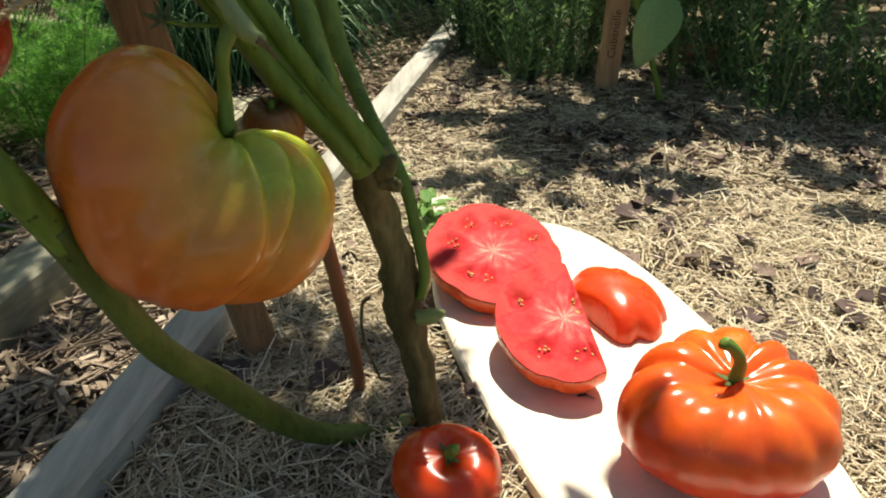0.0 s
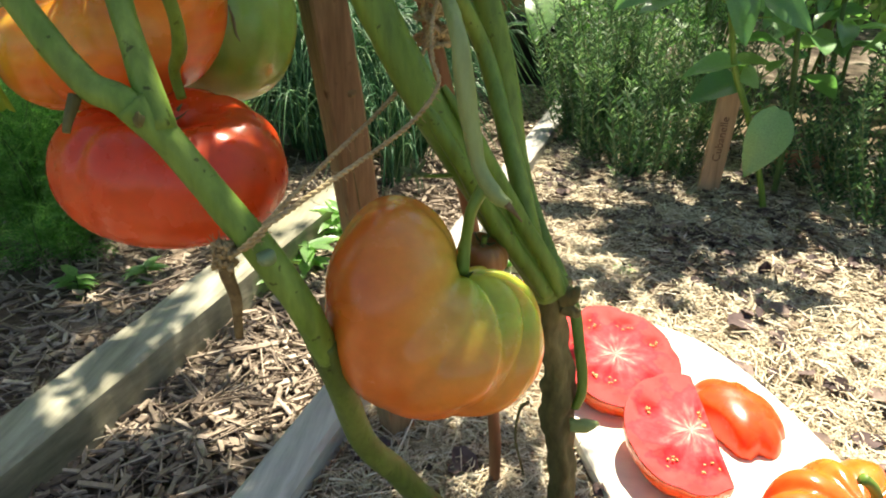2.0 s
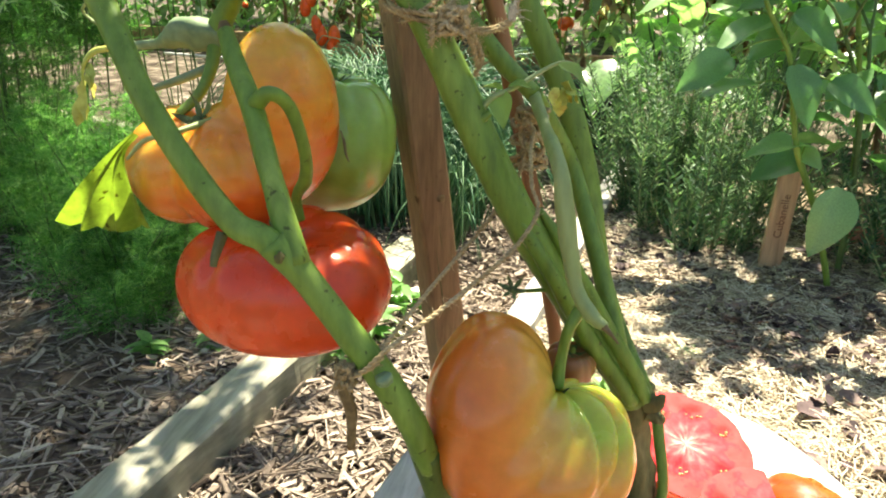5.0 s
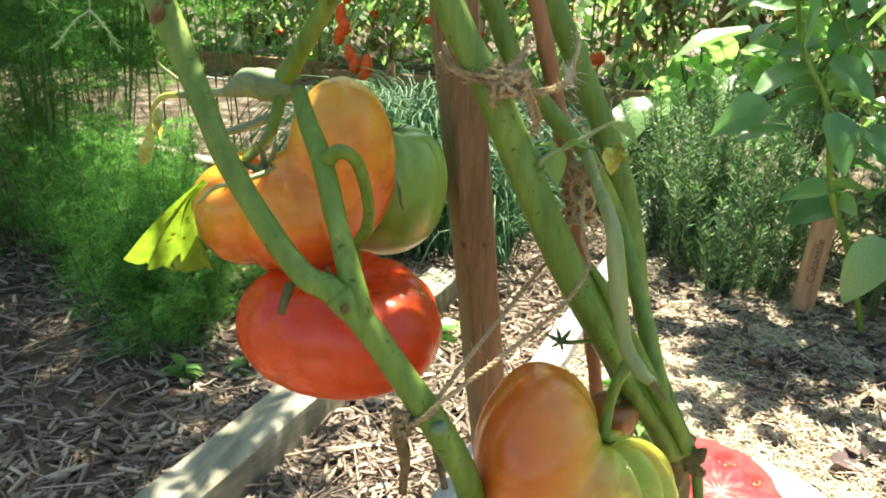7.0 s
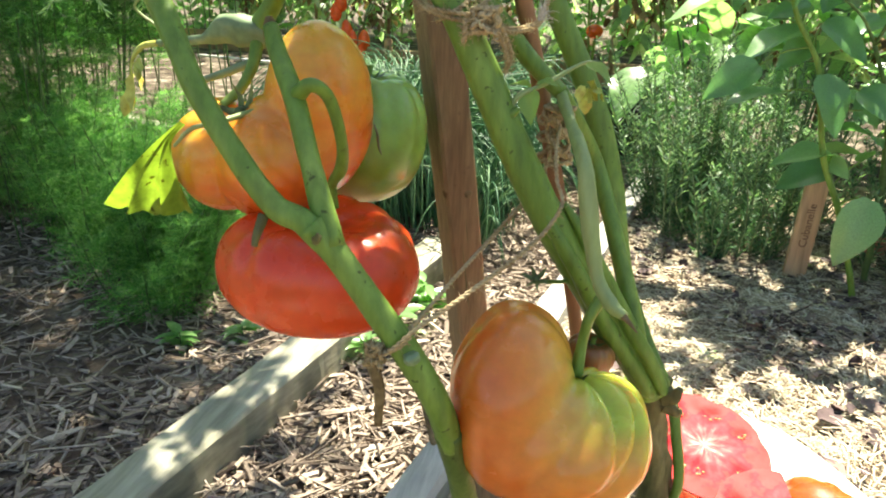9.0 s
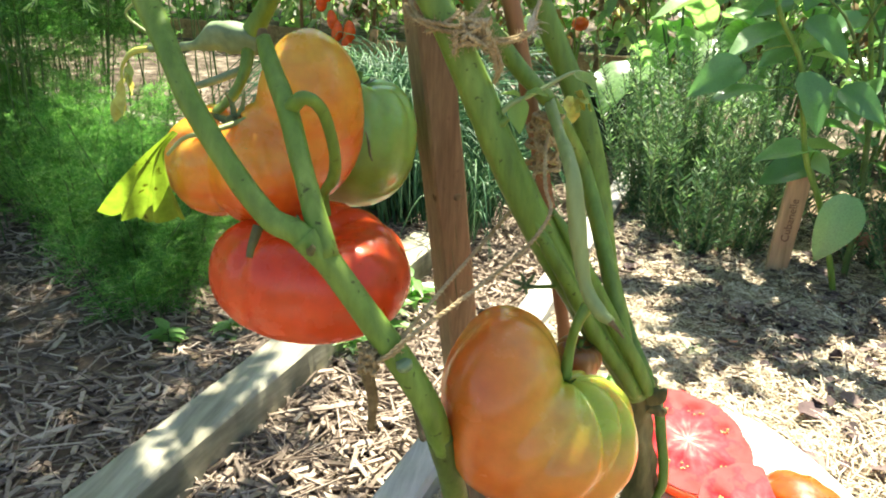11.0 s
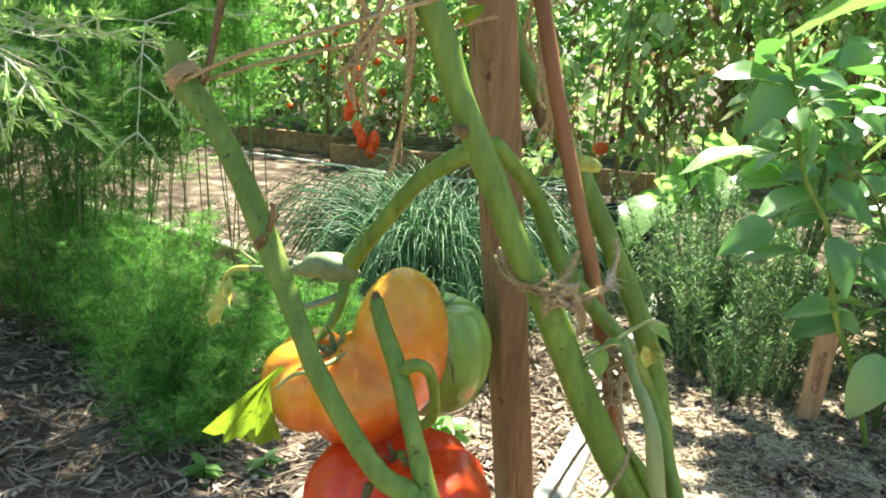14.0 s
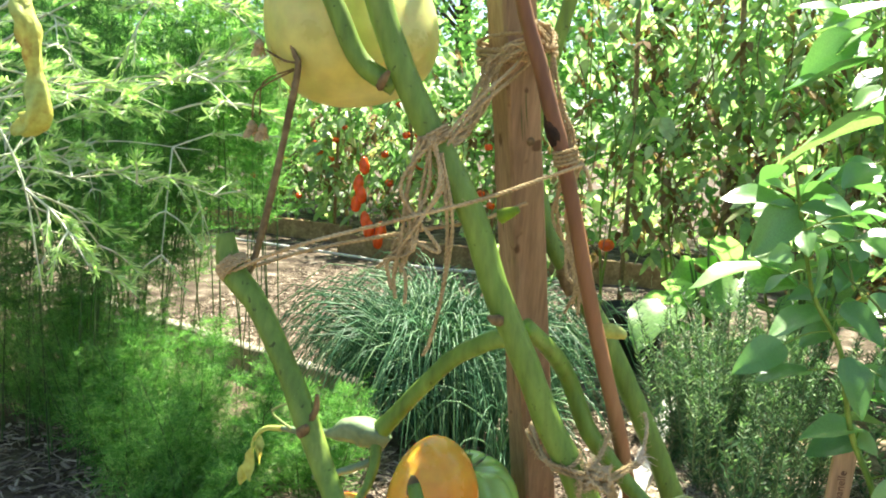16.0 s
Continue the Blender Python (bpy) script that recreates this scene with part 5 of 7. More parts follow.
tube(k, smooth_line([(-0.016, 0.514, -0.04), (-0.019, 0.512, 0.006), (-0.026, 0.502, 0.120), (-0.052, 0.490, 0.314), (-0.096, 0.455, 0.526), (-0.134, 0.440, 0.661), (-0.164, 0.430, 0.776), (-0.185, 0.425, 0.841), (-0.202, 0.420, 0.891), (-0.22, 0.416, 0.97)], 8),
     [0.0058, 0.0058, 0.006, 0.0058, 0.0062, 0.006, 0.0062, 0.0055, 0.0055], 10, 0.18)
cane = tagged(part("cane", k, ROD), "thin reddish-brown cane with a charred band, pushed into the bed", "garden cane")
k = Kit()
tube(k, smooth_line([(-0.1775, 0.4265, 0.815), (-0.1735, 0.4275, 0.801), (-0.1695, 0.4285, 0.789)], 6), [0.0050, 0.0064, 0.0066, 0.0050], 10, 0.35)
part("charred_band", k, CHAR, cane, "blackened patch")
k = Kit()
tube(k, smooth_line([(-0.245, 0.70, 0.11), (-0.205, 0.64, 0.04), (-0.175, 0.60, -0.02)], 6), [0.0045, 0.0042, 0.0045], 8, 0.3)
tagged(part("cane", k, DRYSTEM), "short pale dry stick leaning by the timber edge", "garden cane")
k = Kit()
tube(k, smooth_line([(-0.378, 0.345, 0.680), (-0.371, 0.350, 0.701), (-0.358, 0.355, 0.762), (-0.347, 0.360, 0.829), (-0.350, 0.362, 0.842), (-0.357, 0.365, 0.858)], 6), [0.0024, 0.0026, 0.0026, 0.0024, 0.0024, 0.0014], 8, 0.25)
stalk = tagged(part("dry_seed_stalk", k, DRYSTEM), "dry brown flower stalk with withered flower heads", "dry stalk")
k = Kit()
tube(k, smooth_line([(-0.347, 0.360, 0.836), (-0.360, 0.366, 0.838), (-0.378, 0.372, 0.846)], 5), 0.0009, 5)
tube(k, smooth_line([(-0.347, 0.360, 0.832), (-0.372, 0.372, 0.824), (-0.388, 0.378, 0.815), (-0.391, 0.38, 0.797)], 5), 0.0008, 5)
tube(k, smooth_line([(-0.350, 0.360, 0.832), (-0.380, 0.375, 0.823), (-0.385, 0.38, 0.80)], 5), 0.0007, 5)
part("twig", k, DRYSTEM, stalk)
for p in [(-0.384, 0.376, 0.848), (-0.392, 0.381, 0.790), (-0.382, 0.379, 0.788)]:
    k = Kit()
    c = Vector(p)
    tube(k, smooth_line([c + Vector((0, 0, 0.006)), c + Vector((0, 0, 0.002)), c + Vector((0.001, 0, -0.002))], 4), [0.001, 0.0038, 0.003], 8, 0.4)
    for i in range(13):
        a = i * 2.4
        d = Vector((math.cos(a) * 0.45, math.sin(a) * 0.45, -1)).normalized()
        w = d.cross(Vector((0.3, 0.2, 1))).normalized() * 0.0011
        l = 0.006 + 0.004 * ((i * 7) % 5) / 5
        q = c + Vector((math.cos(a), math.sin(a), 0)) * 0.0028
        k.add([q - w, q + w, q + d * l * 0.7 + w * 1.3, q + d * l, q + d * l * 0.7 - w * 1.3], [(0, 1, 2, 3, 4)])
    part("flower_head", k, TWINE, stalk, "withered pale brown flower head")


def ring_points(c, axis, r, n=10, turns=1.0, climb=0.0, start=0.0):
    axis = Vector(axis).normalized()
    s = axis.orthogonal().normalized()
    t = axis.cross(s)
    return [Vector(c) + (s * math.cos(start + 2 * math.pi * turns * i / n) + t * math.sin(start + 2 * math.pi * turns * i / n)) * r + axis * (climb * i / n) for i in range(int(n * turns) + 1)]


def tie(label, strands, fuzz=20, r=0.0012):
    k = Kit()
    for s in strands:
        twine(k, s, r, fuzz=fuzz)
    return tagged(part("twine_tie", k, TWINE), label, "twine", "twine ties")


L_AX, M_AX = (-0.052, -0.006, 0.075), (-0.06, -0.02, 0.115)
tie("tan jute twine slung from a side stem to the main stem", [
    ring_points((-0.1475, 0.276, 0.390), (-0.040, -0.016, 0.075), 0.0092, 12, 1.1, 0.002),
    [(-0.156, 0.267, 0.384), (-0.147, 0.265, 0.391), (-0.137, 0.272, 0.400), (-0.110, 0.300, 0.416), (-0.080, 0.345, 0.432), (-0.066, 0.374, 0.449), (-0.071, 0.385, 0.463), (-0.074, 0.405, 0.480), (-0.074, 0.425, 0.49)],
    [(-0.141, 0.280, 0.397), (-0.125, 0.325, 0.412), (-0.105, 0.385, 0.428), (-0.085, 0.42, 0.452), (-0.078, 0.43, 0.48)],
] + [[(-0.1595 + 0.0048 * math.cos(1.9 * q + p), 0.268 + 0.004 * math.sin(2.7 * q + p), 0.3845 + 0.0062 * math.sin(1.3 * q + 2 * p)) for q in range(8)] for p in (0.2, 1.6, 3.1, 4.6)], 70, 0.0013)
wad = [[Vector((-0.076, 0.435, 0.482)) + Vector((math.cos(a * 2.1 + p) * 0.011, math.sin(a * 2.1 + p) * 0.010, 0.020 * math.sin(a * 0.9 + p))) for a in range(9)] for p in (0.0, 1.4, 2.6, 4.1)]
tie("dense wad of frayed jute twine round the cane", wad + [ring_points((-0.078, 0.440, 0.464 + 0.014 * i), (-0.2 + 0.5 * math.sin(3 * i), -0.1 + 0.4 * math.cos(2 * i), 1), 0.0115, 10, 1.0, 0.008) for i in range(3)], 40, 0.0014)
tie("jute twine knotted round the main stem and cane", [
    ring_points((-0.143, 0.385, 0.565), M_AX, 0.0114, 12, 1.15, 0.003),
    [(-0.173, 0.410, 0.581), (-0.164, 0.390, 0.572), (-0.155, 0.375, 0.568), (-0.142, 0.371, 0.566), (-0.130, 0.370, 0.565)],
    [(-0.176, 0.412, 0.574), (-0.164, 0.385, 0.569), (-0.152, 0.374, 0.565), (-0.138, 0.371, 0.562), (-0.128, 0.371, 0.562)],
    [(-0.124, 0.372, 0.566), (-0.114, 0.380, 0.557), (-0.110, 0.395, 0.556), (-0.101, 0.410, 0.556), (-0.092, 0.415, 0.561), (-0.089, 0.418, 0.570), (-0.087, 0.430, 0.582), (-0.089, 0.440, 0.590)],
    [(-0.118, 0.378, 0.558), (-0.108, 0.394, 0.554), (-0.099, 0.409, 0.555), (-0.091, 0.413, 0.560), (-0.088, 0.416, 0.571)],
    [(-0.126, 0.374, 0.568), (-0.121, 0.380, 0.574), (-0.118, 0.386, 0.580), (-0.115, 0.390, 0.590)],
    [(-0.112, 0.382, 0.556), (-0.108, 0.385, 0.548), (-0.106, 0.388, 0.539), (-0.110, 0.390, 0.529)],
    [(-0.114, 0.380, 0.554), (-0.110, 0.383, 0.546), (-0.108, 0.386, 0.536)],
    [(-0.133, 0.369, 0.562), (-0.132, 0.367, 0.556), (-0.133, 0.368, 0.549)],
] + [[(-0.121 + 0.009 * math.cos(1.9 * q + p), 0.374 + 0.006 * math.sin(2.7 * q + p), 0.562 + 0.0075 * math.sin(1.3 * q + 2 * p)) for q in range(8)] for p in (0.3, 1.7, 3.0, 4.4)], 110, 0.0014)
tufts = Kit()
rng = random.Random(29)
for _ in range(46):
    p = Vector((-0.091 + rng.gauss(0, 0.0008), 0.413 + rng.gauss(0, 0.0008), 0.561 + rng.gauss(0, 0.001)))
    q = p + Vector((rng.gauss(0.0015, 0.0014), rng.gauss(0, 0.0012), rng.uniform(0.006, 0.014)))
    tube(tufts, [p, p.lerp(q, 0.5) + Vector((rng.gauss(0, 0.0008), rng.gauss(0, 0.0008), 0)), q], [0.00035, 0.0003, 0.0001], 4, cap=False)
for _ in range(9):
    p = Vector((-0.089, 0.413, rng.uniform(0.553, 0.566)))
    q = p + Vector((rng.uniform(0.004, 0.011), rng.gauss(0, 0.002), rng.gauss(-0.001, 0.003)))
    tube(tufts, [p, p.lerp(q, 0.5) + Vector((0, 0, 0.0012)), q], [0.0003, 0.00025, 0.0001], 4, cap=False)
tagged(part("twine_tuft", tufts, PALETWINE), "whitish frayed tuft of jute at the cord's bend", "twine", "twine ties")
tie("pale jute twine stretched from a cut stem to the stake", [
    ring_points((-0.378, 0.337, 0.690), (-0.03, 0.006, 0.03), 0.0112, 12, 2.2, 0.004),
    [(-0.383, 0.329, 0.689), (-0.337, 0.338, 0.711), (-0.253, 0.350, 0.738), (-0.209, 0.358, 0.752), (-0.158, 0.408, 0.773), (-0.150, 0.43, 0.776)],
    [(-0.381, 0.350, 0.689), (-0.331, 0.365, 0.707), (-0.252, 0.380, 0.726), (-0.220, 0.392, 0.733), (-0.19, 0.43, 0.745)],
    ring_points((-0.162, 0.430, 0.775), (-0.1, -0.05, 0.5), 0.0085, 12, 2.0, 0.006),
    [(-0.152, 0.424, 0.778), (-0.146, 0.42, 0.770), (-0.143, 0.418, 0.758)],
], 40, 0.0013)
rng = random.Random(17)
hang = []
for i in range(7):
    x0, z1, sw = -0.250 + rng.uniform(-0.006, 0.008), rng.uniform(0.665, 0.70), rng.gauss(0, 0.006)
    hang.append([(x0, 0.353, 0.79), (x0 - 0.004 + sw, 0.352 + rng.uniform(-0.003, 0.003), 0.755), (x0 - 0.012 - sw, 0.354 + rng.uniform(-0.004, 0.004), 0.715), (-0.266 + rng.gauss(0, 0.004), 0.355, z1 + 0.02), (-0.268 + rng.gauss(0, 0.006), 0.356, z1)])
tie("frayed twine ends hanging from a knot on the main stem", hang + [
    ring_points((-0.245, 0.366, 0.785), (-0.24, -0.06, 0.44), 0.0115, 12, 2.0, 0.005),
    [(-0.238, 0.354, 0.790), (-0.222, 0.37, 0.815), (-0.206, 0.43, 0.845), (-0.20, 0.445, 0.86)],
    [(-0.236, 0.354, 0.786), (-0.224, 0.372, 0.808), (-0.208, 0.432, 0.836), (-0.197, 0.445, 0.85)],
    [(-0.242, 0.354, 0.778), (-0.236, 0.362, 0.74), (-0.238, 0.374, 0.69), (-0.248, 0.384, 0.645), (-0.254, 0.388, 0.63)],
    [(-0.240, 0.354, 0.780), (-0.232, 0.364, 0.73), (-0.242, 0.38, 0.67), (-0.25, 0.386, 0.637)],
], 30, 0.0013)
loops = []
for i in range(9):
    def j(w=0.0035):
        return rng.gauss(0, w)
    loops.append([(-0.186 + j(), 0.452 + j(), 0.868 + j()), (-0.192 + j(), 0.436 + j(), 0.862 + j()), (-0.208 + j(), 0.437 + j(0.002), 0.858 + j()), (-0.224 + j(), 0.438 + j(0.002), 0.848 + j()), (-0.231 + j(), 0.434 + j(0.003), 0.822 + j()),
                  (-0.236 + j(), 0.425 + j(), 0.798 + j()), (-0.246 + j(), 0.40 + j(), 0.785 + j()), (-0.25 + j(), 0.375 + j(), 0.775 + j())])
for i in range(5):
    loops.append(ring_points((-0.216, 0.473, 0.856 + 0.003 * i), (-0.112 + rng.gauss(0, 0.12), -0.14 + rng.gauss(0, 0.12), 1.14), 0.0262, 14, 1.1, rng.uniform(-0.004, 0.006), rng.uniform(0, 6)))
for i in range(5):
    a0 = rng.uniform(0, 6)
    loops.append([(-0.186 + 0.009 * math.cos(a0 + 1.7 * q), 0.440 + 0.008 * math.sin(a0 + 2.3 * q), 0.868 + 0.011 * math.sin(a0 + 1.3 * q)) for q in range(8)])
for i in range(3):
    loops.append([(-0.180, 0.44, 0.862), (-0.170 + rng.gauss(0, 0.004), 0.437, 0.83), (-0.163 + rng.gauss(0, 0.003), 0.436, 0.80), (-0.158 + rng.gauss(0, 0.003), 0.436, 0.778)])
tie("thick frayed wrapping of jute twine round the stake top", loops, 40, 0.0013)
tie("jute twine hanging down along the cane", [[(-0.167 + 0.003 * i, 0.455, 0.78), (-0.163 + rng.gauss(0, 0.004), 0.46, 0.735), (-0.153 + rng.gauss(0, 0.004), 0.462, 0.69), (-0.147 + rng.gauss(0, 0.004), 0.465, rng.uniform(0.65, 0.68))] for i in range(6)], 30, 0.0013)
k = Kit()
tube(k, smooth_line([(-0.168, 0.545, 0.70), (-0.16, 0.532, 0.675), (-0.152, 0.528, 0.66)], 5), [0.008, 0.0095, 0.0085], 10, 0.4)
part("peeling_skin", k, DRYSTEM, plant, "dry brown peeling skin", Matrix.Translation(-BASE))
k = Kit()
tube(k, smooth_line([(-0.2075, 0.4205, 0.484), (-0.2045, 0.4185, 0.476), (-0.2035, 0.4182, 0.468), (-0.2015, 0.419, 0.462)], 5), [0.0004, 0.0012, 0.001, 0.0004], 6, 0.5)
part("crack", k, OLDVINE, green, "dark healed crack", green.matrix_basis.inverted())
k = Kit()
tube(k, smooth_line([(-0.617, 0.40, 0.93), (-0.610, 0.40, 0.883), (-0.601, 0.40, 0.850), (-0.597, 0.40, 0.815), (-0.598, 0.40, 0.792), (-0.608, 0.40, 0.781), (-0.615, 0.40, 0.786)], 8), [0.004, 0.0055, 0.008, 0.0055, 0.0075, 0.0095, 0.0085, 0.004], 14, 1.0)
tube(k, smooth_line([(-0.30, 0.37, 0.99), (-0.42, 0.40, 1.05), (-0.55, 0.41, 1.04), (-0.617, 0.40, 0.93)], 6), [0.003, 0.002, 0.0025], 6, 0.2)
part("withered_leaf", k, POD, plant, "rolled yellow withered leaf hanging down", Matrix.Translation(-BASE))
k = Kit()
tube(k, smooth_line([(-0.128, 0.50, 0.634), (-0.120, 0.498, 0.637), (-0.112, 0.497, 0.636), (-0.106, 0.497, 0.634)], 5), [0.004, 0.0062, 0.006, 0.003], 9, 0.25)
part("bud", k, POD, plant, "small yellow fruit stub with orange tip", Matrix.Translation(-BASE))
# dried orange flower by the small leaflets
rng = random.Random(44)
k = Kit()
for i in range(9):
    p = Vector((-0.0585, 0.400, 0.520)) + Vector((rng.gauss(0, 0.004), rng.gauss(0, 0.004), rng.gauss(0, 0.004)))
    d = Vector((rng.gauss(0.5, 0.5), rng.gauss(-0.2, 0.5), rng.gauss(-0.8, 0.5))).normalized()
    m = aim(p, d, rng.uniform(-2, 2), rng.uniform(0.008, 0.016))
    one = [m @ Vector((v * 0.3 * math.sin(math.pi * (0.1 + 0.8 * u)), u, 0.2 * rng.uniform(-1, 1))) for u in (0, 0.33, 0.66, 1.0) for v in (-1, 0, 1)]
    k.add([Vector(q) for q in one], [(3 * q + w, 3 * q + w + 1, 3 * q + w + 4, 3 * q + w + 3) for q in range(3) for w in (0, 1)])
part("dry_flower", k, POD, plant, "crumpled dry orange flower", Matrix.Translation(-BASE))

# ---- pepper plants and name sign ----
PEPPER = [leaf_mesh("leaf", PEPPER_LEAF, 1.0, 0.58, d, 0.14, 0.025, 9, 5, 0.85, s) for s, d in enumerate((0.08, 0.2, 0.38))]


def pepper_plant(base, height, leaves, seed, label, lean=(0, 0), size=(0.05, 0.10)):
    rng = random.Random(seed)
    ob = thing("pepper_plant", base, label, "pepper plant", "pepper plants")
    k = Kit()
    tips = []
    top = Vector((lean[0], lean[1], height * 0.48))
    tube(k, smooth_line([(0, 0, -0.02), top * 0.5 + Vector((0.006, 0, 0)), top], 5), [0.007, 0.006, 0.005], 8, 0.1)

    def grow(p, d, length, r, depth):
        q = p + d * length
        mid = p.lerp(q, 0.5) + Vector((rng.gauss(0, 0.006), rng.gauss(0, 0.006), 0.004))
        tube(k, smooth_line([p, mid, q], 4), [r, r * 0.75], 6, 0.1)
        tips.append((mid, d, depth))
        tips.append((q, d, depth))
        if depth:
            for s in (-1, 1):
                a = rng.uniform(0, 6.28)
                e = (d + Vector((math.cos(a), math.sin(a), 0)) * s * rng.uniform(0.45, 0.8) + Vector((0, 0, 0.25))).normalized()
                grow(q, e, length * rng.uniform(0.65, 0.9), r * 0.7, depth - 1)

    for _ in range(2 if leaves < 40 else 3):
        a = rng.uniform(0, 6.28)
        grow(top, Vector((0.5 * math.cos(a), 0.5 * math.sin(a), 0.9)).normalized(), height * 0.22, 0.0045, 2)
    part("stem", k, FERNSTEM, ob)
    for i in range(leaves):
        p, d, _ = rng.choice(tips)
        if rng.random() < 0.2:
            p = top * rng.uniform(0.75, 1.0)
        a = rng.uniform(0, 6.28)
        e = Vector((math.cos(a), math.sin(a), rng.uniform(-0.4, 0.5))).normalized()
        s = rng.uniform(*size)
        stalk = p + e * s * 0.35
        part("leaf", rng.choice(PEPPER), None, ob, "", aim(stalk, e + Vector((0, 0, -0.12)), rng.gauss(0, 0.4), s))
        tube(k, [p, stalk], 0.0012, 4, cap=False)
    ob.children[0].data = k.mesh("stem")
    ob.children[0].data.materials.append(FERNSTEM)
    return ob



def lay(base, tip, face=(0.0, -0.45, 0.9), spin=0.0):
    """A pose for a leaf from base to tip, its upper side towards face."""
    y = Vector(tip) - Vector(base)
    size = y.length
    y.normalize()
    x = y.cross(Vector(face)).normalized()
    r = Matrix((x, y, x.cross(y))).transposed().to_4x4() @ Matrix.Rotation(spin, 4, "Y")
    return Matrix.Translation(base) @ r @ Matrix.Diagonal((size, size, size, 1))


def trained_pepper(line, leaves, seed, label, face, extra=0, size=(0.09, 0.15)):
    """A pepper plant with one leading stem and single broad leaves on short stalks."""
    rng = random.Random(seed)
    base = Vector(line[0])
    ob = thing("pepper_plant", base, label, "pepper plant", "pepper plants")
    k = Kit()
    way = smooth_line(rel(line, base), 6)
    tube(k, way, [0.0065, 0.006, 0.005, 0.004, 0.003], 8, 0.1)
    for i, (p, q) in enumerate(leaves):
        p, q = Vector(p) - base, Vector(q) - base
        at = min(way, key=lambda w: (w - p - Vector((0, 0, -0.02))).length)
        tube(k, smooth_line([at, at.lerp(p, 0.5) + Vector((0, 0, 0.008)), p], 4), [0.002, 0.0015, 0.0014], 5, cap=False)
        part("leaf", PEPPER[i % 3], None, ob, "", lay(p, q, (face[0] + rng.gauss(0, 0.5), face[1] + rng.gauss(0, 0.35), face[2]), rng.gauss(0, 0.15)))
    for i in range(extra):
        at = way[int(len(way) * rng.uniform(0.5, 0.99))]
        a = rng.uniform(0, 6.28)
        d = Vector((math.cos(a), math.sin(a), rng.uniform(-0.35, 0.5))).normalized()
        s = rng.uniform(*size)
        p = at + d * rng.uniform(0.03, 0.08)
        tube(k, [at, at.lerp(p, 0.5) + Vector((0, 0, 0.006)), p], [0.002, 0.0015, 0.0014], 5, cap=False)
        part("leaf", PEPPER[i % 3], None, ob, "", lay(p, p + d * s + Vector((0, 0, -0.02)), (face[0] + rng.gauss(0, 0.5), face[1] + rng.gauss(0, 0.35), face[2]), rng.gauss(0, 0.2)))
    part("stem", k, VINE, ob, "green stem")
    return ob


trained_pepper([(0.462, 1.335, -0.02), (0.449, 1.335, 0.043), (0.401, 1.335, 0.18), (0.355, 1.335, 0.278), (0.332, 1.335, 0.365), (0.311, 1.335, 0.45), (0.259, 1.335, 0.536), (0.231, 1.335, 0.632), (0.213, 1.335, 0.711), (0.194, 1.335, 0.788)],
               [((0.205, 1.56, 0.560), (0.050, 1.52, 0.512)), ((0.208, 1.35, 0.711), (0.139, 1.3, 0.611)), ((0.24, 1.33, 0.648), (0.28, 1.28, 0.559)), ((0.289, 1.38, 0.51), (0.18, 1.33, 0.458)),
                ((0.312, 1.4, 0.491), (0.251, 1.35, 0.443)), ((0.212, 1.32, 0.446), (0.122, 1.27, 0.406)), ((0.259, 1.32, 0.402), (0.156, 1.27, 0.389)), ((0.313, 1.3, 0.437), (0.353, 1.25, 0.342)),
                ((0.375, 1.36, 0.286), (0.264, 1.31, 0.311)), ((0.393, 1.44, 0.247), (0.294, 1.39, 0.212)), ((0.429, 1.28, 0.228), (0.381, 1.23, 0.114)), ((0.318, 1.38, 0.518), (0.399, 1.33, 0.476)),
                ((0.209, 1.38, 0.708), (0.072, 1.33, 0.72)), ((0.22, 1.35, 0.711), (0.26, 1.3, 0.741)), ((0.225, 1.38, 0.719), (0.216, 1.33, 0.791)), ((0.222, 1.4, 0.719), (0.153, 1.35, 0.756)),
                ((0.214, 1.32, 0.707), (0.25, 1.27, 0.705)), ((0.299, 1.32, 0.697), (0.345, 1.27, 0.721)), ((0.267, 1.42, 0.703), (0.325, 1.37, 0.651)), ((0.324, 1.32, 0.654), (0.353, 1.27, 0.634)),
                ((0.394, 1.32, 0.377), (0.405, 1.27, 0.371)), ((0.363, 1.36, 0.282), (0.393, 1.31, 0.258)), ((0.387, 1.44, 0.39), (0.435, 1.39, 0.373)), ((0.303, 1.42, 0.544), (0.231, 1.37, 0.545)),
                ((0.427, 1.37, 0.275), (0.432, 1.32, 0.315))],
               3, "pepper plant with broad glossy green leaves beside the wooden sign", (0.0, -0.35, 0.9), 10, (0.05, 0.09))
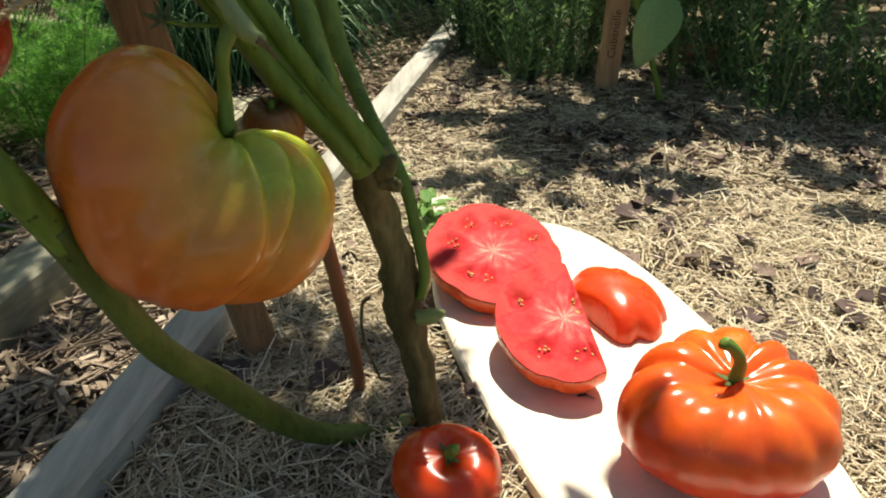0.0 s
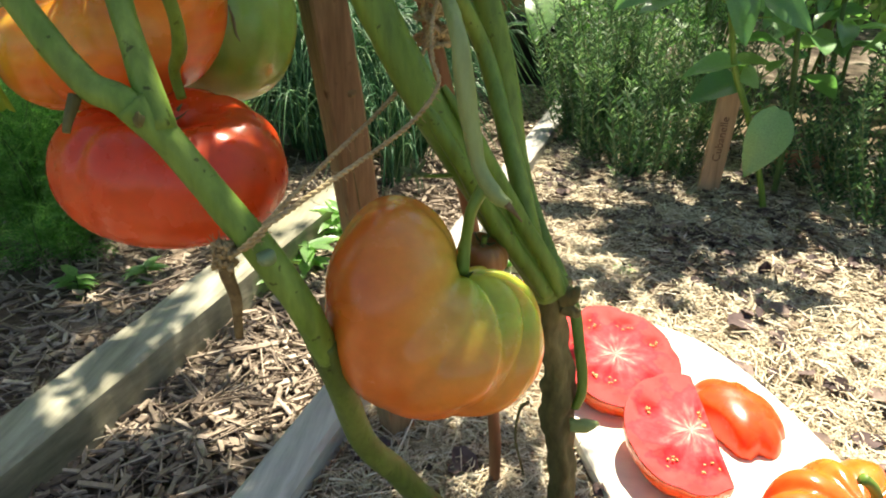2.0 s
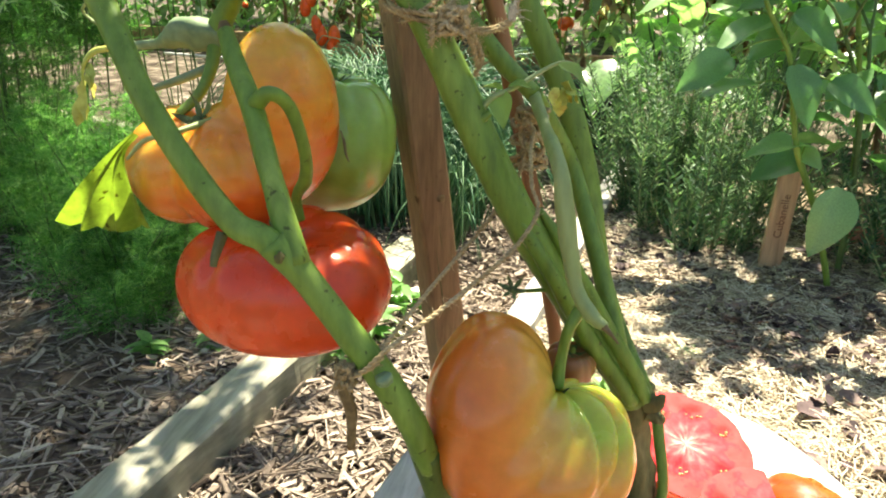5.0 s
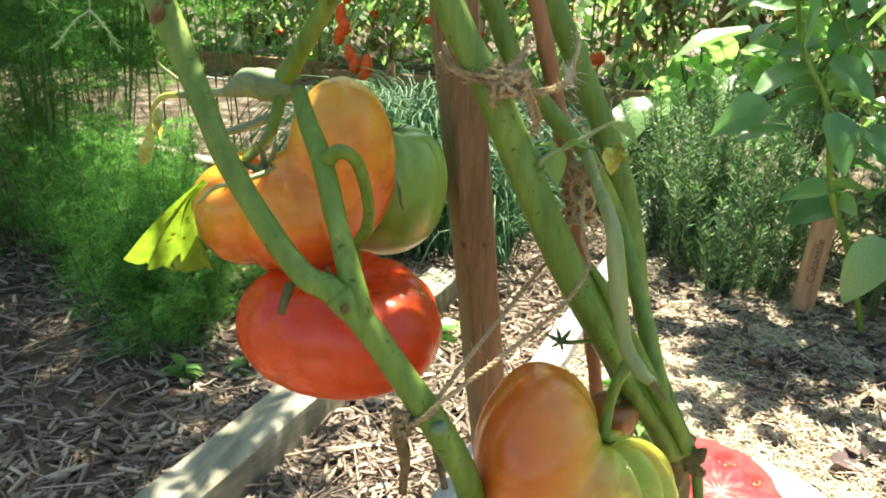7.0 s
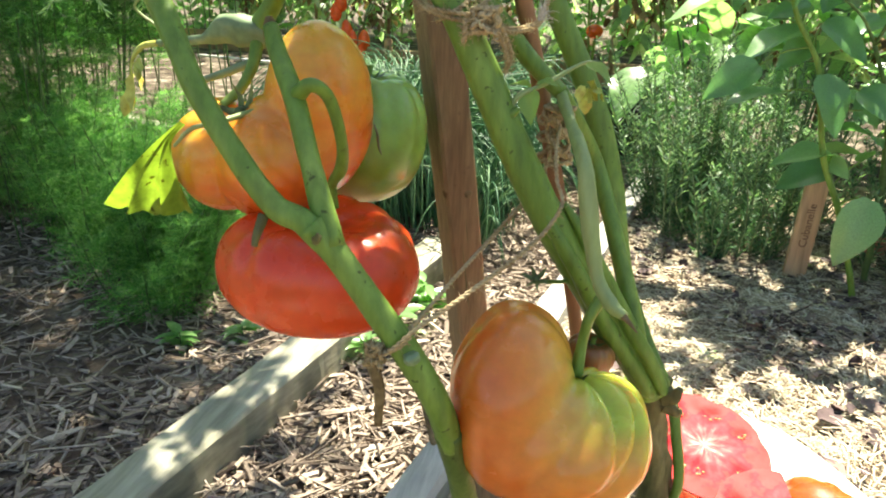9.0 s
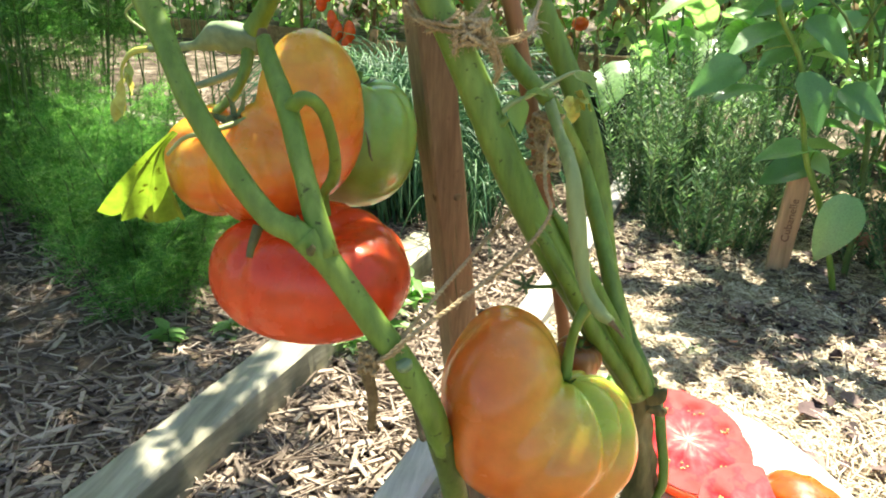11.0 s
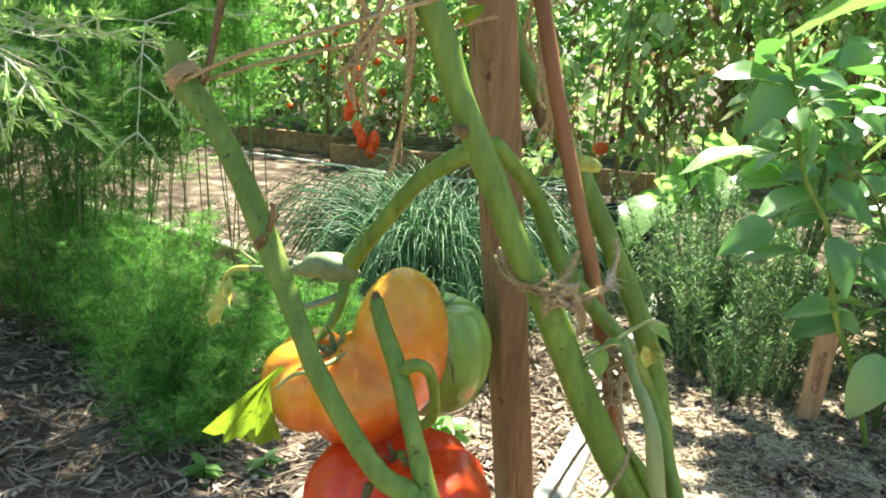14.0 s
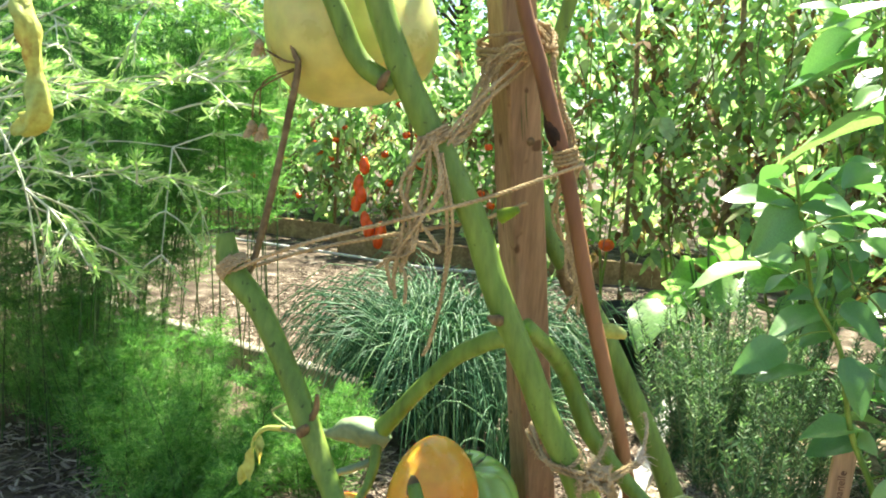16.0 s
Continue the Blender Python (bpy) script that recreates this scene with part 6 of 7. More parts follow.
trained_pepper([(0.6, 1.71, -0.02), (0.585, 1.7, 0.18), (0.562, 1.7, 0.345), (0.539, 1.7, 0.45), (0.515, 1.7, 0.566), (0.489, 1.7, 0.68), (0.468, 1.7, 0.793), (0.452, 1.7, 0.905), (0.434, 1.7, 1.015), (0.426, 1.7, 1.123), (0.416, 1.7, 1.241)],
               [((0.411, 1.7, 1.02), (0.223, 1.66, 0.959)), ((0.447, 1.7, 0.886), (0.204, 1.66, 0.817)), ((0.364, 1.7, 1.076), (0.262, 1.66, 0.978)), ((0.426, 1.7, 1.137), (0.283, 1.66, 1.088)),
                ((0.431, 1.7, 1.099), (0.311, 1.66, 1.045)), ((0.44, 1.7, 0.794), (0.356, 1.66, 0.772)), ((0.438, 1.7, 0.96), (0.371, 1.66, 0.909)), ((0.477, 1.7, 0.775), (0.357, 1.66, 0.76)),
                ((0.348, 1.7, 1.11), (0.24, 1.66, 1.161)), ((0.468, 1.7, 0.704), (0.389, 1.66, 0.686)), ((0.449, 1.7, 1.033), (0.35, 1.66, 1.008)), ((0.468, 1.7, 0.843), (0.474, 1.66, 0.904)),
                ((0.454, 1.7, 1.076), (0.505, 1.66, 1.0)), ((0.478, 1.7, 0.628), (0.4, 1.66, 0.6)), ((0.473, 1.7, 0.93), (0.521, 1.66, 0.882)), ((0.431, 1.7, 1.171), (0.347, 1.66, 1.208))],
               4, "tall pepper plant with long pale sunlit leaves", (0.0, -0.1, 1.0), 16)
pepper_plant((0.93, 2.30, -0.02), 1.5, 60, 35, "tall pepper plant with long pale leaves in full sun", (-0.02, 0.0), (0.11, 0.17))
pepper_plant((0.50, 1.42, 0.0), 0.72, 24, 8, "bushy pepper plant with broad glossy green leaves", (-0.03, -0.02), (0.08, 0.125))
pepper_plant((0.98, 1.72, 0.0), 1.0, 45, 29, "tall pepper plant reaching above the herbs", (-0.04, -0.05), (0.075, 0.12))
pepper_plant((0.78, 1.50, 0.0), 0.85, 40, 14, "pepper plant with broad green leaves at the back of the bed", (-0.05, 0.0), (0.07, 0.11))
pepper_plant((0.66, 1.72, -0.02), 0.80, 28, 33, "pepper plant with broad leaves behind the rosemary", (0, 0), (0.08, 0.12))
pepper_plant((0.72, 2.05, -0.02), 0.8, 70, 19, "pepper plant with dark leaves behind the herbs", (0, 0), (0.07, 0.11))

# wooden name sign
foot, head = Vector((0.366, 1.425, -0.03)), Vector((0.382, 1.437, 0.228))
k = Kit()
up = (head - foot).normalized()
sx = Vector((0.985, 0.17, 0))
sx = (sx - up * sx.dot(up)).normalized()
sy = up.cross(sx)
n = 14
for i in range(n + 1):
    p = foot.lerp(head, i / n)
    for u, v in [(-0.0225, -0.004), (-0.021, -0.005), (0.021, -0.005), (0.0225, -0.004), (0.0225, 0.004), (-0.0225, 0.004)]:
        w = 1 + 0.03 * noise.noise((p.z * 30, u * 50, v * 50))
        k.v.append(p + sx * (u * w) + sy * v)
k.f = [(i * 6 + s, i * 6 + (s + 1) % 6, (i + 1) * 6 + (s + 1) % 6, (i + 1) * 6 + s) for i in range(n) for s in range(6)]
k.f += [tuple(range(6))[::-1], tuple(n * 6 + s for s in range(6))]
sign = tagged(part("plant_sign", k.mesh("plant_sign", False), SIGNWOOD), "tan wooden plant sign with handwritten variety name, stuck in the bed", "plant sign")
txt = bpy.data.curves.new("lettering", "FONT")
txt.body, txt.size, txt.extrude, txt.align_x, txt.align_y = "Cubanelle", 0.023, 0.0003, "CENTER", "CENTER"
tmp = new("lettering", txt)
me = bpy.data.meshes.new_from_object(tmp.evaluated_get(bpy.context.evaluated_depsgraph_get()))
bpy.data.objects.remove(tmp)
me.materials.append(INK)
face = foot.lerp(head, 0.60) - sy * -0.0
nrm = sy if sy.y < 0 else -sy
rot = Matrix((up, nrm.cross(up), nrm)).transposed().to_4x4()
part("lettering", me, None, sign, "dark brown handwriting", Matrix.Translation(face + nrm * 0.0058) @ rot)

# small clay block half buried by the pepper
k = Kit()
bm = bmesh.new()
bmesh.ops.create_cube(bm, size=1.0)
bmesh.ops.scale(bm, vec=(0.11, 0.05, 0.045), verts=bm.verts)
bmesh.ops.bevel(bm, geom=bm.edges[:], offset=0.004, segments=2, affect="EDGES")
tagged(part("brick", bm, BLOCK, None, "", pose(0.60, 1.62, 0.025, 0, 0, 8)), "orange clay brick lying in the bed", "brick")


# ---- herbs with needles ----
def needle_shrub(base, shoots, height, spread, seed, label, needle=0.052, name="rosemary_bush", mat=NEEDLE, density=150, lean=0.45, wide=0.0027):
    rng = random.Random(seed)
    ob = thing(name, base, label, "herb bush", "herb bushes")
    for _ in range(shoots):
        k = Kit()
        a, r = rng.uniform(0, 6.28), spread * math.sqrt(rng.random())
        p = Vector((r * math.cos(a), r * math.sin(a), -0.01))
        h = height * rng.uniform(0.5, 1.05)
        q = p + Vector((math.cos(a) * lean * h * rng.random(), math.sin(a) * lean * h * rng.random(), h))
        mid = p.lerp(q, 0.5) + Vector((rng.gauss(0, 0.02), rng.gauss(0, 0.02), 0))
        line = smooth_line([p, mid, q], 6)
        tube(k, line, [0.0022, 0.0016, 0.0009], 5, cap=False)
        n = int(h * density)
        for i in range(n):
            u = 0.10 + 0.90 * i / n
            f = u * (len(line) - 1)
            c = line[int(f)].lerp(line[min(int(f) + 1, len(line) - 1)], f - int(f))
            g = i * 2.4 + rng.gauss(0, 0.3)
            d = Vector((math.cos(g), math.sin(g), rng.uniform(0.2, 1.1))).normalized()
            w = d.cross(Vector((rng.gauss(0, 1), rng.gauss(0, 1), 1))).normalized() * wide
            l = needle * rng.uniform(0.55, 1.1) * (1 - 0.4 * u)
            k.add([c, c + d * l * 0.45 + w, c + d * l + Vector((0, 0, 0.12 * l)), c + d * l * 0.45 - w], [(0, 1, 2, 3)], 1)
        part("shoot", k, (SHOOT, mat), ob)
    return ob


ROS = dict(needle=0.034, density=330, wide=0.0016)
needle_shrub((0.20, 1.68, 0.0), 58, 0.42, 0.13, 41, "rosemary bush with upright needle-leaved shoots", **ROS)
needle_shrub((0.27, 1.56, 0.0), 34, 0.27, 0.10, 42, "low rosemary shoots at the front of the bush", **ROS)
needle_shrub((0.16, 1.86, 0.0), 46, 0.44, 0.09, 43, "rosemary bush beside the timber edge", **ROS)
needle_shrub((0.36, 1.84, 0.0), 60, 0.46, 0.16, 44, "rosemary bush with pale sunlit tips", **ROS)
needle_shrub((0.20, 1.46, 0.0), 5, 0.24, 0.03, 48, "young rosemary shoots standing in the sun", 0.048, "rosemary_bush", NEEDLE, 150, 0.5, 0.0026)
needle_shrub((0.74, 1.36, 0.0), 60, 0.30, 0.17, 45, "bright green savory bush with fine small leaves", 0.024, "savory_bush", NEEDLE, 300, 0.6)
needle_shrub((0.92, 1.22, 0.0), 46, 0.28, 0.16, 46, "bright green savory bush with fine small leaves", 0.024, "savory_bush", NEEDLE, 300, 0.6)
needle_shrub((0.63, 1.56, 0.0), 38, 0.32, 0.13, 47, "bright green savory bush under the pepper plants", 0.024, "savory_bush", NEEDLE, 300, 0.5)


# ---- feathery ferns in the neighbouring bed ----
def plume(k, p, tip, rng, branch, thread, tiers=9, r=0.0022, dense=12, wide=0.0011, start=0.22):
    """A feathery frond: a stem with whorls of branches, each set with fine threads."""
    p, tip = Vector(p), Vector(tip)
    mid = p.lerp(tip, 0.55) + Vector((rng.gauss(0, 0.02), rng.gauss(0, 0.02), 0.015))
    line = smooth_line([p, mid, tip], 7)
    tube(k, line, [r, r * 0.8, r * 0.35], 5, cap=False)
    for i in range(tiers):
        u = start + (1 - start) * i / tiers
        c = line[int(u * (len(line) - 1))]
        for _ in range(4):
            d = Vector((rng.gauss(0, 1), rng.gauss(0, 1), rng.uniform(-0.2, 0.9))).normalized()
            l = branch * (1.15 - 0.6 * u) * rng.uniform(0.6, 1.1)
            e = c + d * l
            across = d.cross(Vector((0.3, 0.2, 1))).normalized() * 0.0006
            k.add([c - across, c + across, e], [(0, 1, 2)], 1)
            for q in range(dense):
                s = c.lerp(e, 0.15 + 0.85 * q / dense)
                g = (d * 0.7 + Vector((rng.gauss(0, 0.7), rng.gauss(0, 0.7), rng.gauss(0.1, 0.6)))).normalized()
                t = thread * rng.uniform(0.5, 1.1) * (1.1 - 0.6 * q / dense)
                w = g.cross(Vector((rng.gauss(0, 1), rng.gauss(0, 1), rng.gauss(0, 1)))).normalized() * wide
                m = s + g * t * 0.5
                k.add([s - w * 0.6, s + w * 0.6, m + w, s + g * t, m - w], [(0, 1, 2, 3, 4)], 1)


def fern(base, fronds, height, spread, seed, label, branch=0.11, thread=0.032, name="dill_plant", mat=FERN, tiers=11, dense=18, low=0.5, r=0.0018, wide=0.0009, start=0.15):
    rng = random.Random(seed)
    ob = thing(name, base, label, "feathery herb", "feathery herbs")
    for _ in range(fronds):
        a, q = rng.uniform(0, 6.28), spread * math.sqrt(rng.random())
        h = height * rng.uniform(low, 1.05)
        p = Vector((0.5 * q * math.cos(a), 0.5 * q * math.sin(a), -0.01))
        k = Kit()
        plume(k, p, (q * math.cos(a) * 1.2, q * math.sin(a) * 1.2, h), rng, branch, thread, tiers, r, dense, wide, start)
        part("frond", k, (FERNSTEM, mat), ob)
    return ob


LOW = dict(branch=0.10, thread=0.030, dense=24, wide=0.0006)
fern((-0.96, 1.26, -0.11), 30, 0.40, 0.17, 51, "low feathery dill plant in the shaded bed", **LOW)
fern((-1.14, 1.34, -0.11), 30, 0.46, 0.18, 52, "low feathery dill plant in the shaded bed", **LOW)
fern((-0.80, 1.50, -0.11), 22, 0.32, 0.15, 53, "low feathery dill plant beside the timber edge", **LOW)
fern((-1.34, 1.50, -0.11), 28, 0.56, 0.2, 54, "feathery dill plant in the shaded bed", **LOW)
fern((-1.60, 1.62, -0.11), 24, 0.60, 0.2, 60, "feathery dill plant in the shaded bed", **LOW)
fern((-1.82, 1.72, -0.11), 26, 0.62, 0.22, 67, "feathery dill plant in the shaded bed", **LOW)
fern((-0.93, 1.13, -0.11), 10, 0.26, 0.12, 66, "small feathery dill plant at the front of the bed", **LOW)
TALL = dict(branch=0.18, thread=0.040, name="fennel_plant", tiers=24, r=0.0024, wide=0.0009, start=0.36, dense=22, low=0.7)
fern((-1.60, 2.02, -0.11), 10, 1.35, 0.20, 55, "tall feathery fennel with dark green stems", **TALL)
fern((-1.60, 1.80, -0.11), 14, 1.45, 0.25, 56, "tall feathery fennel with dark green stems", mat=SHADEFERN, **TALL)
fern((-1.72, 1.45, -0.11), 11, 1.4, 0.25, 57, "tall feathery fennel with dark green stems", mat=SHADEFERN, **TALL)
fern((-1.45, 1.42, -0.11), 9, 1.5, 0.20, 62, "tall feathery fennel with dark green stems", mat=SHADEFERN, **TALL)
fern((-1.34, 2.0, -0.11), 5, 1.55, 0.16, 65, "tall fennel with dense feathery tops", **{**TALL, "start": 0.52})
fern((-1.12, 2.03, -0.11), 4, 1.5, 0.13, 63, "tall fennel on bare stems", **{**TALL, "start": 0.55})
fern((-1.85, 1.3, -0.11), 14, 1.5, 0.22, 64, "tall feathery fennel with dark green stems", mat=SHADEFERN, **TALL)
fern((-1.25, 2.10, -0.11), 4, 1.45, 0.16, 58, "tall airy fennel catching the sun", **{**TALL, "start": 0.55})
fern((-1.95, 2.15, -0.11), 16, 1.5, 0.3, 61, "tall airy fennel catching the sun", **TALL)
fern((-2.3, 2.3, -0.11), 18, 1.5, 0.32, 59, "tall feathery fennel at the back of the bed", **TALL)


def frond(base, line, seed, label, reach=1.0):
    """One arching asparagus frond: thin branches in whorls, coloured pale as in sun, their ends set with soft flat
    needles pointing forwards.
    """
    rng = random.Random(seed)
    ob = thing("asparagus_frond", base, label, "asparagus frond", "asparagus fronds")
    wood, leaf = Kit(), Kit()
    pts = smooth_line(rel(line, base), 8)
    low = int(len(pts) * 0.5)
    stalk = Kit()
    tube(stalk, pts[: low + 1], [0.003, 0.0026, 0.0022], 6)
    tube(wood, pts[low:], [0.0022, 0.0015, 0.0008], 6)

    def spray(p, d, l, depth):
        e = p + d * l + Vector((0, 0, -0.16 * l))
        br = smooth_line([p, p.lerp(e, 0.5) + Vector((rng.gauss(0, 0.03) * l, 0, 0.10 * l)), e], 7)
        tube(wood, br, [0.0017, 0.0013, 0.0006], 4, cap=False)
        for i, c in enumerate(br):
            if i < (2 if depth else 5):
                continue
            if depth and i % 4 == 1:
                for s in (-1, 1):
                    side = (d * 0.75 + d.cross(Vector((rng.gauss(0, 0.5), rng.gauss(0, 0.5), 1))).normalized() * s * rng.uniform(0.5, 0.9)).normalized()
                    spray(c, side, l * rng.uniform(0.22, 0.42), 0)
            for _ in range(4 if not depth else 1):
                g = (d + Vector((rng.gauss(0, 0.34), rng.gauss(0, 0.34), rng.gauss(-0.05, 0.34)))).normalized()
                t = rng.uniform(0.010, 0.022)
                w = g.cross(Vector((rng.gauss(0, 1), rng.gauss(0, 1), rng.gauss(0, 1)))).normalized() * 0.0012
                leaf.add([c, c + g * t * 0.5 + w, c + g * t, c + g * t * 0.5 - w], [(0, 1, 2, 3)])

    for i in range(int(len(pts) * 0.5), len(pts), 7):
        ahead = (pts[min(i + 1, len(pts) - 1)] - pts[i - 1]).normalized()
        for _ in range(3):
            d = (ahead * 0.5 + Vector((rng.gauss(0.15, 0.8), rng.gauss(0, 0.6), rng.gauss(-0.05, 0.55)))).normalized()
            spray(pts[i], d, reach * rng.uniform(0.12, 0.22), 1)
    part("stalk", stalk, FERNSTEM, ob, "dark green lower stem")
    part("upper_stem", wood, SUNLITSTEM, ob, "thin branching upper stem, sunlight in its pale colour")
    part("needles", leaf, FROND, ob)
    return ob


for i, line in enumerate([
        [(-1.38, 0.84, -0.11), (-1.28, 0.80, 0.40), (-1.12, 0.77, 0.66), (-0.92, 0.75, 0.79), (-0.74, 0.73, 0.84), (-0.58, 0.73, 0.85)],
        [(-1.36, 0.72, -0.11), (-1.26, 0.69, 0.48), (-1.08, 0.67, 0.80), (-0.86, 0.66, 0.93), (-0.68, 0.65, 0.96)],
        [(-1.30, 0.62, -0.11), (-1.22, 0.61, 0.42), (-1.05, 0.60, 0.73), (-0.88, 0.585, 0.82), (-0.79, 0.58, 0.74), (-0.76, 0.58, 0.60)],
        [(-1.42, 0.92, -0.11), (-1.34, 0.89, 0.52), (-1.18, 0.87, 0.82), (-0.95, 0.85, 0.96), (-0.68, 0.83, 1.00)],
        [(-1.62, 1.18, -0.11), (-1.52, 1.16, 0.45), (-1.36, 1.14, 0.66), (-1.12, 1.11, 0.75), (-0.86, 1.08, 0.75)],
        [(-1.40, 0.78, -0.11), (-1.30, 0.75, 0.36), (-1.14, 0.73, 0.62), (-0.94, 0.71, 0.72), (-0.78, 0.70, 0.71)]]):
    frond(line[0], line, 61 + i, "asparagus frond arching over the bed, sunlight in its pale colour")


# ---- chives ----
def chive_clump(base, count, length, seed, label):
    rng = random.Random(seed)
    ob = thing("chive_clump", base, label, "chives", "chive clumps")
    tufts = 14
    for j in range(tufts):
        k = Kit()
        ta, tq = rng.uniform(0, 6.28), 0.17 * math.sqrt(rng.random())
        for _ in range(count // tufts):
            a, q = rng.uniform(0, 6.28), 0.03 * math.sqrt(rng.random())
            p = Vector((tq * math.cos(ta) + q * math.cos(a), tq * math.sin(ta) + q * math.sin(a), -0.01))
            l = length * rng.uniform(0.5, 1.1)
            b = ta + rng.gauss(0, 1.0)
            out = Vector((math.cos(b), math.sin(b), 0)) * rng.uniform(0.15, 0.95)
            pts = smooth_line([p, p + (out * 0.25 + Vector((0, 0, 0.55))) * l, p + (out * 0.75 + Vector((0, 0, 0.75))) * l, p + (out * 1.15 + Vector((0, 0, 0.60 - 0.3 * out.length))) * l], 3)
            tube(k, pts, [0.0024, 0.0023, 0.0018, 0.0006], 4, cap=False)
        part("tuft", k, CHIVE, ob)
    return ob


chive_clump((-0.60, 2.06, -0.12), 760, 0.56, 71, "dense clump of blue-green chives by the path")
chive_clump((-0.82, 2.24, -0.12), 340, 0.32, 72, "low clump of blue-green chives by the path")
chive_clump((-0.40, 2.30, -0.12), 480, 0.46, 73, "clump of blue-green chives by the path")
chive_clump((-0.64, 2.52, -0.12), 560, 0.56, 75, "clump of blue-green chives behind the others")
chive_clump((-0.43, 1.86, -0.12), 260, 0.34, 74, "loose clump of blue-green chives beside the path")


# ---- weeds along the edges ----
SPRIG = leaf_mesh("leaf", HEDGE_LEAF, 1.0, 0.42, 0.3, 0.15, 0.03, 6, 3, 1.0, 4)


def weed(base, n, size, seed, label, up=0.4):
    rng = random.Random(seed)
    ob = thing("weed", base, label, "weed", "weeds")
    k = Kit()
    tube(k, [Vector((0, 0, -0.01)), Vector((0, 0, size * 0.7))], 0.0012, 5)
    part("stem", k, FERNSTEM, ob)
    for i in range(n):
        a = i * 2.4 + rng.gauss(0, 0.3)
        part("leaf", SPRIG, None, ob, "", aim((0, 0, size * 0.7 * rng.random()), (math.cos(a), math.sin(a), up * rng.uniform(0.2, 1.5)), 0, size * rng.uniform(0.6, 1.1)))
    return ob


weed((-0.585, 0.66, PATH_Z), 12, 0.022, 81, "tiny bright green weed at the foot of the timber")
weed((-0.455, 1.10, PATH_Z), 14, 0.05, 82, "small green weed between timber and path")
weed((-0.43, 1.22, PATH_Z), 16, 0.075, 83, "leafy green weed beside the timber")
weed((-0.40, 1.36, PATH_Z), 16, 0.08, 84, "leafy green weed beside the timber")
weed((0.158, 1.02, bed_z(0.158, 1.02)), 10, 0.022, 85, "tiny green seedling in the straw")
weed((0.03, 0.86, bed_z(0.03, 0.86)), 12, 0.05, 86, "small green weed in the straw")
weed((-0.03, 0.98, bed_z(-0.03, 0.98)), 10, 0.04, 87, "small green weed in the straw")
weed((-0.80, 1.02, PATH_Z + 0.01), 14, 0.05, 88, "low green weed under the dill")
weed((-0.70, 1.08, PATH_Z + 0.01), 14, 0.045, 89, "low green weed under the dill")


# ---- tomato rows, leaves and trees at the back ----
def row_plant(base, height, width, n, seed, label, fruit=0, green=0, dry=0.25, size=0.13):
    """A tall staked tomato plant of the back rows: stakes, stems, compound leaves, withered leaves and hanging fruit."""
    rng = random.Random(seed)
    ob = thing("tomato_plant", base, label, "tomato plant", "tomato plants at the back")
    leaf, old = Kit(), Kit()
    for _ in range(3):
        wood = Kit()
        p = Vector((rng.gauss(0, 0.06), rng.gauss(0, 0.06), -0.02))
        tube(wood, smooth_line([p, p + Vector((rng.gauss(0, 0.1), rng.gauss(0, 0.08), height * 0.5)), p + Vector((rng.gauss(0, 0.22), rng.gauss(0, 0.1), height))], 6), [0.007, 0.005, 0.003], 6)
        part("stem", wood, VINE, ob)
    pole = Kit()
    foot = Vector((rng.gauss(0, 0.1), -0.05, -0.05))
    tube(pole, [foot, foot + Vector((rng.gauss(0, 0.04), 0, height * 0.6)), foot + Vector((rng.gauss(0, 0.06), 0, height * 1.02))], 0.016, 4)
    part("stake", pole, TANWOOD, ob, "tan wooden stake")
    dead = Kit()
    for _ in range(16):
        p = Vector((rng.gauss(0, 0.4) * width, rng.gauss(-0.1, 0.15), height * rng.uniform(0.35, 0.8)))
        tube(dead, smooth_line([p, p + Vector((rng.gauss(0, 0.03), rng.gauss(0, 0.03), -0.2)), p + Vector((rng.gauss(0, 0.06), rng.gauss(0, 0.05), -rng.uniform(0.3, 0.6)))], 4), [0.004, 0.003, 0.002], 4, cap=False)
    part("dry_stems", dead, DRYSTEM, ob, "brown dry hanging stalks")["kind"] = "stuff"
    for i in range(n):
        z = height * rng.uniform(0.22, 1.05)
        p = Vector((max(-0.62, min(0.62, rng.gauss(0, 0.45))) * width, rng.gauss(0, width * 0.28), z))
        a = rng.uniform(0, 6.28)
        isold = rng.random() < dry * (1.4 - z / height)
        leaflets(old if isold else leaf, p, (math.cos(a), math.sin(a), rng.uniform(-1.8, -0.2)), size * rng.uniform(0.7, 1.2) * (0.7 if isold else 1), rng, 7)
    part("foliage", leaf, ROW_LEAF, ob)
    if old.f:
        part("withered_leaves", old, DRY_LEAF, ob, "brown withered leaves")
    for kind, count, mat, r in (("fruit", fruit, FARFRUIT, 0.034), ("fruit", green, GREENFRUIT, 0.03)):
        for _ in range(count):
            bm = bmesh.new()
            bmesh.ops.create_uvsphere(bm, u_segments=14, v_segments=10, radius=r * rng.uniform(0.8, 1.2))
            for v in bm.verts:
                v.co.z *= 0.85 if v.co.z < 0 else 0.78
            for f in bm.faces:
                f.smooth = True
            part(kind, bm, mat, ob, "ripe red fruit" if mat is FARFRUIT else "unripe green fruit", Matrix.Translation((rng.gauss(0, width * 0.3), rng.uniform(-0.32, -0.1) * width, height * rng.uniform(0.2, 0.75))))
    return ob


row_plant((-0.15, 3.55, -0.12), 1.85, 0.55, 190, 91, "tall tomato plant with withered lower leaves", 1, 3, 0.5, 0.10)
row_plant((0.30, 3.45, -0.12), 1.95, 0.55, 240, 92, "tall leafy tomato plant with a few green fruit", 0, 6, 0.4, 0.10)
row_plant((0.75, 3.35, -0.12), 1.95, 0.55, 260, 99, "tall tomato plant with drooping grey-green leaves", 0, 4, 0.5, 0.10)
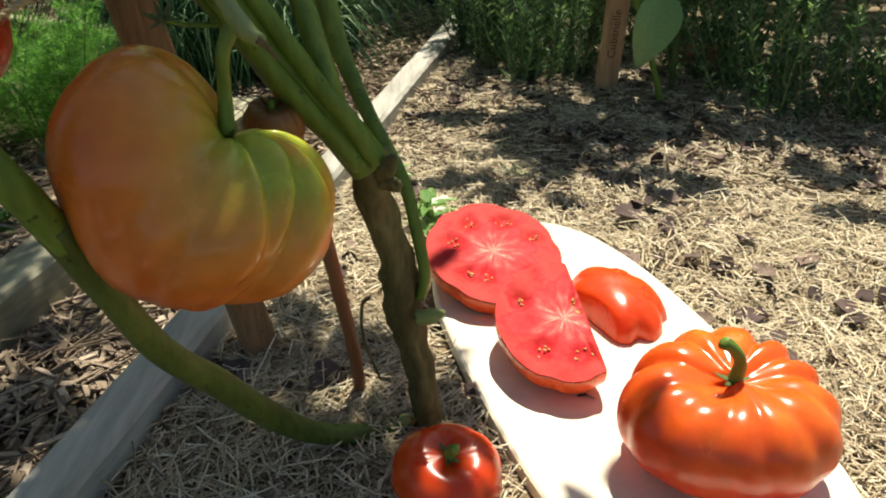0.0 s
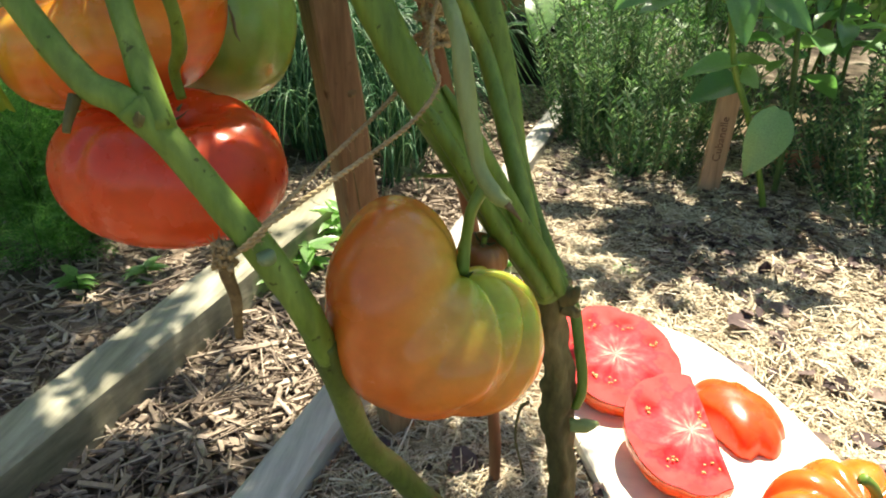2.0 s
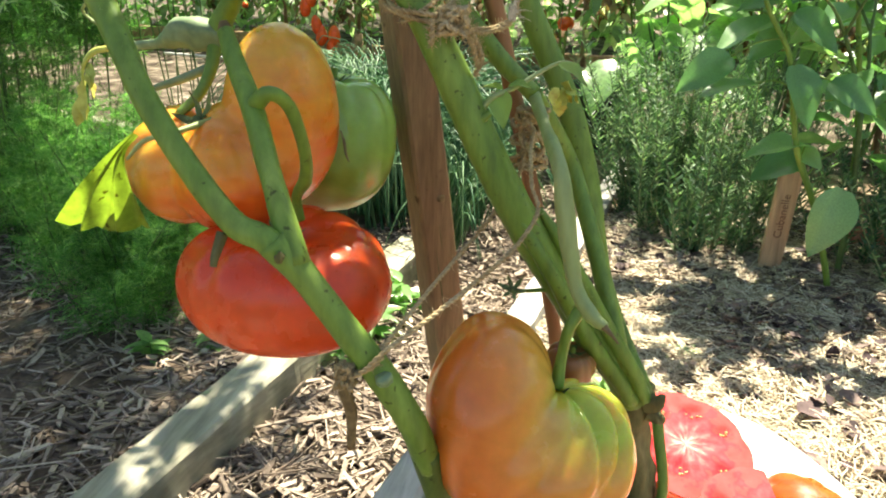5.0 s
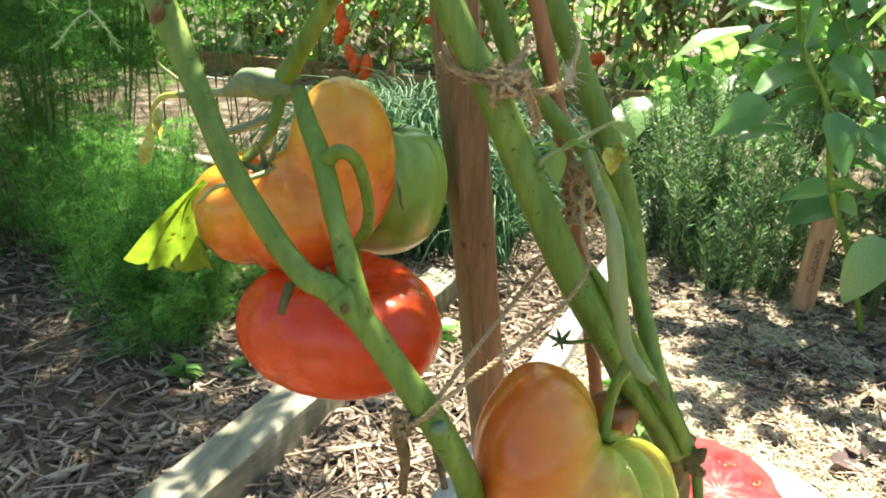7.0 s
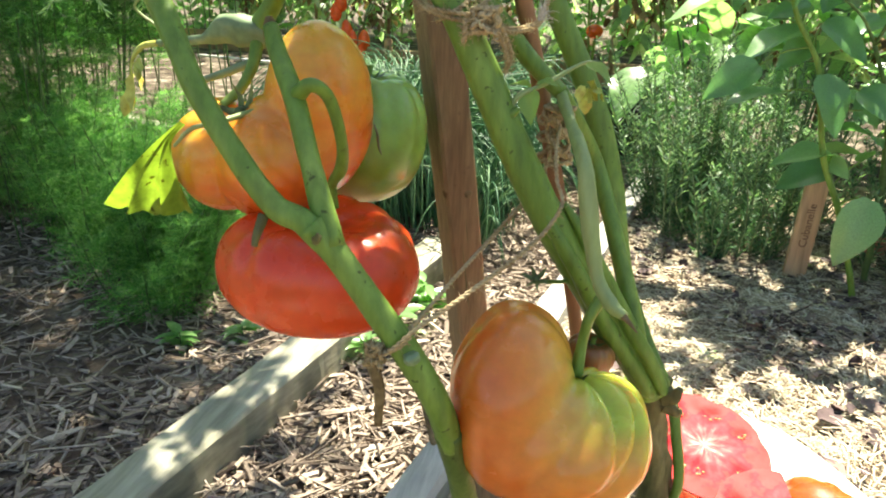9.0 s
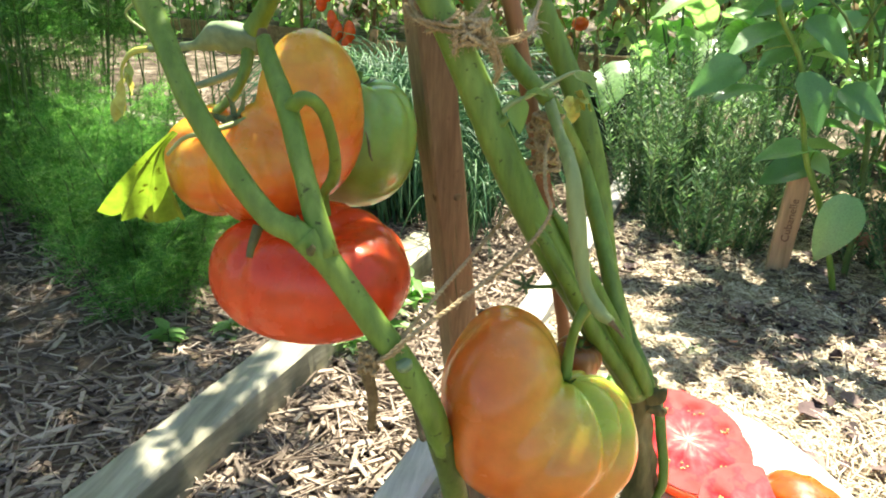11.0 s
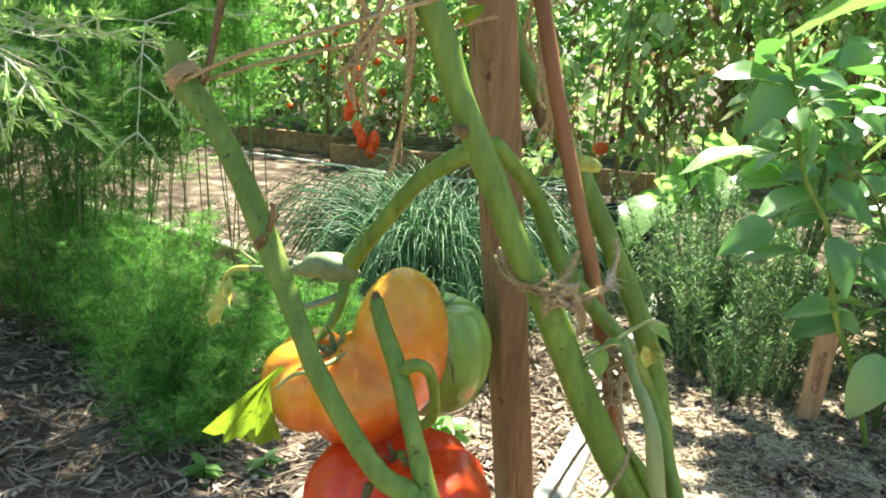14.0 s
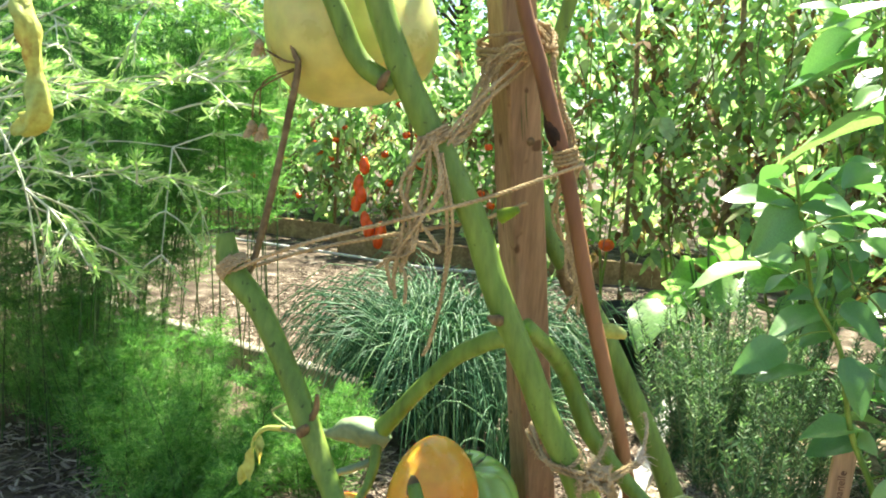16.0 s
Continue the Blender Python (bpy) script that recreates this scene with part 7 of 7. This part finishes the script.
row_plant((1.20, 3.25, -0.12), 1.9, 0.6, 270, 93, "tall leafy tomato plant in full sun", 0, 2, 0.35, 0.11)
row_plant((1.75, 3.3, -0.12), 1.85, 0.65, 270, 94, "tall leafy tomato plant in full sun", 0, 0, 0.3, 0.11)
row_plant((-0.95, 5.35, -0.1), 1.6, 0.5, 110, 95, "tomato plant with ripe fruit in the bed at the back", 8, 1, 0.4)
laden = row_plant((-1.75, 5.75, -0.1), 1.6, 0.5, 120, 96, "tomato plant with ripe fruit in the bed at the back", 8, 1, 0.4)
row_plant((-2.5, 6.1, -0.1), 1.6, 0.55, 120, 97, "tomato plant with ripe fruit in the bed at the back", 7, 1, 0.4)
row_plant((-3.4, 6.5, -0.1), 1.6, 0.65, 180, 98, "leafy tomato plant in the bed at the back", 3, 1, 0.4)
# plum tomatoes hanging low in front of it
for x, z, size in ((-1.99, 0.58, 0.05), (-2.03, 0.44, 0.052), (-2.01, 0.36, 0.055), (-2.045, 0.285, 0.05), (-1.965, 0.16, 0.05), (-1.93, 0.085, 0.052), (-1.835, 0.085, 0.055), (-1.855, 0.01, 0.05)):
    bm = bmesh.new()
    bmesh.ops.create_uvsphere(bm, u_segments=14, v_segments=10, radius=size)
    for v in bm.verts:
        v.co.z *= 1.45
        v.co.x *= 0.82 - 1.6 * v.co.z
        v.co.y *= 0.82 - 1.6 * v.co.z
    for f in bm.faces:
        f.smooth = True
    part("fruit", bm, FARFRUIT, laden, "long ripe orange-red fruit", Matrix.Translation(Vector((x, 5.2, z)) - laden.location) @ pose(0, 0, 0, 6, 9 * math.sin(31 * z), 0))
    k = Kit()
    tube(k, smooth_line([Vector((x, 5.2, z + size * 1.4)) - laden.location, Vector((x + 0.01, 5.25, z + 0.2)) - laden.location, Vector((x * 0.6 - 0.7, 5.6, z + 0.45)) - laden.location], 4), [0.005, 0.004, 0.004], 5)
    part("fruit_stalk", k, FERNSTEM, laden)
# short wooden marker with unreadable writing
marker = thing("plant_marker", (-1.485, 4.66, -0.13), "short tan wooden plant marker with faded dark writing", "plant marker")
k = Kit()
w, d = 0.026, 0.008
k.add([(x, y, z) for z in (-0.06, 0.28) for x, y in ((-w, -d), (w, -d), (w, d), (-w, d))] + [(-w * 0.8, -d, 0.287), (w * 0.8, -d, 0.287), (w * 0.8, d, 0.287), (-w * 0.8, d, 0.287)],
      [(0, 3, 2, 1)] + [(q + i, q + (i + 1) % 4, q + 4 + (i + 1) % 4, q + 4 + i) for q in (0, 4) for i in range(4)] + [(8, 9, 10, 11)])
part("board", k, TANWOOD, marker)
for i, (z, l) in enumerate(((0.225, 0.034), (0.185, 0.026), (0.145, 0.030))):
    k = Kit()
    k.add([(x, y, z + q) for y in (-d - 0.0015, -d + 0.001) for x, q in ((-0.010, -l / 2), (0.008, -l / 2), (0.010, l / 2), (-0.008, l / 2))], [(0, 1, 2, 3), (7, 6, 5, 4)] + [(i, 4 + i, 4 + (i + 1) % 4, (i + 1) % 4) for i in range(4)])
    part("mark", k, OLDVINE, marker, "dark bar of writing")


def broad_plant(base, n, size, height, seed, label):
    rng = random.Random(seed)
    ob = thing("squash_plant", base, label, "squash plant", "squash plants")
    for i in range(n):
        k = Kit()
        a = rng.uniform(0, 6.28)
        h = height * rng.uniform(0.4, 1.0)
        p = Vector((rng.gauss(0, 0.12), rng.gauss(0, 0.12), h))
        tube(k, smooth_line([(0, 0, -0.01), p * 0.6 + Vector((0, 0, 0.05)), p], 4), [0.006, 0.004], 6)
        part("stem", k, FERNSTEM, ob)
        part("leaf", BROAD[i % 2], None, ob, "", aim(p, (math.cos(a), math.sin(a), rng.uniform(-0.4, 0.3)), rng.gauss(0, 0.4), size * rng.uniform(0.7, 1.2)))
    return ob


BROAD = [leaf_mesh("leaf", HEDGE_LEAF, 1.0, 0.95, d, 0.14, 0.05, 9, 7, 0.75, s) for s, d in ((1, 0.25), (5, 0.45))]
broad_plant((0.26, 2.50, -0.12), 16, 0.17, 0.62, 101, "squash plant with broad sunlit leaves")
broad_plant((0.62, 2.65, -0.12), 14, 0.18, 0.75, 102, "squash plant with broad sunlit leaves")
broad_plant((1.15, 2.3, -0.12), 14, 0.18, 0.85, 103, "squash plant with broad sunlit leaves")
broad_plant((-0.55, 3.1, -0.12), 5, 0.1, 0.2, 104, "low leafy plant by the back path")

# thin pale hose lying along the back path
k = Kit()
HOSE = mottled("hose_plastic", [(0.3, (0.55, 0.54, 0.5)), (0.7, (0.75, 0.74, 0.7))], 6, 0.4, 40, 0.1, 0.001)
tube(k, smooth_line([(-3.3, 5.35, -0.10), (-2.6, 5.2, -0.105), (-2.0, 5.0, -0.10), (-1.5, 4.85, -0.105), (-0.9, 4.80, -0.10), (-0.3, 4.78, -0.105)], 6), 0.011, 8)
tagged(part("garden_hose", k, HOSE), "thin pale plastic hose lying along the back bed", "hose")

# dark plastic pot
k = Kit()
prof = [(0.10, 0.0), (0.135, 0.24), (0.148, 0.24), (0.148, 0.265), (0.138, 0.265), (0.125, 0.22), (0.0, 0.21)]
for r, z in prof:
    for i in range(32):
        a = 2 * math.pi * i / 32
        k.v.append((r * math.cos(a), r * math.sin(a), z))
for q in range(len(prof) - 1):
    for i in range(32):
        t = (i + 1) % 32
        k.f.append((q * 32 + i, q * 32 + t, (q + 1) * 32 + t, (q + 1) * 32 + i))
pot = tagged(part("plant_pot", k, POT), "dark plastic plant pot standing behind the herbs", "plant pot")
pot.location = (0.02, 3.02, -0.13)


def tree(base, height, crown, n, seed, label):
    rng = random.Random(seed)
    ob = thing("tree", base, label, "tree", "trees behind the garden")
    wood, leaf = Kit(), Kit()
    tube(wood, smooth_line([(0, 0, -0.1), (0.1, 0, height * 0.4), (0, 0.1, height * 0.85)], 6), [0.16, 0.1, 0.03], 8, 0.2)
    for _ in range(26):
        a, z = rng.uniform(0, 6.28), height * rng.uniform(0.12, 0.9)
        r = crown * rng.uniform(0.4, 1.0) * math.sin(math.pi * min(0.97, 0.2 + 0.75 * z / height))
        c = Vector((r * math.cos(a), r * math.sin(a), z + 0.2))
        tube(wood, smooth_line([(0, 0, z * 0.8), c * 0.5 + Vector((0, 0, z * 0.45)), c], 4), [0.03, 0.02, 0.008], 5)
        for _ in range(n // 26):
            p = c + Vector((rng.gauss(0, 0.42), rng.gauss(0, 0.42), rng.gauss(0, 0.34)))
            d = Vector((rng.gauss(0, 1), rng.gauss(0, 1), rng.gauss(-0.3, 0.6))).normalized()
            w = d.cross(Vector((rng.gauss(0, 1), rng.gauss(0, 1), 1))).normalized()
            l = rng.uniform(0.07, 0.13)
            leaf.add([p, p + d * l * 0.5 + w * l * 0.3, p + d * l, p + d * l * 0.5 - w * l * 0.3], [(0, 1, 2, 3)])
    part("trunk", wood, PALEBARK, ob)
    part("crown", leaf, HEDGE_LEAF, ob)
    return ob


for i, (x, y, h) in enumerate([(-7.0, 8.5, 4.5), (-4.6, 9.4, 4.2), (-2.2, 9.2, 4.6), (0.2, 8.2, 4.4), (2.6, 7.6, 4.6), (4.8, 6.2, 4.4), (-6.5, 5.0, 4.2), (-5.2, 2.2, 3.8)]):
    tree((x, y, -0.13), h, 1.9, 9000, 110 + i, "leafy green tree bordering the garden")


def hedge(line, height, depth, n, seed, label):
    rng = random.Random(seed)
    leaf = Kit()
    for _ in range(n):
        u = rng.random() * (len(line) - 1)
        i = int(u)
        a, b = Vector((*line[i], 0)), Vector((*line[i + 1], 0))
        top = height * (0.82 + 0.25 * noise.noise((u * 2.3, 1.0, seed)))
        p = a.lerp(b, u - i) + Vector((rng.gauss(0, depth), rng.gauss(0, depth), PATH_Z + top * rng.random() ** 0.8))
        d = Vector((rng.gauss(0, 1), rng.gauss(0, 1), rng.gauss(-0.3, 0.6))).normalized()
        w = d.cross(Vector((rng.gauss(0, 1), rng.gauss(0, 1), 1))).normalized()
        l = rng.uniform(0.08, 0.17)
        leaf.add([p, p + d * l * 0.5 + w * l * 0.3, p + d * l, p + d * l * 0.5 - w * l * 0.3], [(0, 1, 2, 3)])
    return tagged(part("hedge", leaf, HEDGE_LEAF), label, "hedge", kind="stuff")


hedge([(-6.0, -2.0), (-5.6, 3.0), (-5.8, 7.0), (-2.0, 7.9), (2.0, 6.2), (5.0, 4.5), (6.0, -2.0)], 2.6, 0.4, 30000, 131, "dense mixed green hedge round the garden")


# an added tree out of view, its limb placed to shade the neighbouring bed
rng = random.Random(151)
shade_caster = thing("tree", (-4.4, 3.1, -0.13), "unseen tree added so that its long leafy limb shades the neighbouring bed", "tree", "trees behind the garden")
wood, leaf = Kit(), Kit()
tube(wood, smooth_line([(0, 0, -0.1), (0.08, 0, 1.4), (0.3, 0, 2.6), (0.5, 0.1, 3.8)], 6), [0.17, 0.13, 0.1, 0.05], 10, 0.2)
for end in [(3.98, -0.5, 3.15), (3.96, -0.85, 3.1), (3.74, -0.62, 3.2), (3.5, -0.85, 3.2), (3.4, -0.5, 3.25), (2.9, -0.7, 3.25), (2.4, -0.2, 3.4), (1.4, 0.6, 3.8), (0.3, 1.0, 4.2), (-0.5, -0.6, 4.0)]:
    e = Vector(end)
    tube(wood, smooth_line([(0.3, 0, 2.6), e * 0.5 + Vector((0.15, 0, 1.5)), e], 6), [0.06, 0.035, 0.01], 6, 0.15)
    for _ in range(420 if e.x > 2.8 else 90):
        p = e + Vector((rng.gauss(0, 0.22), rng.gauss(0, 0.2), rng.gauss(0, 0.16)))
        d = Vector((rng.gauss(0, 1), rng.gauss(0, 1), rng.gauss(-0.3, 0.5))).normalized()
        w = d.cross(Vector((rng.gauss(0, 1), rng.gauss(0, 1), 1))).normalized()
        l = rng.uniform(0.06, 0.11)
        leaf.add([p, p + d * l * 0.5 + w * l * 0.3, p + d * l, p + d * l * 0.5 - w * l * 0.3], [(0, 1, 2, 3)])
part("trunk", wood, PALEBARK, shade_caster)
part("crown", leaf, HEDGE_LEAF, shade_caster)
